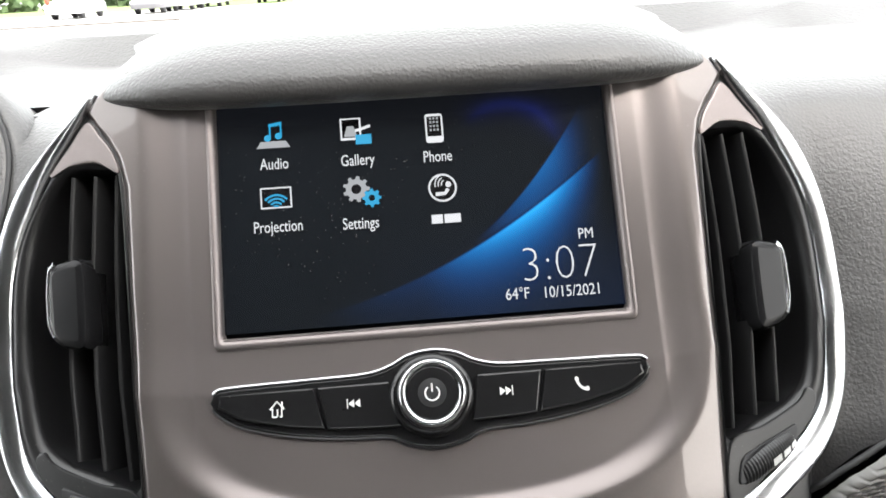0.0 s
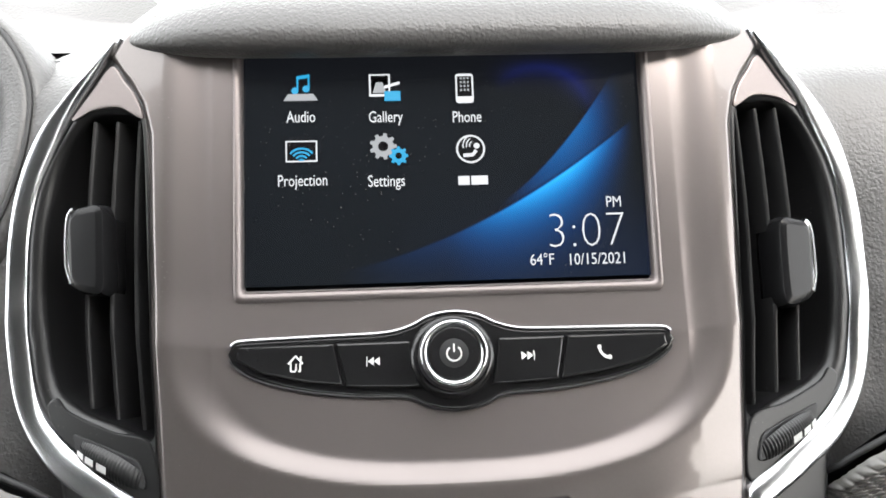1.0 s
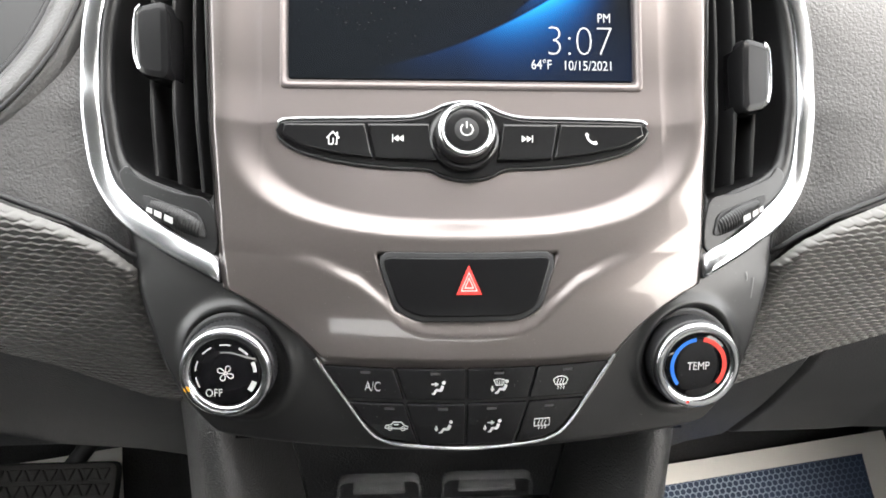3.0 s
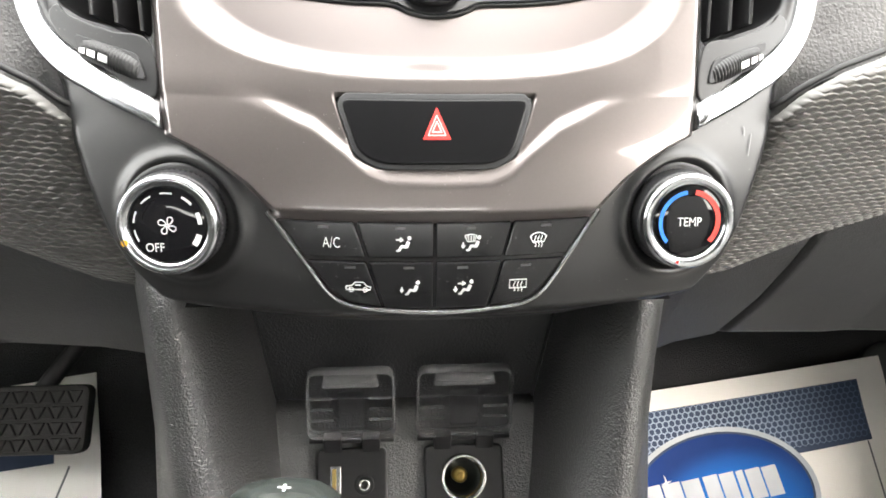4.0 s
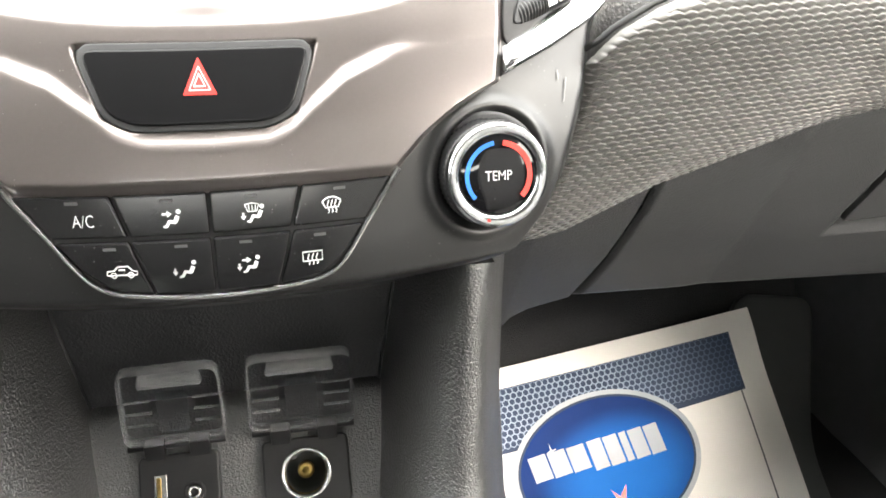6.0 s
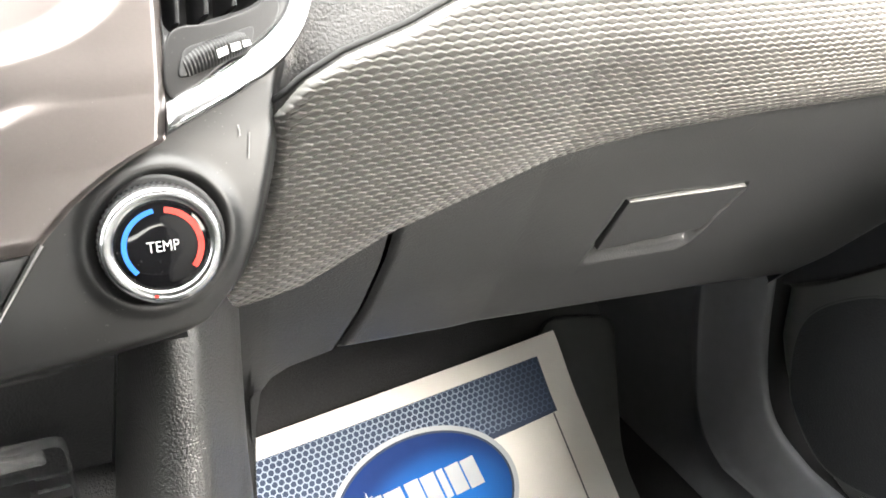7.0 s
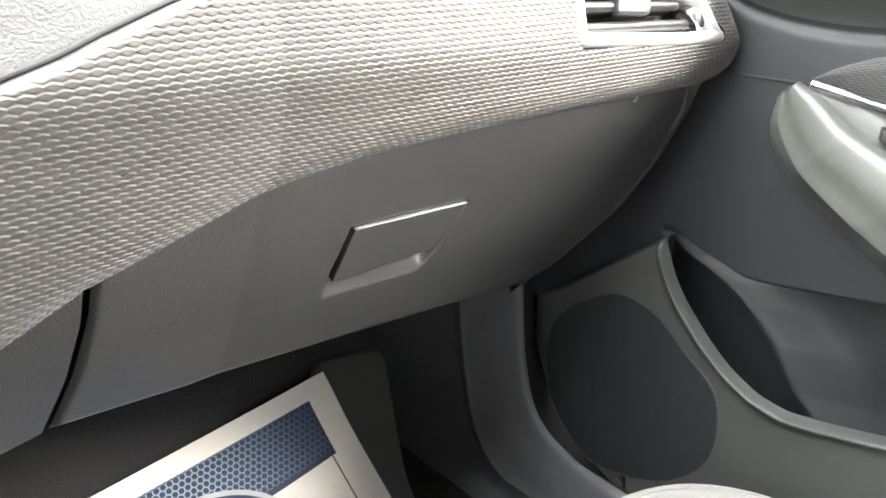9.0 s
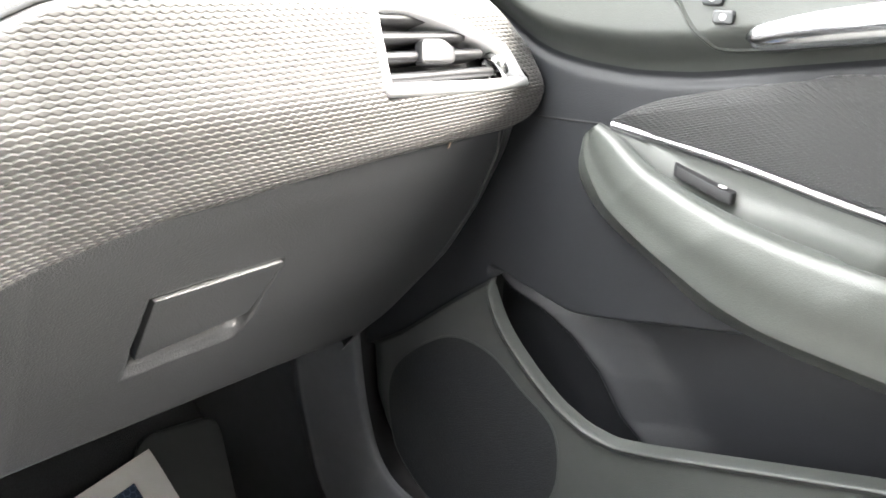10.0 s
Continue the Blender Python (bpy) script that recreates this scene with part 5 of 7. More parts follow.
# ---- dash side panel between console and glove box, and end cap ----
def build_lower():
    u, f = np.linspace(0, 1, 120), np.linspace(0, 1, 60)
    F, U = np.meshgrid(f, u)
    for s in (1, -1):
        xl = 0.118 + 0.0 * F
        xr = np.interp(F, [0, 0.25, 0.6, 1], [0.2095, 0.2085, 0.2020, 0.191]) if s > 0 else 0.42 + 0 * F
        X = xl + (xr - xl) * U
        low = np.interp(X, [0.10, 0.1405, 0.1425, 0.145, 0.149, 0.155, 0.165, 0.191, 0.42], [0.45, 0.45, 0.66, 0.705, 0.727, 0.741, 0.748, 0.753, 0.75])
        top = pad_low(X) + 0.006
        Z = top + (low - top) * F
        Y = np.minimum(dash_y(X, Z), 0.06) + 0.003
        single("dashboard_lower_panel", sheet("panel", s * X, Y, Z, flip=s < 0), M_GLOVE, "dark grey lower dashboard panel", "dashboard", "structure")
    # end of the dash past the glove box
    F, U = np.meshgrid(np.linspace(0, 1, 40), np.linspace(0, 1, 20))
    z = 0.918 + (0.70 - 0.918) * F
    left = np.interp(z, [0.70, 0.716, 0.73, 0.78, 0.83, 0.885, 0.918], [0.597, 0.601, 0.632, 0.678, 0.696, 0.692, 0.683])
    right = np.interp(z, [0.70, 0.72, 0.78, 0.918], [0.615, 0.66, 0.715, 0.735])
    X = left + (right - left) * U
    single("dashboard_end", sheet("end", X, dash_y(X, z) + 0.0035 + 0.02 * U ** 2, z), M_GLOVE, "dark grey dashboard end cap", "dashboard", "structure")


build_lower()


# ---- passenger side vent ----
def build_side_vent():
    ob = thing("side_air_vent", "side air vent with horizontal slats in a chrome frame", "air vent")
    def on_vent(a, b, h):
        """A place over the vent's own face, which stands proud with the pad round it."""
        return on_dash(a - 0.0055, b - 0.0005, h + 0.0062)
    P = rounded([(0.5155, 0.9425), (0.640, 0.9395), (0.693, 0.9405), (0.667, 0.9715), (0.612, 0.9890), (0.553, 1.0000), (0.5195, 1.0000)], 0.006)
    I = inset(P, 0.0075)
    n = len(P)
    verts, faces = [], []
    for R, h in ((P, -0.008), (P, 0.001), (inset(P, 0.002), 0.0035), (inset(P, 0.0055), 0.0032), (I, 0.0005), (I, -0.02)):
        verts += [on_vent(a, b, h) for a, b in R]
    for r in range(5):
        for i in range(n):
            j = (i + 1) % n
            faces.append((r * n + i, r * n + j, (r + 1) * n + j, (r + 1) * n + i))
    part("frame", mesh_of("frame", verts, faces), M_VENTFRAME, ob, "satin chrome frame")
    part("duct", plate("duct", inset(P, 0.004), on_vent, -0.05, -0.022, 0.001), M_DARK, ob)
    for z, x1 in ((0.9535, 0.650), (0.9665, 0.640), (0.9785, 0.622), (0.9905, 0.580)):
        A = np.linspace(0.521, x1, 12)
        verts = []
        for a in A:
            for dz, h in ((0.0035, -0.020), (0.0030, -0.0045), (0.0, -0.0025), (-0.0035, -0.004), (-0.0035, -0.020)):
                verts.append(on_vent(a, z + dz, h))
        part("slat", mesh_of("slat", verts, grid_faces(12, 5)), M_BLACK, ob)
    T = rounded([(0.560, 0.9600), (0.598, 0.9590), (0.602, 0.9690), (0.590, 0.9760), (0.566, 0.9760)], 0.005)
    part("tab", plate("tab", T, on_vent, -0.006, 0.001, 0.002), M_BLACK, ob, "black adjusting tab")
    c = on_vent(0.660, 0.9565, -0.008)
    part("thumbwheel", lathe([(0.010, -0.004), (0.012, -0.003), (0.0122, 0), (0.012, 0.003), (0.010, 0.004)], c, (0.75, -0.15, 0.6), n=48, flutes=24, flute_depth=0.0005, flute_rows=(1, 2, 3)), M_SATIN, ob, "grey thumbwheel")


build_side_vent()


# ================= centre console =================
def build_console():
    ob = thing("centre_console", "black grained centre console with rounded side rails", "console")
    # side rails: outer flank, rounded crest and inner cheek in one skin
    for s in (1, -1):
        zs = np.concatenate([np.linspace(0.872, 0.64, 44), [0.50, 0.34]])
        cx = np.interp(zs, [0.34, 0.64, 0.69, 0.74, 0.79, 0.84, 0.872], [0.0925, 0.0925, 0.0925, 0.0945, 0.0975, 0.1005, 0.102])
        cy = np.interp(zs, [0.34, 0.50, 0.64, 0.655, 0.69, 0.74, 0.79, 0.84, 0.872], [-0.42, -0.42, -0.30, -0.15, -0.098, -0.069, -0.053, -0.042, -0.030])
        wall = 0.0669 + 0.155 * (np.clip(zs, 0.69, 0.872) - 0.7274)
        verts = []
        for x, y, z, w in zip(cx, cy, zs, wall):
            k = (x - w) / 0.0255
            sec = spline([(0.0370, 0.30), (0.0368, 0.11), (0.0362, 0.070), (0.0280, 0.047), (0.0180, 0.022), (0.0095, 0.007), (-0.0005, 0.003), (-0.0095, 0.011), (-0.0175, 0.030), (-0.0225, 0.053), (-0.0245, 0.075), (-0.0255, 0.100)], 56)
            verts += [((x if s > 0 else -0.017 - x) + s * a * (k if a < 0 else 1), y + b, z) for a, b in sec]
        V = np.array(verts).reshape(len(zs), 56, 3)
        part("side_rail", sheet("rail", V[..., 0], V[..., 1], V[..., 2]), M_CONSOLE, ob, "rounded grained side rail")
    # recess: back wall, upper shelf, inner cheeks
    F, U = np.meshgrid(np.linspace(0, 1, 24), np.linspace(-1, 1, 40))
    Z = 0.86 - 0.135 * F
    part("back_wall", sheet("wall", -0.0105 + U * (0.100 - 0.012 * F), 0.036 - 0.012 * F + 0 * U, Z), M_RECESS, ob, "black grained recess wall")
    for s in (1, -1):
        zs = np.linspace(0.850, 0.731, 12)
        edge = 0.0672 + 0.155 * (zs - 0.7274)
        part("seam", tube([(x if s > 0 else -0.017 - x, 0.036 - 0.012 * (0.86 - z) / 0.135 - 0.0008, z) for x, z in zip(edge, zs)], 0.0013, 8), M_DARK, ob, "thin dark seam")
    # underside of the climate panel
    F, U = np.meshgrid(np.linspace(0, 1, 10), np.linspace(-1, 1, 30))
    part("soffit", sheet("soffit", U * 0.105, -0.058 + 0.10 * F, 0.850 + 0.006 * F), M_BLACK, ob)
    # sloped socket panel and the tray in front of it
    prof = spline([(0.030, 0.7335), (0.021, 0.7325), (0.013, 0.727), (-0.005, 0.706), (-0.022, 0.684), (-0.045, 0.668), (-0.10, 0.655), (-0.42, 0.650)], 60)
    U = np.linspace(-1, 1, 90)
    PX, PY, PZ = np.repeat((-0.0100 + U * 0.0845)[:, None], 60, 1), np.repeat(prof[None, :, 0], 90, 0), np.repeat(prof[None, :, 1], 90, 0)
    open_well = np.hypot(PX[:-1, :-1] - 0.0232, (PZ[:-1, :-1] - 0.7009) / 0.76) > 0.0125
    part("socket_panel", sheet("socket_panel", PX, PY, PZ, open_well), M_CONSOLE, ob)
    return ob


build_console()
PANEL_A, PANEL_N = np.array([0.0, 0.004, 0.7165]), np.array([0.0, -0.76, 0.65])


def on_panel(a, b, h):
    """On the sloped socket panel: a across, b up the slope."""
    return PANEL_A + np.array([a, 0.65 * b, 0.76 * b]) + PANEL_N * h


def clear_plastic(name, share, tint):
    m = bpy.data.materials.new(name)
    m.use_nodes = True
    nt = m.node_tree
    b = nt.nodes["Principled BSDF"]
    b.inputs["Base Color"].default_value = (*tint, 1)
    b.inputs["Roughness"].default_value = 0.12
    b.inputs["IOR"].default_value = 1.45
    tr = nt.nodes.new("ShaderNodeBsdfTransparent")
    tr.inputs[0].default_value = (0.9, 0.9, 0.91, 1)
    mix = nt.nodes.new("ShaderNodeMixShader")
    mix.inputs[0].default_value = share
    nt.links.new(tr.outputs[0], mix.inputs[1])
    nt.links.new(b.outputs[0], mix.inputs[2])
    nt.links.new(mix.outputs[0], nt.nodes["Material Output"].inputs[0])
    return m


M_SMOKED = clear_plastic("smoked_clear_plastic", 0.26, (0.05, 0.052, 0.055))
# pale tint puts the highlights of rim, ribs and grip into the colour
M_CLEARGLINT = clear_plastic("clear_plastic_glint", 0.5, (0.26, 0.264, 0.268))


def build_socket(kind):
    usb = kind == "usb"
    ob = thing("usb_socket" if usb else "power_socket", "black USB and audio socket with its clear lid open" if usb else "round 12 volt power socket with its clear lid open", "socket", group="console sockets")
    x0, x1 = (-0.0605, -0.0205) if usb else (0.0010, 0.0465)
    cx = (x0 + x1) / 2
    P = dense(rounded([(x0, -0.038), (x1, -0.038), (x1, -0.002), (x0, -0.002)], 0.004))
    if usb:
        part("plate", plate("plate", P, on_panel, -0.002, 0.0055, 0.0012), M_BLACK, ob)
        port = part("usb_port", plate("usb", box2(-0.0498, -0.0195, 0.0062, 0.0150), on_panel, 0.002, 0.0060, 0.0004), M_STEEL, ob, "metal USB port")
        part("tongue", plate("tongue", box2(-0.0506, -0.0195, 0.0022, 0.0120), on_panel, 0.005, 0.0064, 0.0002), M_BRASS, port, "gold contact tongue")
        jc = on_panel(-0.0335, -0.0225, 0.0045)
        j = part("audio_jack", lathe([(0.0056, 0), (0.0056, 0.0016), (0.0046, 0.0022), (0.0040, 0.0016), (0.0036, 0.0012)], jc, PANEL_N, n=28), M_BLACK, ob)
        part("sleeve", lathe([(0.0036, 0.001), (0.0034, 0.0024), (0.0020, 0.0024), (0.0018, 0.0005)], jc, PANEL_N, n=24), M_STEEL, j, "metal sleeve")
    else:
        # a plate with a round well through it
        hx, hy = cx - 0.0005, -0.0205
        d = P - np.array([hx, hy])
        ring = np.array([hx, hy]) + 0.0118 * d / np.linalg.norm(d, axis=1)[:, None]
        verts, n = [], len(P)
        for R, h in ((P, -0.002), (P, 0.0043), (inset(P, 0.0004), 0.0051), (inset(P, 0.0012), 0.0055), (ring, 0.0055), (ring, -0.003)):
            verts += [on_panel(a, b, h) for a, b in R]
        faces = [(r * n + i, r * n + (i + 1) % n, (r + 1) * n + (i + 1) % n, (r + 1) * n + i) for r in range(5) for i in range(n)]
        part("plate", mesh_of("plate", verts, faces, smooth=False), M_BLACK, ob)
        c = on_panel(hx, hy, 0.004)
        part("sleeve", lathe([(0.0134, 0.001), (0.0134, 0.0024), (0.0127, 0.0034), (0.0112, 0.0030), (0.0108, 0.0), (0.0106, -0.008)], c, PANEL_N, n=48, cap=False), M_STEEL, ob, "polished metal sleeve")
        me = lathe([(0.0106, -0.006), (0.0104, -0.030), (0.0030, -0.0301)], c, PANEL_N, n=40)
        part("well", me, M_WELL, ob)
        part("contact", lathe([(0.0046, -0.030), (0.0046, -0.020), (0.0038, -0.0185), (0.0016, -0.0185), (0.0014, -0.020)], c, PANEL_N, n=24), M_BRASS, ob, "brass contact")
    # open lid standing behind the socket
    w = (x1 - x0) / 2 + 0.0045
    HIN = on_panel(cx, 0.0035, 0.004)

    def on_lid(a, b, h):
        return HIN + np.array([a, 0.12 * b - h, 0.99 * b])
    lid = part("lid", plate("lid", rounded([(-w, 0.004), (w, 0.004), (w * 0.97, 0.046), (-w * 0.97, 0.046)], 0.006, 6), on_lid, -0.0015, 0.0012, 0.0008), M_SMOKED, ob, "smoked clear plastic lid")
    rimP = rounded([(-w, 0.004), (w, 0.004), (w * 0.97, 0.046), (-w * 0.97, 0.046)], 0.006, 6)
    part("rim", ribbon(rimP, 0.0022, 0.0062, on_lid, True), M_CLEARGLINT, lid, "clear rim with its highlight in a pale tint")
    for k in (0.013, 0.020, 0.027):
        for q in (-1, 1):
            part("rib", ribbon([(q * w * 0.42, k), (q * w * 0.92, k)], 0.0009, 0.0022, on_lid), M_CLEARGLINT, lid)
    part("window", plate("window", rounded([(-w * 0.30, 0.008), (w * 0.30, 0.008), (w * 0.30, 0.031), (-w * 0.30, 0.031)], 0.002), on_lid, 0.0, 0.0022, 0.0006), M_SMOKED, lid, "thicker smoked middle")
    part("grip", plate("grip", rounded([(-w * 0.66, 0.0350), (w * 0.66, 0.0350), (w * 0.60, 0.0425), (-w * 0.60, 0.0425)], 0.002), on_lid, 0.0, 0.0042, 0.0022), M_CLEARGLINT, lid)
    part("pin", tube([tuple(HIN + np.array([-w * 0.98, -0.003, 0.0015])), tuple(HIN + np.array([w * 0.98, -0.003, 0.0015]))], 0.0019), M_BLACK, lid, "black hinge pin")
    for k in (-0.45, 0.45):
        part("hinge", solid_box(tuple(HIN + np.array([k * w - 0.0052, -0.0065, -0.0060])), tuple(HIN + np.array([k * w + 0.0052, 0.001, 0.0042])), 0.0015), M_BLACK, lid)


build_socket("usb")
build_socket("power")


# ---- gear lever ----
def build_lever():
    ob = thing("gear_lever", "black and chrome automatic gear lever knob", "gear lever")
    c = np.array([-0.0545, -0.166, 0.795])
    ax = np.array([0.0, -0.12, 0.99])
    up = ax / np.linalg.norm(ax)
    fw = np.array([0, up[2], -up[1]])
    prof = [(0.010, -0.06, 0.010), (0.016, -0.03, 0.018), (0.0225, 0.0, 0.026), (0.0250, 0.016, 0.0300), (0.0238, 0.029, 0.0285), (0.0205, 0.0405, 0.0245), (0.0152, 0.0485, 0.0180), (0.0088, 0.0532, 0.0105), (0.002, 0.0548, 0.0025)]
    prof = spline(prof, 40)
    verts = []
    n = 72
    for rx, h, ry in prof:
        for i in range(n):
            a = 2 * math.pi * i / n
            sq = 1 / max(abs(math.cos(a)) ** 3 + abs(math.sin(a)) ** 3, 1e-6) ** (1 / 3)
            verts.append(c + np.array([1, 0, 0]) * rx * math.cos(a) * sq + fw * ry * math.sin(a) * sq + up * h)
    faces = [(j * n + i, j * n + (i + 1) % n, (j + 1) * n + (i + 1) % n, (j + 1) * n + i) for j in range(len(prof) - 1) for i in range(n)]
    faces.append(tuple(range((len(prof) - 1) * n, len(prof) * n)))
    knob = part("knob", mesh_of("knob", verts, faces), M_LEVER, ob, "dark glossy lacquered knob")

    def top(a, b, h):
        r = min(1.0, math.hypot(a / 0.0235, b / 0.0275))
        z = np.interp(r, [0.08, 0.36, 0.63, 0.85, 1.0], [0.0548, 0.0532, 0.0485, 0.0405, 0.029])
        return c + np.array([1, 0, 0]) * a + fw * b + up * (z + h)
    part("plus_mark", flat([box2(0.002, 0.0100, 0.0040, 0.0009), box2(0.002, 0.0100, 0.0009, 0.0040)], top, 0.0020), M_WHITE, knob, "white plus mark")
    part("inlay", ribbon(spline([(-0.0145, 0.010), (-0.0125, 0.0175), (0, 0.0205), (0.0125, 0.0175), (0.0145, 0.010), (0.0125, -0.012), (0, -0.017), (-0.0125, -0.012)], 48, True), 0.0012, 0.0009, top, True, base=0.0012), M_DARK, knob)
    part("stem", tube([tuple(c - up * 0.05), tuple(c - up * 0.16)], 0.008), M_CHROME, ob, "chrome stem")


build_lever()


# ================= footwells =================
def paper_mat(name, corner, U, W, w, h, label, logo):
    ob = thing(name, label, "floor mat")
    U, W = Vector(U).normalized(), Vector(W).normalized()
    N = U.cross(W)
    N = N if N.z > 0 else -N

    def on(a, b, hh):
        curl = 0.010 * math.exp(-((a - 0.0) / 0.06) ** 2) * math.exp(-(b / 0.05) ** 2) + 0.002 * math.sin(a * 17 + 1) * math.sin(b * 13)
        return Vector(corner) + U * a + W * b + N * (curl + hh)
    A, B = np.meshgrid(np.linspace(0, w, 30), np.linspace(0, h, 30), indexing="ij")
    P = np.array([[on(a, b, 0.0) for a, b in zip(r, q)] for r, q in zip(A, B)])
    part("sheet", sheet("sheet", P[..., 0], P[..., 1], P[..., 2]), M_PAPER, ob)
    return ob, on


def hex_ink():
    """Pale blue ink that thins out along the sheet."""
    m = shader("pale_hex_print", (0.035, 0.065, 0.13), 0.6, spec=0.2, mottle=0.25, mottle_scale=20)
    nt = m.node_tree
    tc = nt.nodes.new("ShaderNodeUVMap")
    tc.uv_map = "print"
    sep = nt.nodes.new("ShaderNodeSeparateXYZ")
    nt.links.new(tc.outputs[0], sep.inputs[0])
    fade = Num(nt, sep.outputs[0]).ramp(0.02, 0.20) * 0.7 + 0.12
    mix = nt.nodes.new("ShaderNodeMixRGB")
    bsdf = nt.nodes["Principled BSDF"]
    nt.links.new(bsdf.inputs["Base Color"].links[0].from_socket, mix.inputs[1])
    mix.inputs[2].default_value = (0.33, 0.40, 0.50, 1)
    nt.links.new(fade.s, mix.inputs[0])
    nt.links.new(mix.outputs[0], bsdf.inputs["Base Color"])
    return m


M_HEX = hex_ink()
M_NAVY = shader("navy_print", (0.034, 0.051, 0.092), 0.6, spec=0.2, mottle=0.25, mottle_scale=20)


def oval_ink():
    """Blue printed oval, bright in the middle and navy at its edge."""
    m = shader("blue_oval_print", (0.005, 0.028, 0.14), 0.6, spec=0.1, mottle=0.2, mottle_scale=25)
    nt = m.node_tree
    tc = nt.nodes.new("ShaderNodeUVMap")
    tc.uv_map = "print"
    sep = nt.nodes.new("ShaderNodeSeparateXYZ")
    nt.links.new(tc.outputs[0], sep.inputs[0])
    a, b = (Num(nt, sep.outputs[0]) - 0.20) / 0.1, (Num(nt, sep.outputs[1]) - 0.140) / 0.07
    r = a * a + b * b
    mix = nt.nodes.new("ShaderNodeMixRGB")
    bsdf = nt.nodes["Principled BSDF"]
    nt.links.new(bsdf.inputs["Base Color"].links[0].from_socket, mix.inputs[1])
    mix.inputs[2].default_value = (0.008, 0.135, 0.47, 1)
    nt.links.new(r.ramp(1.1, 0.0).s, mix.inputs[0])
    nt.links.new(mix.outputs[0], bsdf.inputs["Base Color"])
    return m


M_OVAL = oval_ink()
M_OVALRIM = shader("silver_print", (0.42, 0.44, 0.47), 0.65, mottle=0.35, mottle_scale=14)


def ink(on, shapes, h):
    verts, faces, uvs = [], [], []
    for P in shapes:
        k = len(verts)
        verts += [on(a, b, h) for a, b in P]
        uvs += [tuple(p) for p in P]
        faces.append(tuple(range(k, k + len(P))))
    me = mesh_of("ink", verts, faces, smooth=False)
    uv = me.uv_layers.new(name="print")
    for l in me.loops:
        uv.data[l.index].uv = uvs[l.vertex_index]
    return me


def strips(a0, a1, low, high, n=24):
    """Cells between two lines, so that a print follows the sheet's bend."""
    out = []
    A = np.linspace(a0, a1, n)
    for p, q in zip(A[:-1], A[1:]):
        for k in range(6):
            f, g = k / 6, (k + 1) / 6
            out.append([(p, low(p) + (high(p) - low(p)) * f), (q, low(q) + (high(q) - low(q)) * f), (q, low(q) + (high(q) - low(q)) * g), (p, low(p) + (high(p) - low(p)) * g)])
    return out


def oval(cx, cy, rx, ry, n=56):
    """Cells that fill an ellipse ring by ring."""
    out = []
    R = np.linspace(0, 1, 5)
    for a, b in zip(R[:-1], R[1:]):
        for i in range(n):
            t, u = 2 * math.pi * i / n, 2 * math.pi * (i + 1) / n
            q = [(cx + rx * r * math.cos(w), cy + ry * r * math.sin(w)) for r, w in ((b, t), (b, u), (a, u), (a, t))]
            out.append(q if a > 0 else q[:3])
    return out


def hexagons(a0, a1, b0, b1, r):
    """A net of hexagon outlines over a stretch of the sheet."""
    out = []
    dx, dy = r * math.sqrt(3), r * 1.5
    for j in range(int((b1 - b0) / dy) + 1):
        for i in range(int((a1 - a0) / dx) + 1):
            cx, cy = a0 + (i + 0.5 * (j % 2)) * dx, b0 + j * dy
            if cx + r > a1 or cy + r > b1:
                continue
            ring = [(cx + r * math.cos(radians(30 + 60 * k)), cy + r * math.sin(radians(30 + 60 * k))) for k in range(6)]
            small = [(cx + (x - cx) * 0.80, cy + (y - cy) * 0.80) for x, y in ring]
            out += [[ring[k], ring[(k + 1) % 6], small[(k + 1) % 6], small[k]] for k in range(6)]
    return out


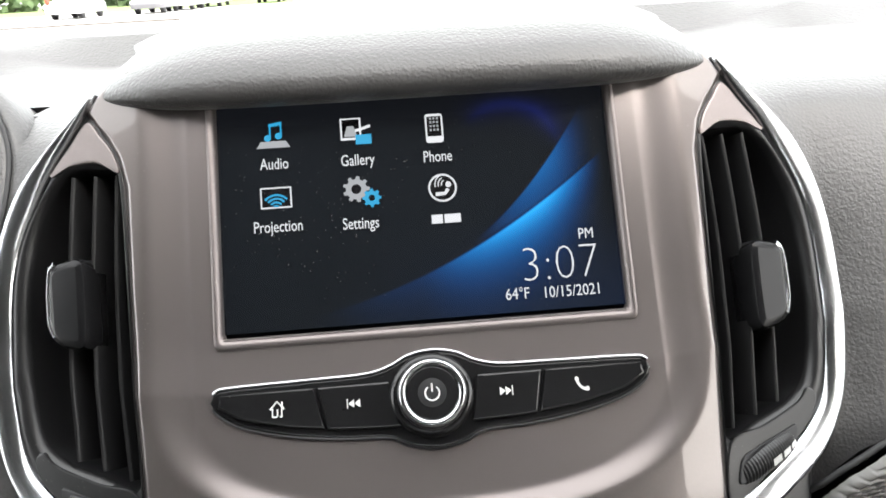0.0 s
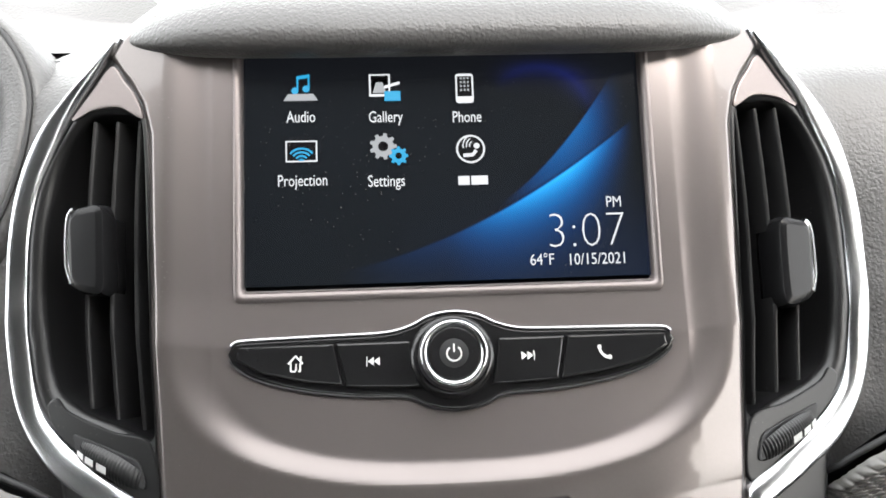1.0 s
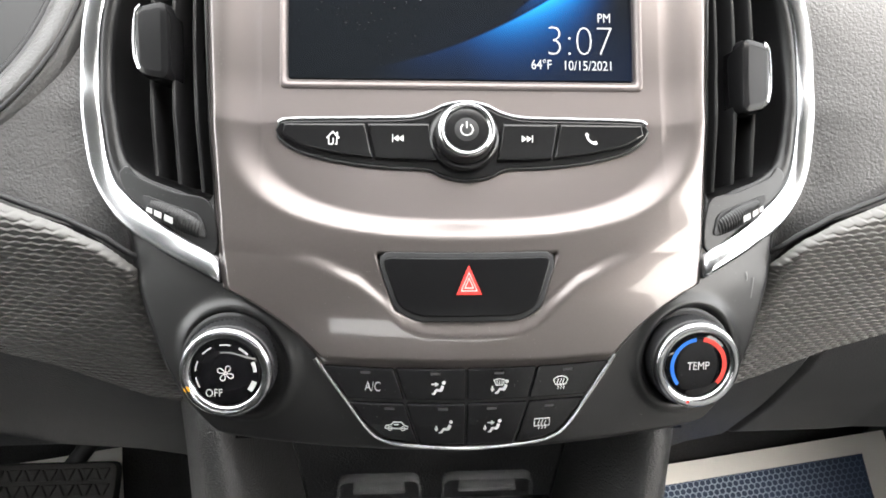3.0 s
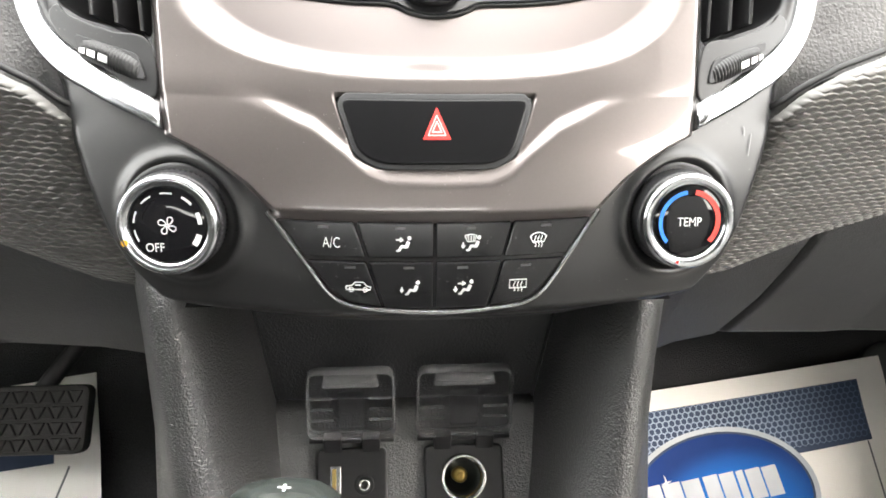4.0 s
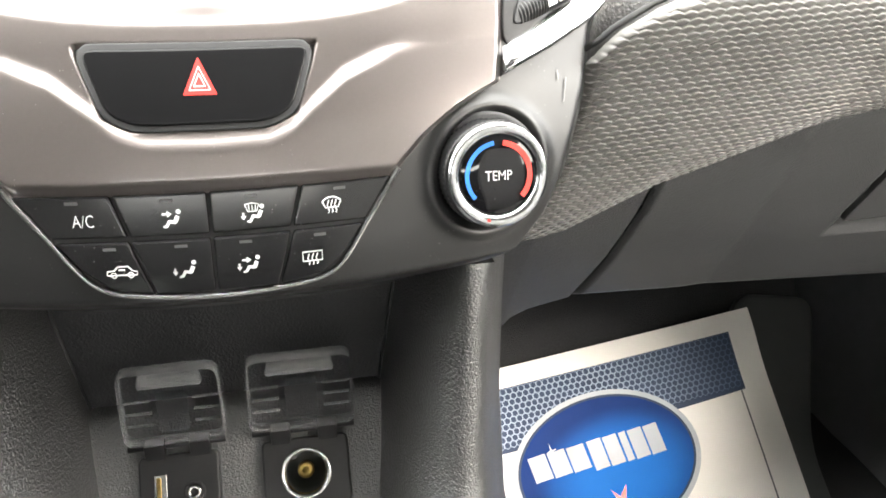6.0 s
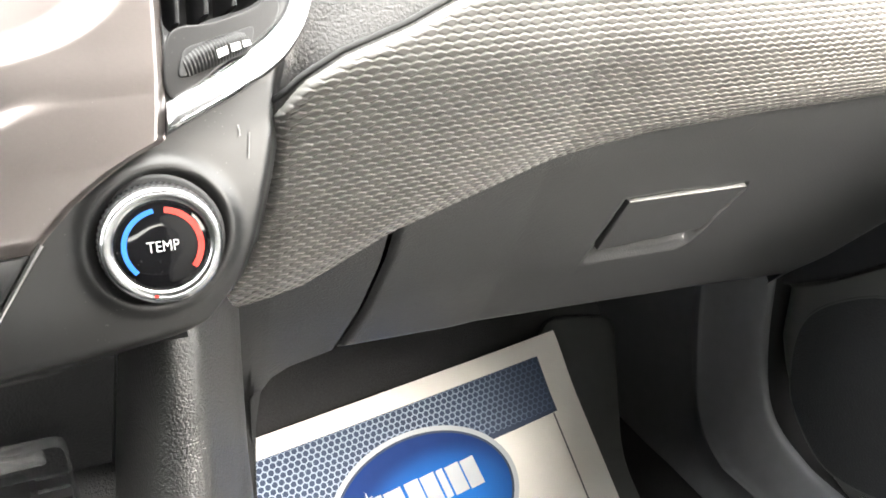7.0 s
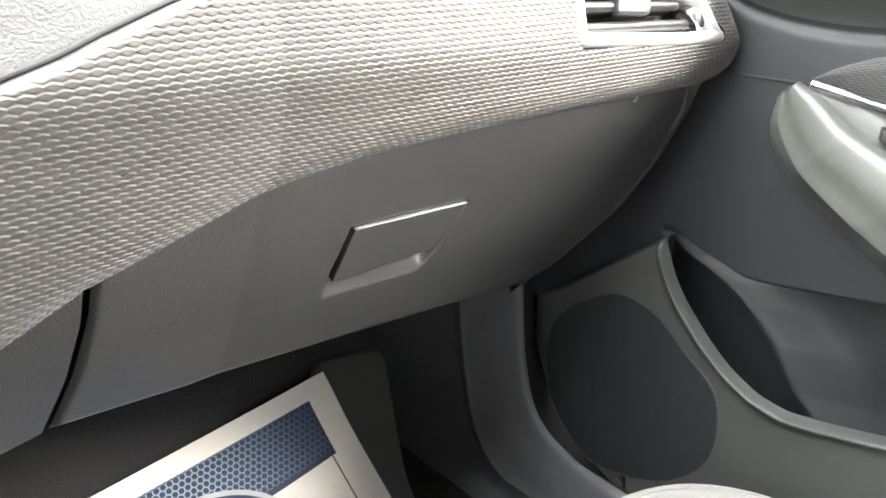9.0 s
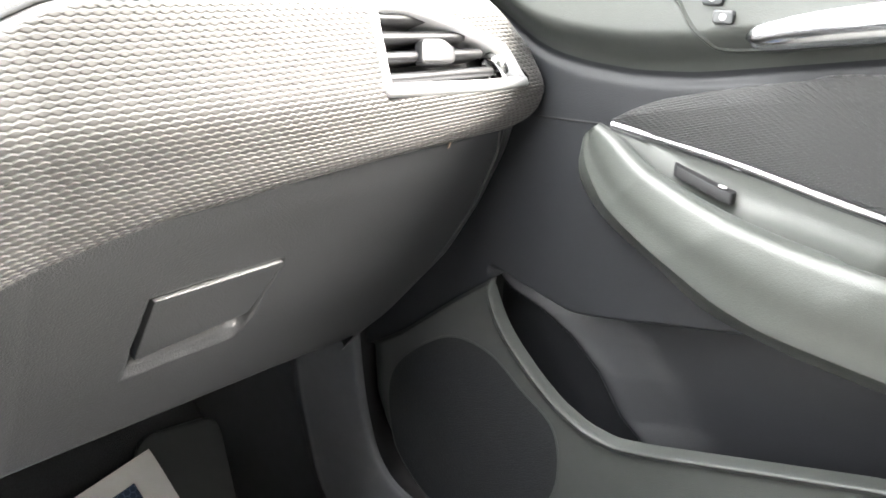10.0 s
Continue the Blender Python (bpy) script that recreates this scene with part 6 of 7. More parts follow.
def build_mats():
    U, W = (-0.9928, -0.0846, -0.0846), (0.1197, -0.7020, -0.7020)
    ob, on = paper_mat("paper_floor_mat", (0.535, 0.328, 0.529), U, W, 0.43, 0.30, "white paper floor mat with a printed blue oval", True)
    part("band", ink(on, strips(0.032, 0.40, lambda a: 0.0215, lambda a: 0.086 + 0.004 * math.sin(a * 9)), 0.0006), M_NAVY, ob, "navy printed band")
    tagged(part("hexagon_net", ink(on, hexagons(0.036, 0.395, 0.0255, 0.0850, 0.0040), 0.0009), M_HEX, ob, "pale printed hexagon net"), kind="stuff")
    part("rule", ink(on, strips(0.0365, 0.0385, lambda a: 0.088, lambda a: 0.29, 2), 0.0006), M_GREYINK, ob, "thin dark printed line")
    cx, cy = 0.214, 0.1245
    part("oval_rim", ink(on, oval(cx, cy, 0.1075, 0.0765), 0.0012), M_OVALRIM, ob, "silver oval rim")
    part("oval_line", ink(on, oval(cx, cy, 0.1018, 0.0713), 0.0014), M_NAVY, ob, "thin navy line")
    part("oval", ink(on, oval(cx, cy, 0.0990, 0.0688), 0.0016), M_OVAL, ob, "blue oval emblem")
    star = [(0.2720 + (0.0085 if k % 2 == 0 else 0.0013) * math.cos(radians(45 * k + 8)) * (1 if k % 4 else 0.8), 0.0965 + (0.0085 if k % 2 == 0 else 0.0013) * math.sin(radians(45 * k + 8))) for k in range(8)]
    part("sparkle", ink(on, [star], 0.0024), M_WHITE, ob, "small white sparkle")

    def slanted(x, w, y0, y1):
        # letters become plain upright bars, each as wide as its letter
        return [(x, y0), (x - w, y0 - 0.001), (x - w - 0.003, y1 - 0.001), (x - 0.003, y1)]
    for x, w in ((0.300, 0.020), (0.278, 0.020), (0.256, 0.020)):
        part("bar", ink(on, [slanted(x, w, 0.098, 0.124)], 0.0020), M_OVALRIM, ob, "plain silver bar")
    for x, w in ((0.232, 0.0165), (0.2135, 0.0165), (0.1945, 0.008), (0.184, 0.0165), (0.1655, 0.0165)):
        part("bar", ink(on, [slanted(x, w, 0.097, 0.128)], 0.0020), M_OVALRIM, ob, "plain silver bar")
    part("chevron", ink(on, [[(0.220, 0.150), (0.212, 0.159), (0.202, 0.149), (0.207, 0.166), (0.214, 0.166)]], 0.0020), M_REDINK, ob, "small red chevron")
    ob, on = paper_mat("paper_floor_mat", (-0.318, 0.33, 0.53), U, (0.12, -0.72, -0.69), 0.45, 0.36, "white paper floor mat beside the brake pedal", False)
    part("band", ink(on, strips(0.045, 0.40, lambda a: 0.02 + 0.02 * max(0, 0.07 - a) / 0.025, lambda a: 0.085), 0.0006), M_NAVY, ob, "navy printed band")
    part("crease_line", ink(on, stroke(spline([(0.030, 0.09), (0.050, 0.14), (0.052, 0.19), (0.030, 0.25), (0.012, 0.30)], 24), 0.0022), 0.0008), M_GREYINK, ob, "thin dark curved line")


build_mats()


def build_pedal():
    ob = thing("brake_pedal", "worn black rubber brake pedal on a steel arm", "pedal")
    o = np.array([-0.335, 0.255, 0.540])
    n = np.array([0, -0.80, 0.60])

    def on(a, b, h):
        return o + np.array([a, 0, 0]) + np.array([0, 0.60, 0.80]) * b + n * h
    pad = part("pad", plate("pad", rounded([(-0.085, -0.038), (0.030, -0.038), (0.034, 0.027), (-0.085, 0.027)], 0.010), on, -0.012, 0.004, 0.003), M_RUBBER, ob, "ribbed rubber pad")
    for i in range(13):
        for j in range(4):
            cx, cy, g = -0.079 + i * 0.0084, -0.0285 + j * 0.0148, 1 if i % 2 else -1
            q = rounded([(cx - 0.0060, cy - 0.0058 * g), (cx + 0.0060, cy - 0.0058 * g), (cx, cy + 0.0062 * g)], 0.001, 2)
            part("stud", plate("stud", q, on, 0.002, 0.0066, 0.0012), M_RUBBER, pad)
    part("arm", tube(spline([tuple(on(-0.02, 0.015, -0.008)), (-0.295, 0.33, 0.62), (-0.27, 0.40, 0.72), (-0.26, 0.43, 0.82)], 14), 0.009), M_DARK, ob, "black steel arm")


build_pedal()


# ---- passenger footwell lining ----
def build_footwell():
    F, U = np.meshgrid(np.linspace(0, 1, 40), np.linspace(0, 1, 40))
    # sloping toe board
    Y = 0.10 + 0.46 * F
    for s in (1, -1):
        far = np.interp(Y, [0.1, 0.22, 0.28, 0.34, 0.56], [0.60, 0.580, 0.600, 0.626, 0.635]) if s > 0 else 0.745
        X = s * (0.125 + (far - 0.125) * U)
        Z = np.maximum(0.345, Y + 0.17) if s > 0 else 0.34 + 0.012 + 0.42 * F ** 1.25 - 0.04
        single("toe_board", sheet("toe", X, Y, Z, flip=s > 0), M_CARPET, "black carpeted toe board", "floor", "structure")
    # side kick panel: a hollow face, an upright rib, then a face that turns in behind the door and runs back along the sill
    n = 70
    fore = spline([(0.550, 0.74), (0.545, 0.55), (0.500, 0.43), (0.400, 0.345), (0.234, 0.343), (0.10, 0.343), (-0.30, 0.343)], n)
    ribl = spline([(0.275, 0.74), (0.265, 0.597), (0.248, 0.511), (0.224, 0.441), (0.182, 0.402), (0.110, 0.399), (-0.30, 0.41)], n)
    gap = spline([(0.190, 0.74), (0.185, 0.645), (0.170, 0.556), (0.144, 0.497), (0.097, 0.472), (0.024, 0.466), (-0.30, 0.47)], n)
    rows = []
    for a, b, c in zip(fore, ribl, gap):
        q = [(0.690, *a), (0.702, *(a * 0.5 + b * 0.5)), (0.7025, *(a * 0.12 + b * 0.88)), (0.6975, *(a * 0.03 + b * 0.97)), (0.6955, *b), (0.6975, *(b * 0.92 + c * 0.08)),
             (0.7005, *(b * 0.75 + c * 0.25)), (0.703, *(b * 0.35 + c * 0.65)), (0.706, *(b * 0.06 + c * 0.94)), (0.711, *c), (0.716, c[0], c[1])]
        rows.append(spline(q, 90))
    K = np.array(rows)
    single("kick_panel", sheet("kick", K[..., 0], K[..., 1], K[..., 2]), M_KICK, "dark plastic kick panel with an upright rib beside the footwell", "trim", "structure")
    S = np.array([[(x, y + dy, z) for x, dy in ((0.712, 0.002), (0.722, 0.0), (0.745, -0.004), (0.80, -0.006))] for y, z in gap])
    single("trim_seal", sheet("seal", S[..., 0], S[..., 1], S[..., 2]), M_DARK, "black rubber door seal in the gap", "seal", "structure")
    # rubber floor mat on the toe board slope, under the paper
    P = rounded([(0.165, 0.05), (0.640, 0.05), (0.600, 0.16), (0.588, 0.222), (0.612, 0.279), (0.640, 0.340), (0.540, 0.351), (0.50, 0.30), (0.165, 0.20)], 0.022, 8)
    tagged(part("rubber_floor_mat", plate("mat", P, lambda a, b, h: np.array([a, b - 0.7 * h, b + 0.186 + 0.7 * h]), -0.008, 0.0, 0.004), M_DOORLOW), "dark rubber floor mat on the toe board", "floor mat")


build_footwell()


# ================= passenger door =================
DOOR_X = 0.72


def build_door():
    ob = thing("passenger_door", "closed grey-green plastic passenger door panel with armrest and pocket", "door")
    lower = smooth_line([-1.0, -0.32, -0.217, -0.15, -0.118, -0.09, -0.06, -0.033, -0.005, 0.013, 0.020, 0.024], [0.70, 0.686, 0.660, 0.643, 0.637, 0.641, 0.655, 0.676, 0.703, 0.728, 0.745, 0.760], 0.03)

    upper = smooth_line([-1.0, -0.32, -0.22, -0.083, -0.056, -0.0, 0.02, 0.024], [0.80, 0.775, 0.764, 0.740, 0.737, 0.753, 0.760, 0.760], 0.03)

    top_line = smooth_line([-1.0, -0.22, -0.08, -0.056, 0.0, 0.018, 0.067, 0.131, 0.19], [0.80, 0.764, 0.739, 0.737, 0.753, 0.760, 0.722, 0.668, 0.63], 0.012)

    seam = smooth_line([-1.0, -0.262, -0.185, -0.137, -0.091, -0.051, -0.019, 0.002, 0.04, 0.19], [1.10, 0.980, 0.9675, 0.960, 0.958, 0.961, 0.967, 0.9755, 1.0, 1.07], 0.04)

    front = smooth_line([0.36, 0.44, 0.455, 0.475, 0.505, 0.545, 0.58, 0.645, 0.70, 1.02], [-0.03, 0.0, 0.033, 0.085, 0.125, 0.158, 0.174, 0.180, 0.185, 0.185], 0.03)

    def opening(Y, Z):
        """How far inside the map pocket's mouth a place lies."""
        e = 0.004
        slope = (lower(Y + e) - lower(Y - e)) / (2 * e)
        over = (Z - lower(Y)) / np.sqrt(1 + slope ** 2)
        return over, np.minimum.reduce([over, upper(Y) - Z + 0.004, 0.030 - Y])

    def door_x(Y, Z):
        """The door skin's depth: pocket mouth, lip, speaker and shelf."""
        over, inside = opening(Y, Z)
        pocket = step(inside, -0.0025, 0.018)
        proud = step(top_line(Y) - Z, -0.002, 0.005)
        lip = np.exp(-((over + 0.002) / 0.0065) ** 2) * step(-(Y - 0.03), 0.0, 0.01)
        X = DOOR_X + 0.006 * (1 - proud) + 0.060 * pocket - 0.011 * lip
        edge = np.clip((front(Z) - Y) / 0.03, 0, 1)
        X = X + 0.02 * (1 - np.sqrt(np.clip(1 - (1 - edge) ** 2, 0, 1))) * proud
        rise = Z - seam(Y)
        return X - 0.030 * step(rise, -0.001, 0.03) + 0.003 * np.exp(-((rise + 0.005) / 0.005) ** 2)
    def mouth(Y):
        """The upper edge of the lower panel, along the pocket's lip."""
        slope = (lower(Y + 0.004) - lower(Y - 0.004)) / 0.008
        return np.where(Y < 0.0235, np.minimum(lower(Y) + 0.0025 * np.sqrt(1 + slope ** 2), top_line(Y)), top_line(Y))
    # the pocket's back, which swells forward behind its front corner
    Y, Z = np.meshgrid(0.05 - 0.75 * np.linspace(0, 1, 260) ** 1.4, np.linspace(0.50, 0.83, 150), indexing="ij")
    ridge = np.interp(Z, [0.60, 0.622, 0.638, 0.676, 0.704, 0.721, 0.734, 0.75], [-0.135, -0.121, -0.101, -0.074, -0.041, -0.009, 0.028, 0.05])
    d = ridge - Y
    swell = 0.030 * np.where(d < 0.006, step(d, -0.016, 0.006), np.exp(-(np.maximum(d - 0.006, 0) / 0.040) ** 2))
    # the pocket's shade is put into a darker colour than the panel's
    part("pocket_back", sheet("back", DOOR_X + 0.068 - swell, Y, Z), M_DOORMID, ob, "inner wall of the map pocket with shade in its dark colour")
    V = np.linspace(0, 1, 420)[:, None]
    for name, z0, z1, n, mat, label in (("map_pocket", lambda y: 0.36 + 0 * y, mouth, 300, M_DOORLOW, "dark moulded lower panel with map pocket"),
                                        ("middle_panel", top_line, seam, 160, M_DOORMID, "dark grained middle panel"),
                                        ("upper_shelf", seam, lambda y: 1.02 + 0 * y, 40, M_DOOR, "grey-green upper shelf")):
        F = np.linspace(0, 1, n)[None, :]
        Y = 0.185 + (-1.0 - 0.185) * V ** 1.35 + 0 * F
        if name == "map_pocket":
            for _ in range(3):
                Z = z0(Y) + (z1(Y) - z0(Y)) * F
                Y = front(Z) + (-1.0 - front(Z)) * V ** 1.35
        Z = z0(Y) + (z1(Y) - z0(Y)) * F
        part(name, sheet(name, door_x(Y, Z), Y, Z), mat, ob, label)
    G = np.array(spline([(0.144, 0.605), (0.123, 0.643), (0.070, 0.681), (0.022, 0.679), (-0.018, 0.652), (-0.056, 0.622), (-0.064, 0.566), (-0.043, 0.524), (0.001, 0.492), (0.070, 0.477), (0.123, 0.514), (0.141, 0.555)], 72, True))
    grille = part("speaker_grille", plate("grille", G, lambda a, b, h: np.array([DOOR_X - h, a, b]), -0.006, 0.0007, 0.0006), M_GRILLE, ob, "dark perforated speaker grille")
    part("groove", ribbon(G, 0.0030, 0.0005, lambda a, b, h: np.array([DOOR_X - h, a, b]), True, base=0.0003), M_DOORLOW, grille)

    def on_door(a, b, h):
        return np.array([DOOR_X - h, a, b])
    # fabric insert above the armrest
    top = spline([(-0.079, 0.9185), (-0.10, 0.931), (-0.129, 0.942), (-0.206, 0.960), (-0.30, 0.972), (-0.8, 0.985)], 40)
    strip = spline([(-0.080, 0.9140), (-0.177, 0.8985), (-0.28, 0.8765), (-0.50, 0.839), (-0.8, 0.80)], 40)
    top, strip_fine = (np.stack([np.interp(np.linspace(0, 39, 900) ** 1.0, np.arange(40), c[:, k]) for k in (0, 1)], 1) for c in (top, strip))
    F = np.linspace(0, 1, 160)[None, :]
    A, B = top[:, None, :], (strip_fine + np.array([0, 0.001]))[:, None, :]
    ends = np.interp(np.linspace(0, 1, 900), [0, 0.12, 1], [0.15, 1, 1])[:, None]
    hump = 0.002 + 0.0045 * np.minimum(1, np.sqrt(np.clip(np.minimum(F, 1 - F) * 8, 0, 1))) * ends
    YZ = A + (B - A) * F[..., None]
    hump = hump + 0.8 * weave(1.5 * YZ[..., 0], 1.5 * (YZ[..., 1] + 0.3 * YZ[..., 0]))
    hump = np.where((F == 0) | (F == 1), -0.02, hump)
    part("fabric_insert", sheet("insert", DOOR_X - hump, YZ[..., 0], YZ[..., 1]), M_FABRIC, ob, "dark woven fabric insert")
    part("joint", ribbon([(-0.004, 0.9115), (-0.035, 0.9120), (-0.068, 0.9125)], 0.0022, 0.0006, on_door, base=-0.005), M_DARK, ob, "thin dark joint line")
    # armrest: a tray under the strip, a raised crest, then the outer face down to the lower edge
    rows = 120
    up = spline([(-0.076, 0.9125), (-0.10, 0.9085), (-0.177, 0.8965), (-0.28, 0.8745), (-0.50, 0.837), (-0.8, 0.80)], rows)
    ridge = spline([(-0.070, 0.914), (-0.088, 0.906), (-0.126, 0.887), (-0.198, 0.867), (-0.294, 0.854), (-0.50, 0.842), (-0.8, 0.83)], rows)
    low = spline([(-0.054, 0.900), (-0.054, 0.868), (-0.078, 0.838), (-0.125, 0.810), (-0.20, 0.772), (-0.38, 0.748), (-0.8, 0.73)], rows)
    verts, m = [], 60
    for i in range(rows):
        out = np.interp(ridge[i][0], [-0.8, -0.294, -0.198, -0.126, -0.088, -0.072], [0.072, 0.070, 0.056, 0.032, 0.012, 0.004])
        deep = 0.022 * step(np.array(out), 0.012, 0.045) + 0.030 * step(-ridge[i][0], 0.255, 0.268)

        def mixp(f, g=ridge[i], e=up[i]):
            return e * (1 - f) + g * f
        def fall(f, g=ridge[i], e=low[i]):
            return g * (1 - f) + e * f
        q = [(0.003, *mixp(0.0)), (0.10 * out + 0.002, mixp(0.05)[0], mixp(0.05)[1] - deep), (0.62 * out, mixp(0.6)[0], mixp(0.6)[1] - deep), (0.76 * out + 0.001, mixp(0.8)[0], mixp(0.8)[1] - 0.2 * deep + 0.001),
             (0.93 * out + 0.003, mixp(0.97)[0], mixp(0.97)[1] + 0.001), (out + 0.005, fall(0.03)[0], fall(0.03)[1]), (out + 0.0065, fall(0.12)[0], fall(0.12)[1]), (out + 0.0065, fall(0.30)[0], fall(0.30)[1]), (out * 0.96 + 0.0045, fall(0.48)[0], fall(0.48)[1]),
             (out * 0.92 + 0.0050, fall(0.62)[0], fall(0.62)[1]), (out * 0.90 + 0.0040, fall(0.66)[0], fall(0.66)[1]), (out * 0.80 + 0.0005, fall(0.69)[0], fall(0.69)[1]), (out * 0.55, fall(0.82)[0], fall(0.82)[1]), (0.20 * out, fall(0.95)[0], fall(0.95)[1]), (-0.012, *low[i])]
        verts += [np.array([DOOR_X - h, y, z]) for h, y, z in spline(q, m)]
    rest = part("armrest", mesh_of("armrest", verts, grid_faces(rows, m)), M_DOOR, ob, "grey-green moulded armrest")
    part("trim_strip", ribbon(strip[:30], 0.0080, 0.003, on_door, base=0.004), M_TRIM, rest, "satin silver strip")

    def on_tray(p, q, h):
        """On the armrest's tray: p along the door, q away from it."""
        z = np.interp(-p, [0.10, 0.177, 0.28], [0.9015, 0.8775, 0.857])
        return np.array([DOOR_X - q, p, z + h])
    sw = part("window_switch", plate("switch", rounded([(-0.136, 0.008), (-0.186, 0.010), (-0.186, 0.022), (-0.140, 0.017)], 0.003), on_tray, -0.004, 0.0045, 0.0015), M_DARK, rest, "black window switch")
    part("mark", plate("mark", disc(-0.176, 0.015, 0.0032, 10), on_tray, 0.003, 0.0054, 0.0003), M_WHITE, sw)
    # pull handle bezel, chrome handle and lock buttons
    def on_shelf(p, q, h):
        return np.array([float(door_x(p, q)) - h, p, q])
    B = np.array(spline([(-0.124, 1.016), (-0.128, 1.007), (-0.136, 0.995), (-0.148, 0.983), (-0.160, 0.9765), (-0.199, 0.980), (-0.262, 0.989), (-0.36, 0.997), (-0.36, 1.018), (-0.2, 1.019)], 60, True))
    part("handle_bowl", plate("bowl", B, on_shelf, -0.004, 0.0022, 0.0014, dish=0.0035), M_DOOR, ob)
    hx = DOOR_X - 0.032
    part("pull_handle", tube(spline([(hx - 0.002, -0.182, 0.9890), (hx - 0.012, -0.198, 0.9905), (hx - 0.018, -0.23, 0.9970), (hx - 0.020, -0.30, 1.008)], 18), np.interp(np.linspace(0, 1, 18), [0, 0.2, 1], [0.003, 0.0085, 0.0125]), 16), M_CHROME, ob, "chrome pull handle")
    for y, z in ((-0.161, 1.0005), (-0.152, 1.0125)):
        b = part("lock_button", plate("button", rounded(box2(y, z, 0.0145, 0.0095), 0.003), on_shelf, -0.004, 0.0045, 0.0015), M_GLOVE, ob)
        part("mark", plate("mark", disc(y, z, 0.0024, 8), on_shelf, 0.003, 0.0050, 0.0003), M_WHITE, b)


build_door()


def build_seat():
    ob = thing("passenger_seat", "light grey cloth passenger seat cushion", "seat")
    n, m = 72, 24
    verts = []
    for i in range(n):
        a = 2 * math.pi * i / n
        c, q = math.cos(a), math.sin(a)
        sq = 1 / (abs(c) ** 3.6 + abs(q) ** 3.6) ** (1 / 3.6)
        for j in range(m):
            f = j / (m - 1)
            r, h = (1.0, 0.40 + 0.17 * f / 0.5) if f < 0.5 else (1 - ((f - 0.5) / 0.5) ** 1.6, 0.57 + 0.062 * math.sin((f - 0.5) * math.pi) ** 0.55)
            verts.append((0.452 + 0.232 * c * sq * r, -0.330 + 0.272 * q * sq * r, h + 0.002))
    part("cushion", mesh_of("cushion", verts, grid_faces(n, m, True)), M_SEAT, ob)
    path = [(0.452 + 0.228 * math.cos(a) / (abs(math.cos(a)) ** 3.6 + abs(math.sin(a)) ** 3.6) ** (1 / 3.6), -0.330 + 0.268 * math.sin(a) / (abs(math.cos(a)) ** 3.6 + abs(math.sin(a)) ** 3.6) ** (1 / 3.6), 0.592) for a in np.linspace(0, math.pi, 60)]
    part("piping", tube(path, 0.0035), M_SEAT, ob)
    back = solid_box((0.18, -0.78, 0.55), (0.62, -0.62, 1.22), 0.06, 4)
    part("backrest", back, M_SEAT, ob)


build_seat()


# ================= outside =================
M_ASPHALT = shader("asphalt", (0.30, 0.295, 0.285), 0.9, mottle=0.2, mottle_scale=3)
M_GRASS = shader("grass", (0.12, 0.17, 0.05), 0.9, mottle=0.4, mottle_scale=1.5)
M_LEAF = shader("foliage", (0.07, 0.11, 0.045), 0.8, mottle=0.5, mottle_scale=2)
M_BARK = shader("bark", (0.06, 0.05, 0.04), 0.9, mottle=0.3, mottle_scale=8)
M_CARWHITE = shader("white_car_paint", (0.75, 0.75, 0.76), 0.3, coat=0.5, mottle=0.03)
M_CARGREY = shader("grey_car_paint", (0.12, 0.12, 0.13), 0.3, coat=0.5, mottle=0.03)
M_CARRED = shader("red_post_paint", (0.5, 0.06, 0.04), 0.5, mottle=0.1)


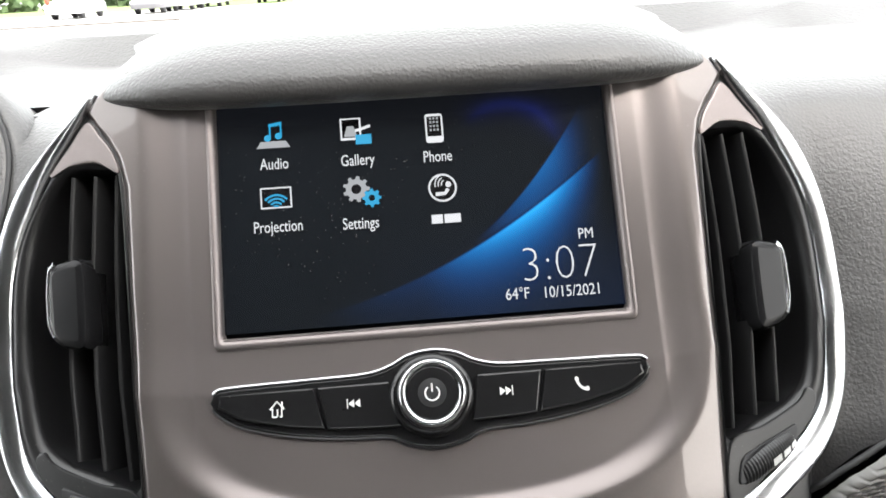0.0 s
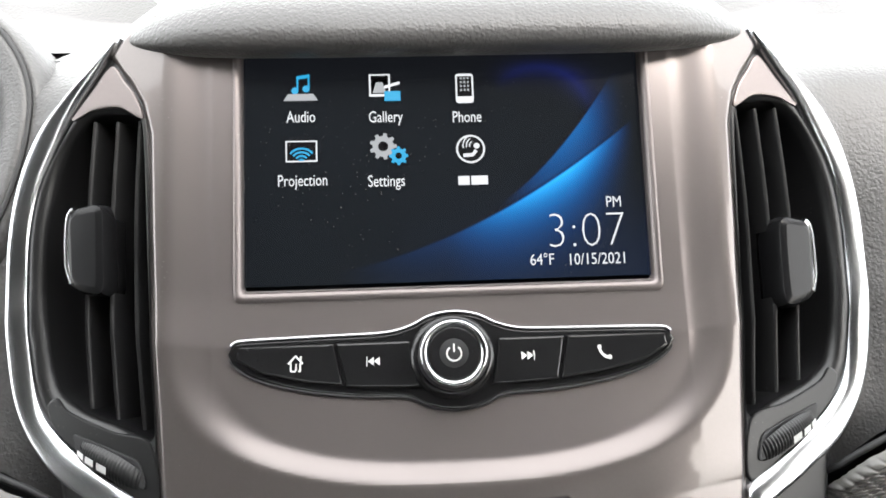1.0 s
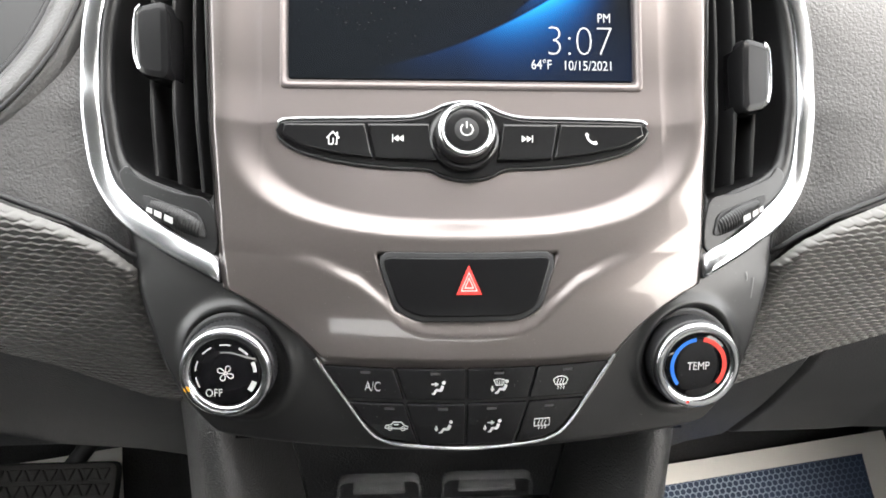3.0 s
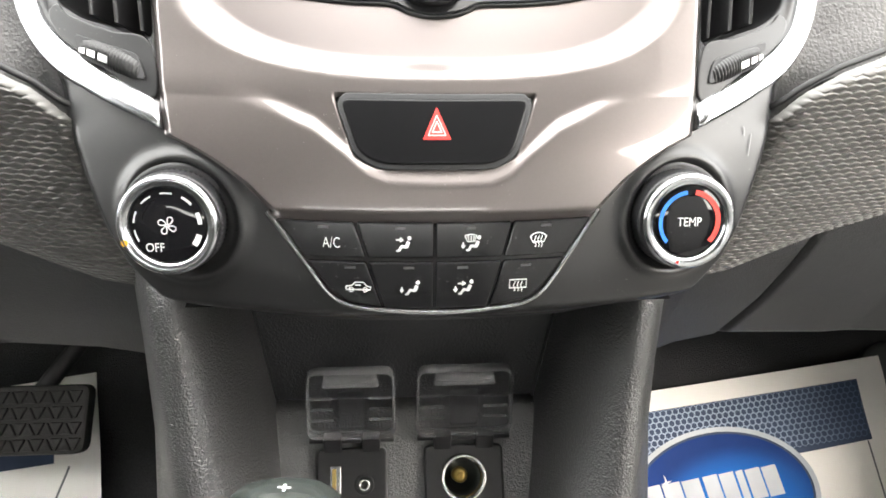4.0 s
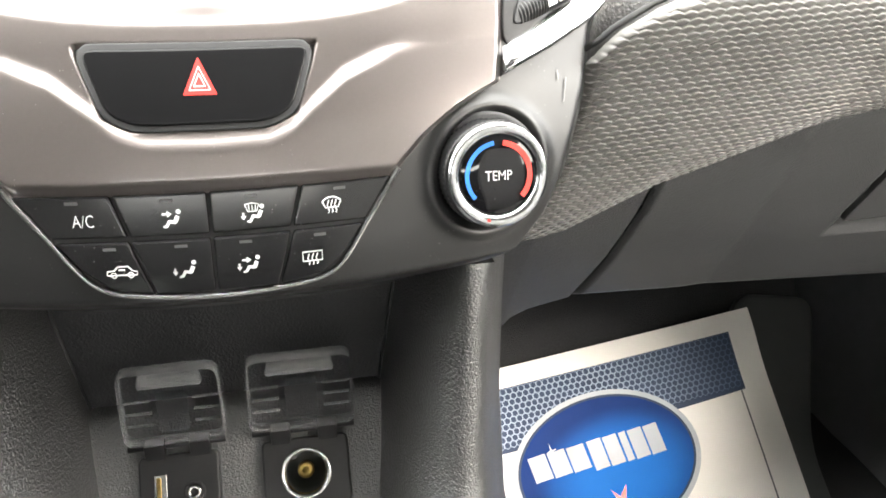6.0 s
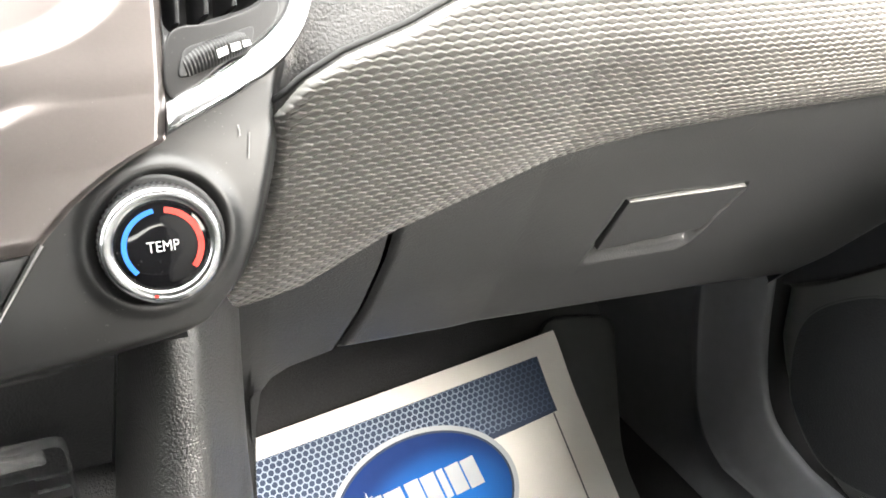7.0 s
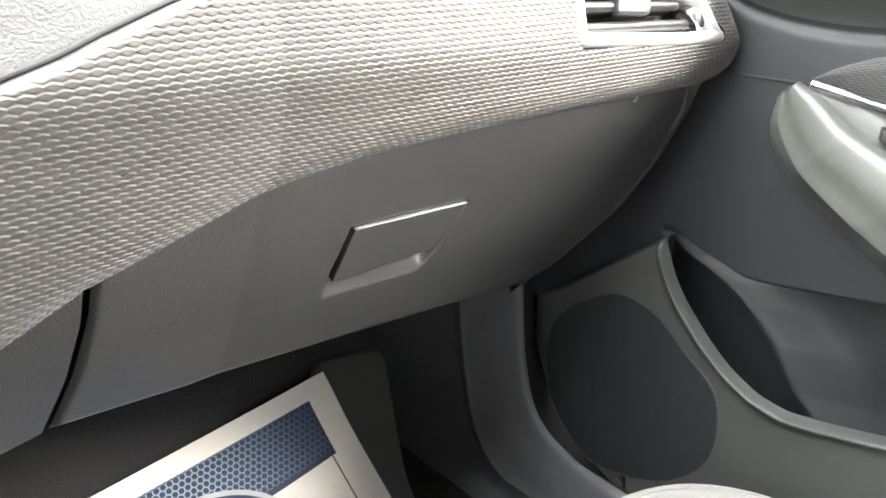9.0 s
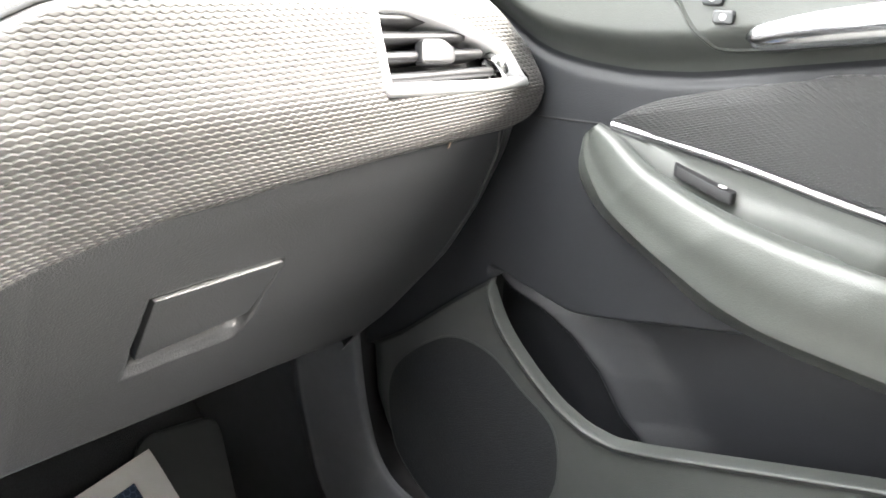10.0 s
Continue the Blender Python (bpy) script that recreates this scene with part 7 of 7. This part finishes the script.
def build_outside():
    single("ground", solid_box((-400, -400, -0.3), (400, 400, 0.0), 0), M_ASPHALT, "grey asphalt yard reaching the horizon", "ground", "structure")
    single("lawn", solid_box((-90, 56, -0.1), (90, 130, 0.02), 0), M_GRASS, "green roadside lawn", "grass", "structure")
    single("kerb", solid_box((-17, 30.2, -0.05), (-8.0, 30.7, 0.16), 0.03), M_BARK, "dark kerb strip at the edge of the yard", "kerb", "structure")
    rng = random.Random(4)
    for k in range(9):
        x, y = -44 + k * 6.5 + rng.uniform(-2, 2), 84 + rng.uniform(-6, 10)
        t = thing("tree", "leafy green roadside tree", "tree", group="trees along the road", at=(x, y, 0))
        part("trunk", tube(spline([(x, y, 0), (x + 0.1, y, 1.5), (x - 0.1, y, 3.5), (x, y, 6)], 8), np.linspace(0.28, 0.06, 8)), M_BARK, t)
        v, f = [], []
        for _ in range(1100):
            d = Vector((rng.gauss(0, 1), rng.gauss(0, 1), rng.gauss(0, 1))).normalized() * (rng.random() ** 0.4)
            c = Vector((x, y, 3.3)) + Vector((d.x * 4.6, d.y * 4.0, d.z * 4.0))
            u = Vector((rng.gauss(0, 1), rng.gauss(0, 1), rng.gauss(0, 1))).normalized() * 0.45
            w = u.orthogonal().normalized() * 0.35
            i = len(v)
            v += [c - u, c + w, c + u, c - w]
            f.append((i, i + 1, i + 2, i + 3))
        part("crown", mesh_of("crown", v, f, False), M_LEAF, t)
    for x, y, mat, lab in ((-17.6, 46.0, M_CARWHITE, "white car parked by the lawn"), (-13.7, 48, M_CARGREY, "dark grey car parked across the yard"), (-13.0, 52, M_CARWHITE, "white car parked beside a dark grey one"),
                           (-12.3, 57, M_CARWHITE, "white car parked across the yard"), (-8.6, 60, M_CARWHITE, "white car parked apart across the yard")):
        c = thing("parked_car", lab, "car", group="parked cars", at=(x, y, 0))
        sec = spline([(-2.2, 0.30), (-2.25, 0.68), (-1.3, 0.85), (-0.7, 1.25), (0.7, 1.28), (1.5, 0.9), (2.2, 0.8), (2.25, 0.30)], 30)
        vv = [(x + w * (0.86 - 0.2 * step(np.array(b), 0.85, 1.28)), y + a, b) for w in (-1, -0.6, 0.6, 1) for a, b in sec]
        n = 30
        body = mesh_of("body", vv, grid_faces(4, n) + [tuple(range(n)), tuple(range(4 * n - 1, 3 * n - 1, -1))])
        part("body", body, mat, c)
        for a in (-1.4, 1.4):
            for w in (-1, 1):
                part("wheel", lathe([(0.32, 0), (0.32, 0.2), (0.2, 0.21)], (x + w * 0.72 - 0.1, y + a, 0.32), (1, 0, 0), n=20), M_DARK, c)
    single("marker_post", tube([(-23.6, 57, 0), (-23.9, 57, 2.4)], 0.13), M_CARRED, "red marker post by the road", "post")


build_outside()
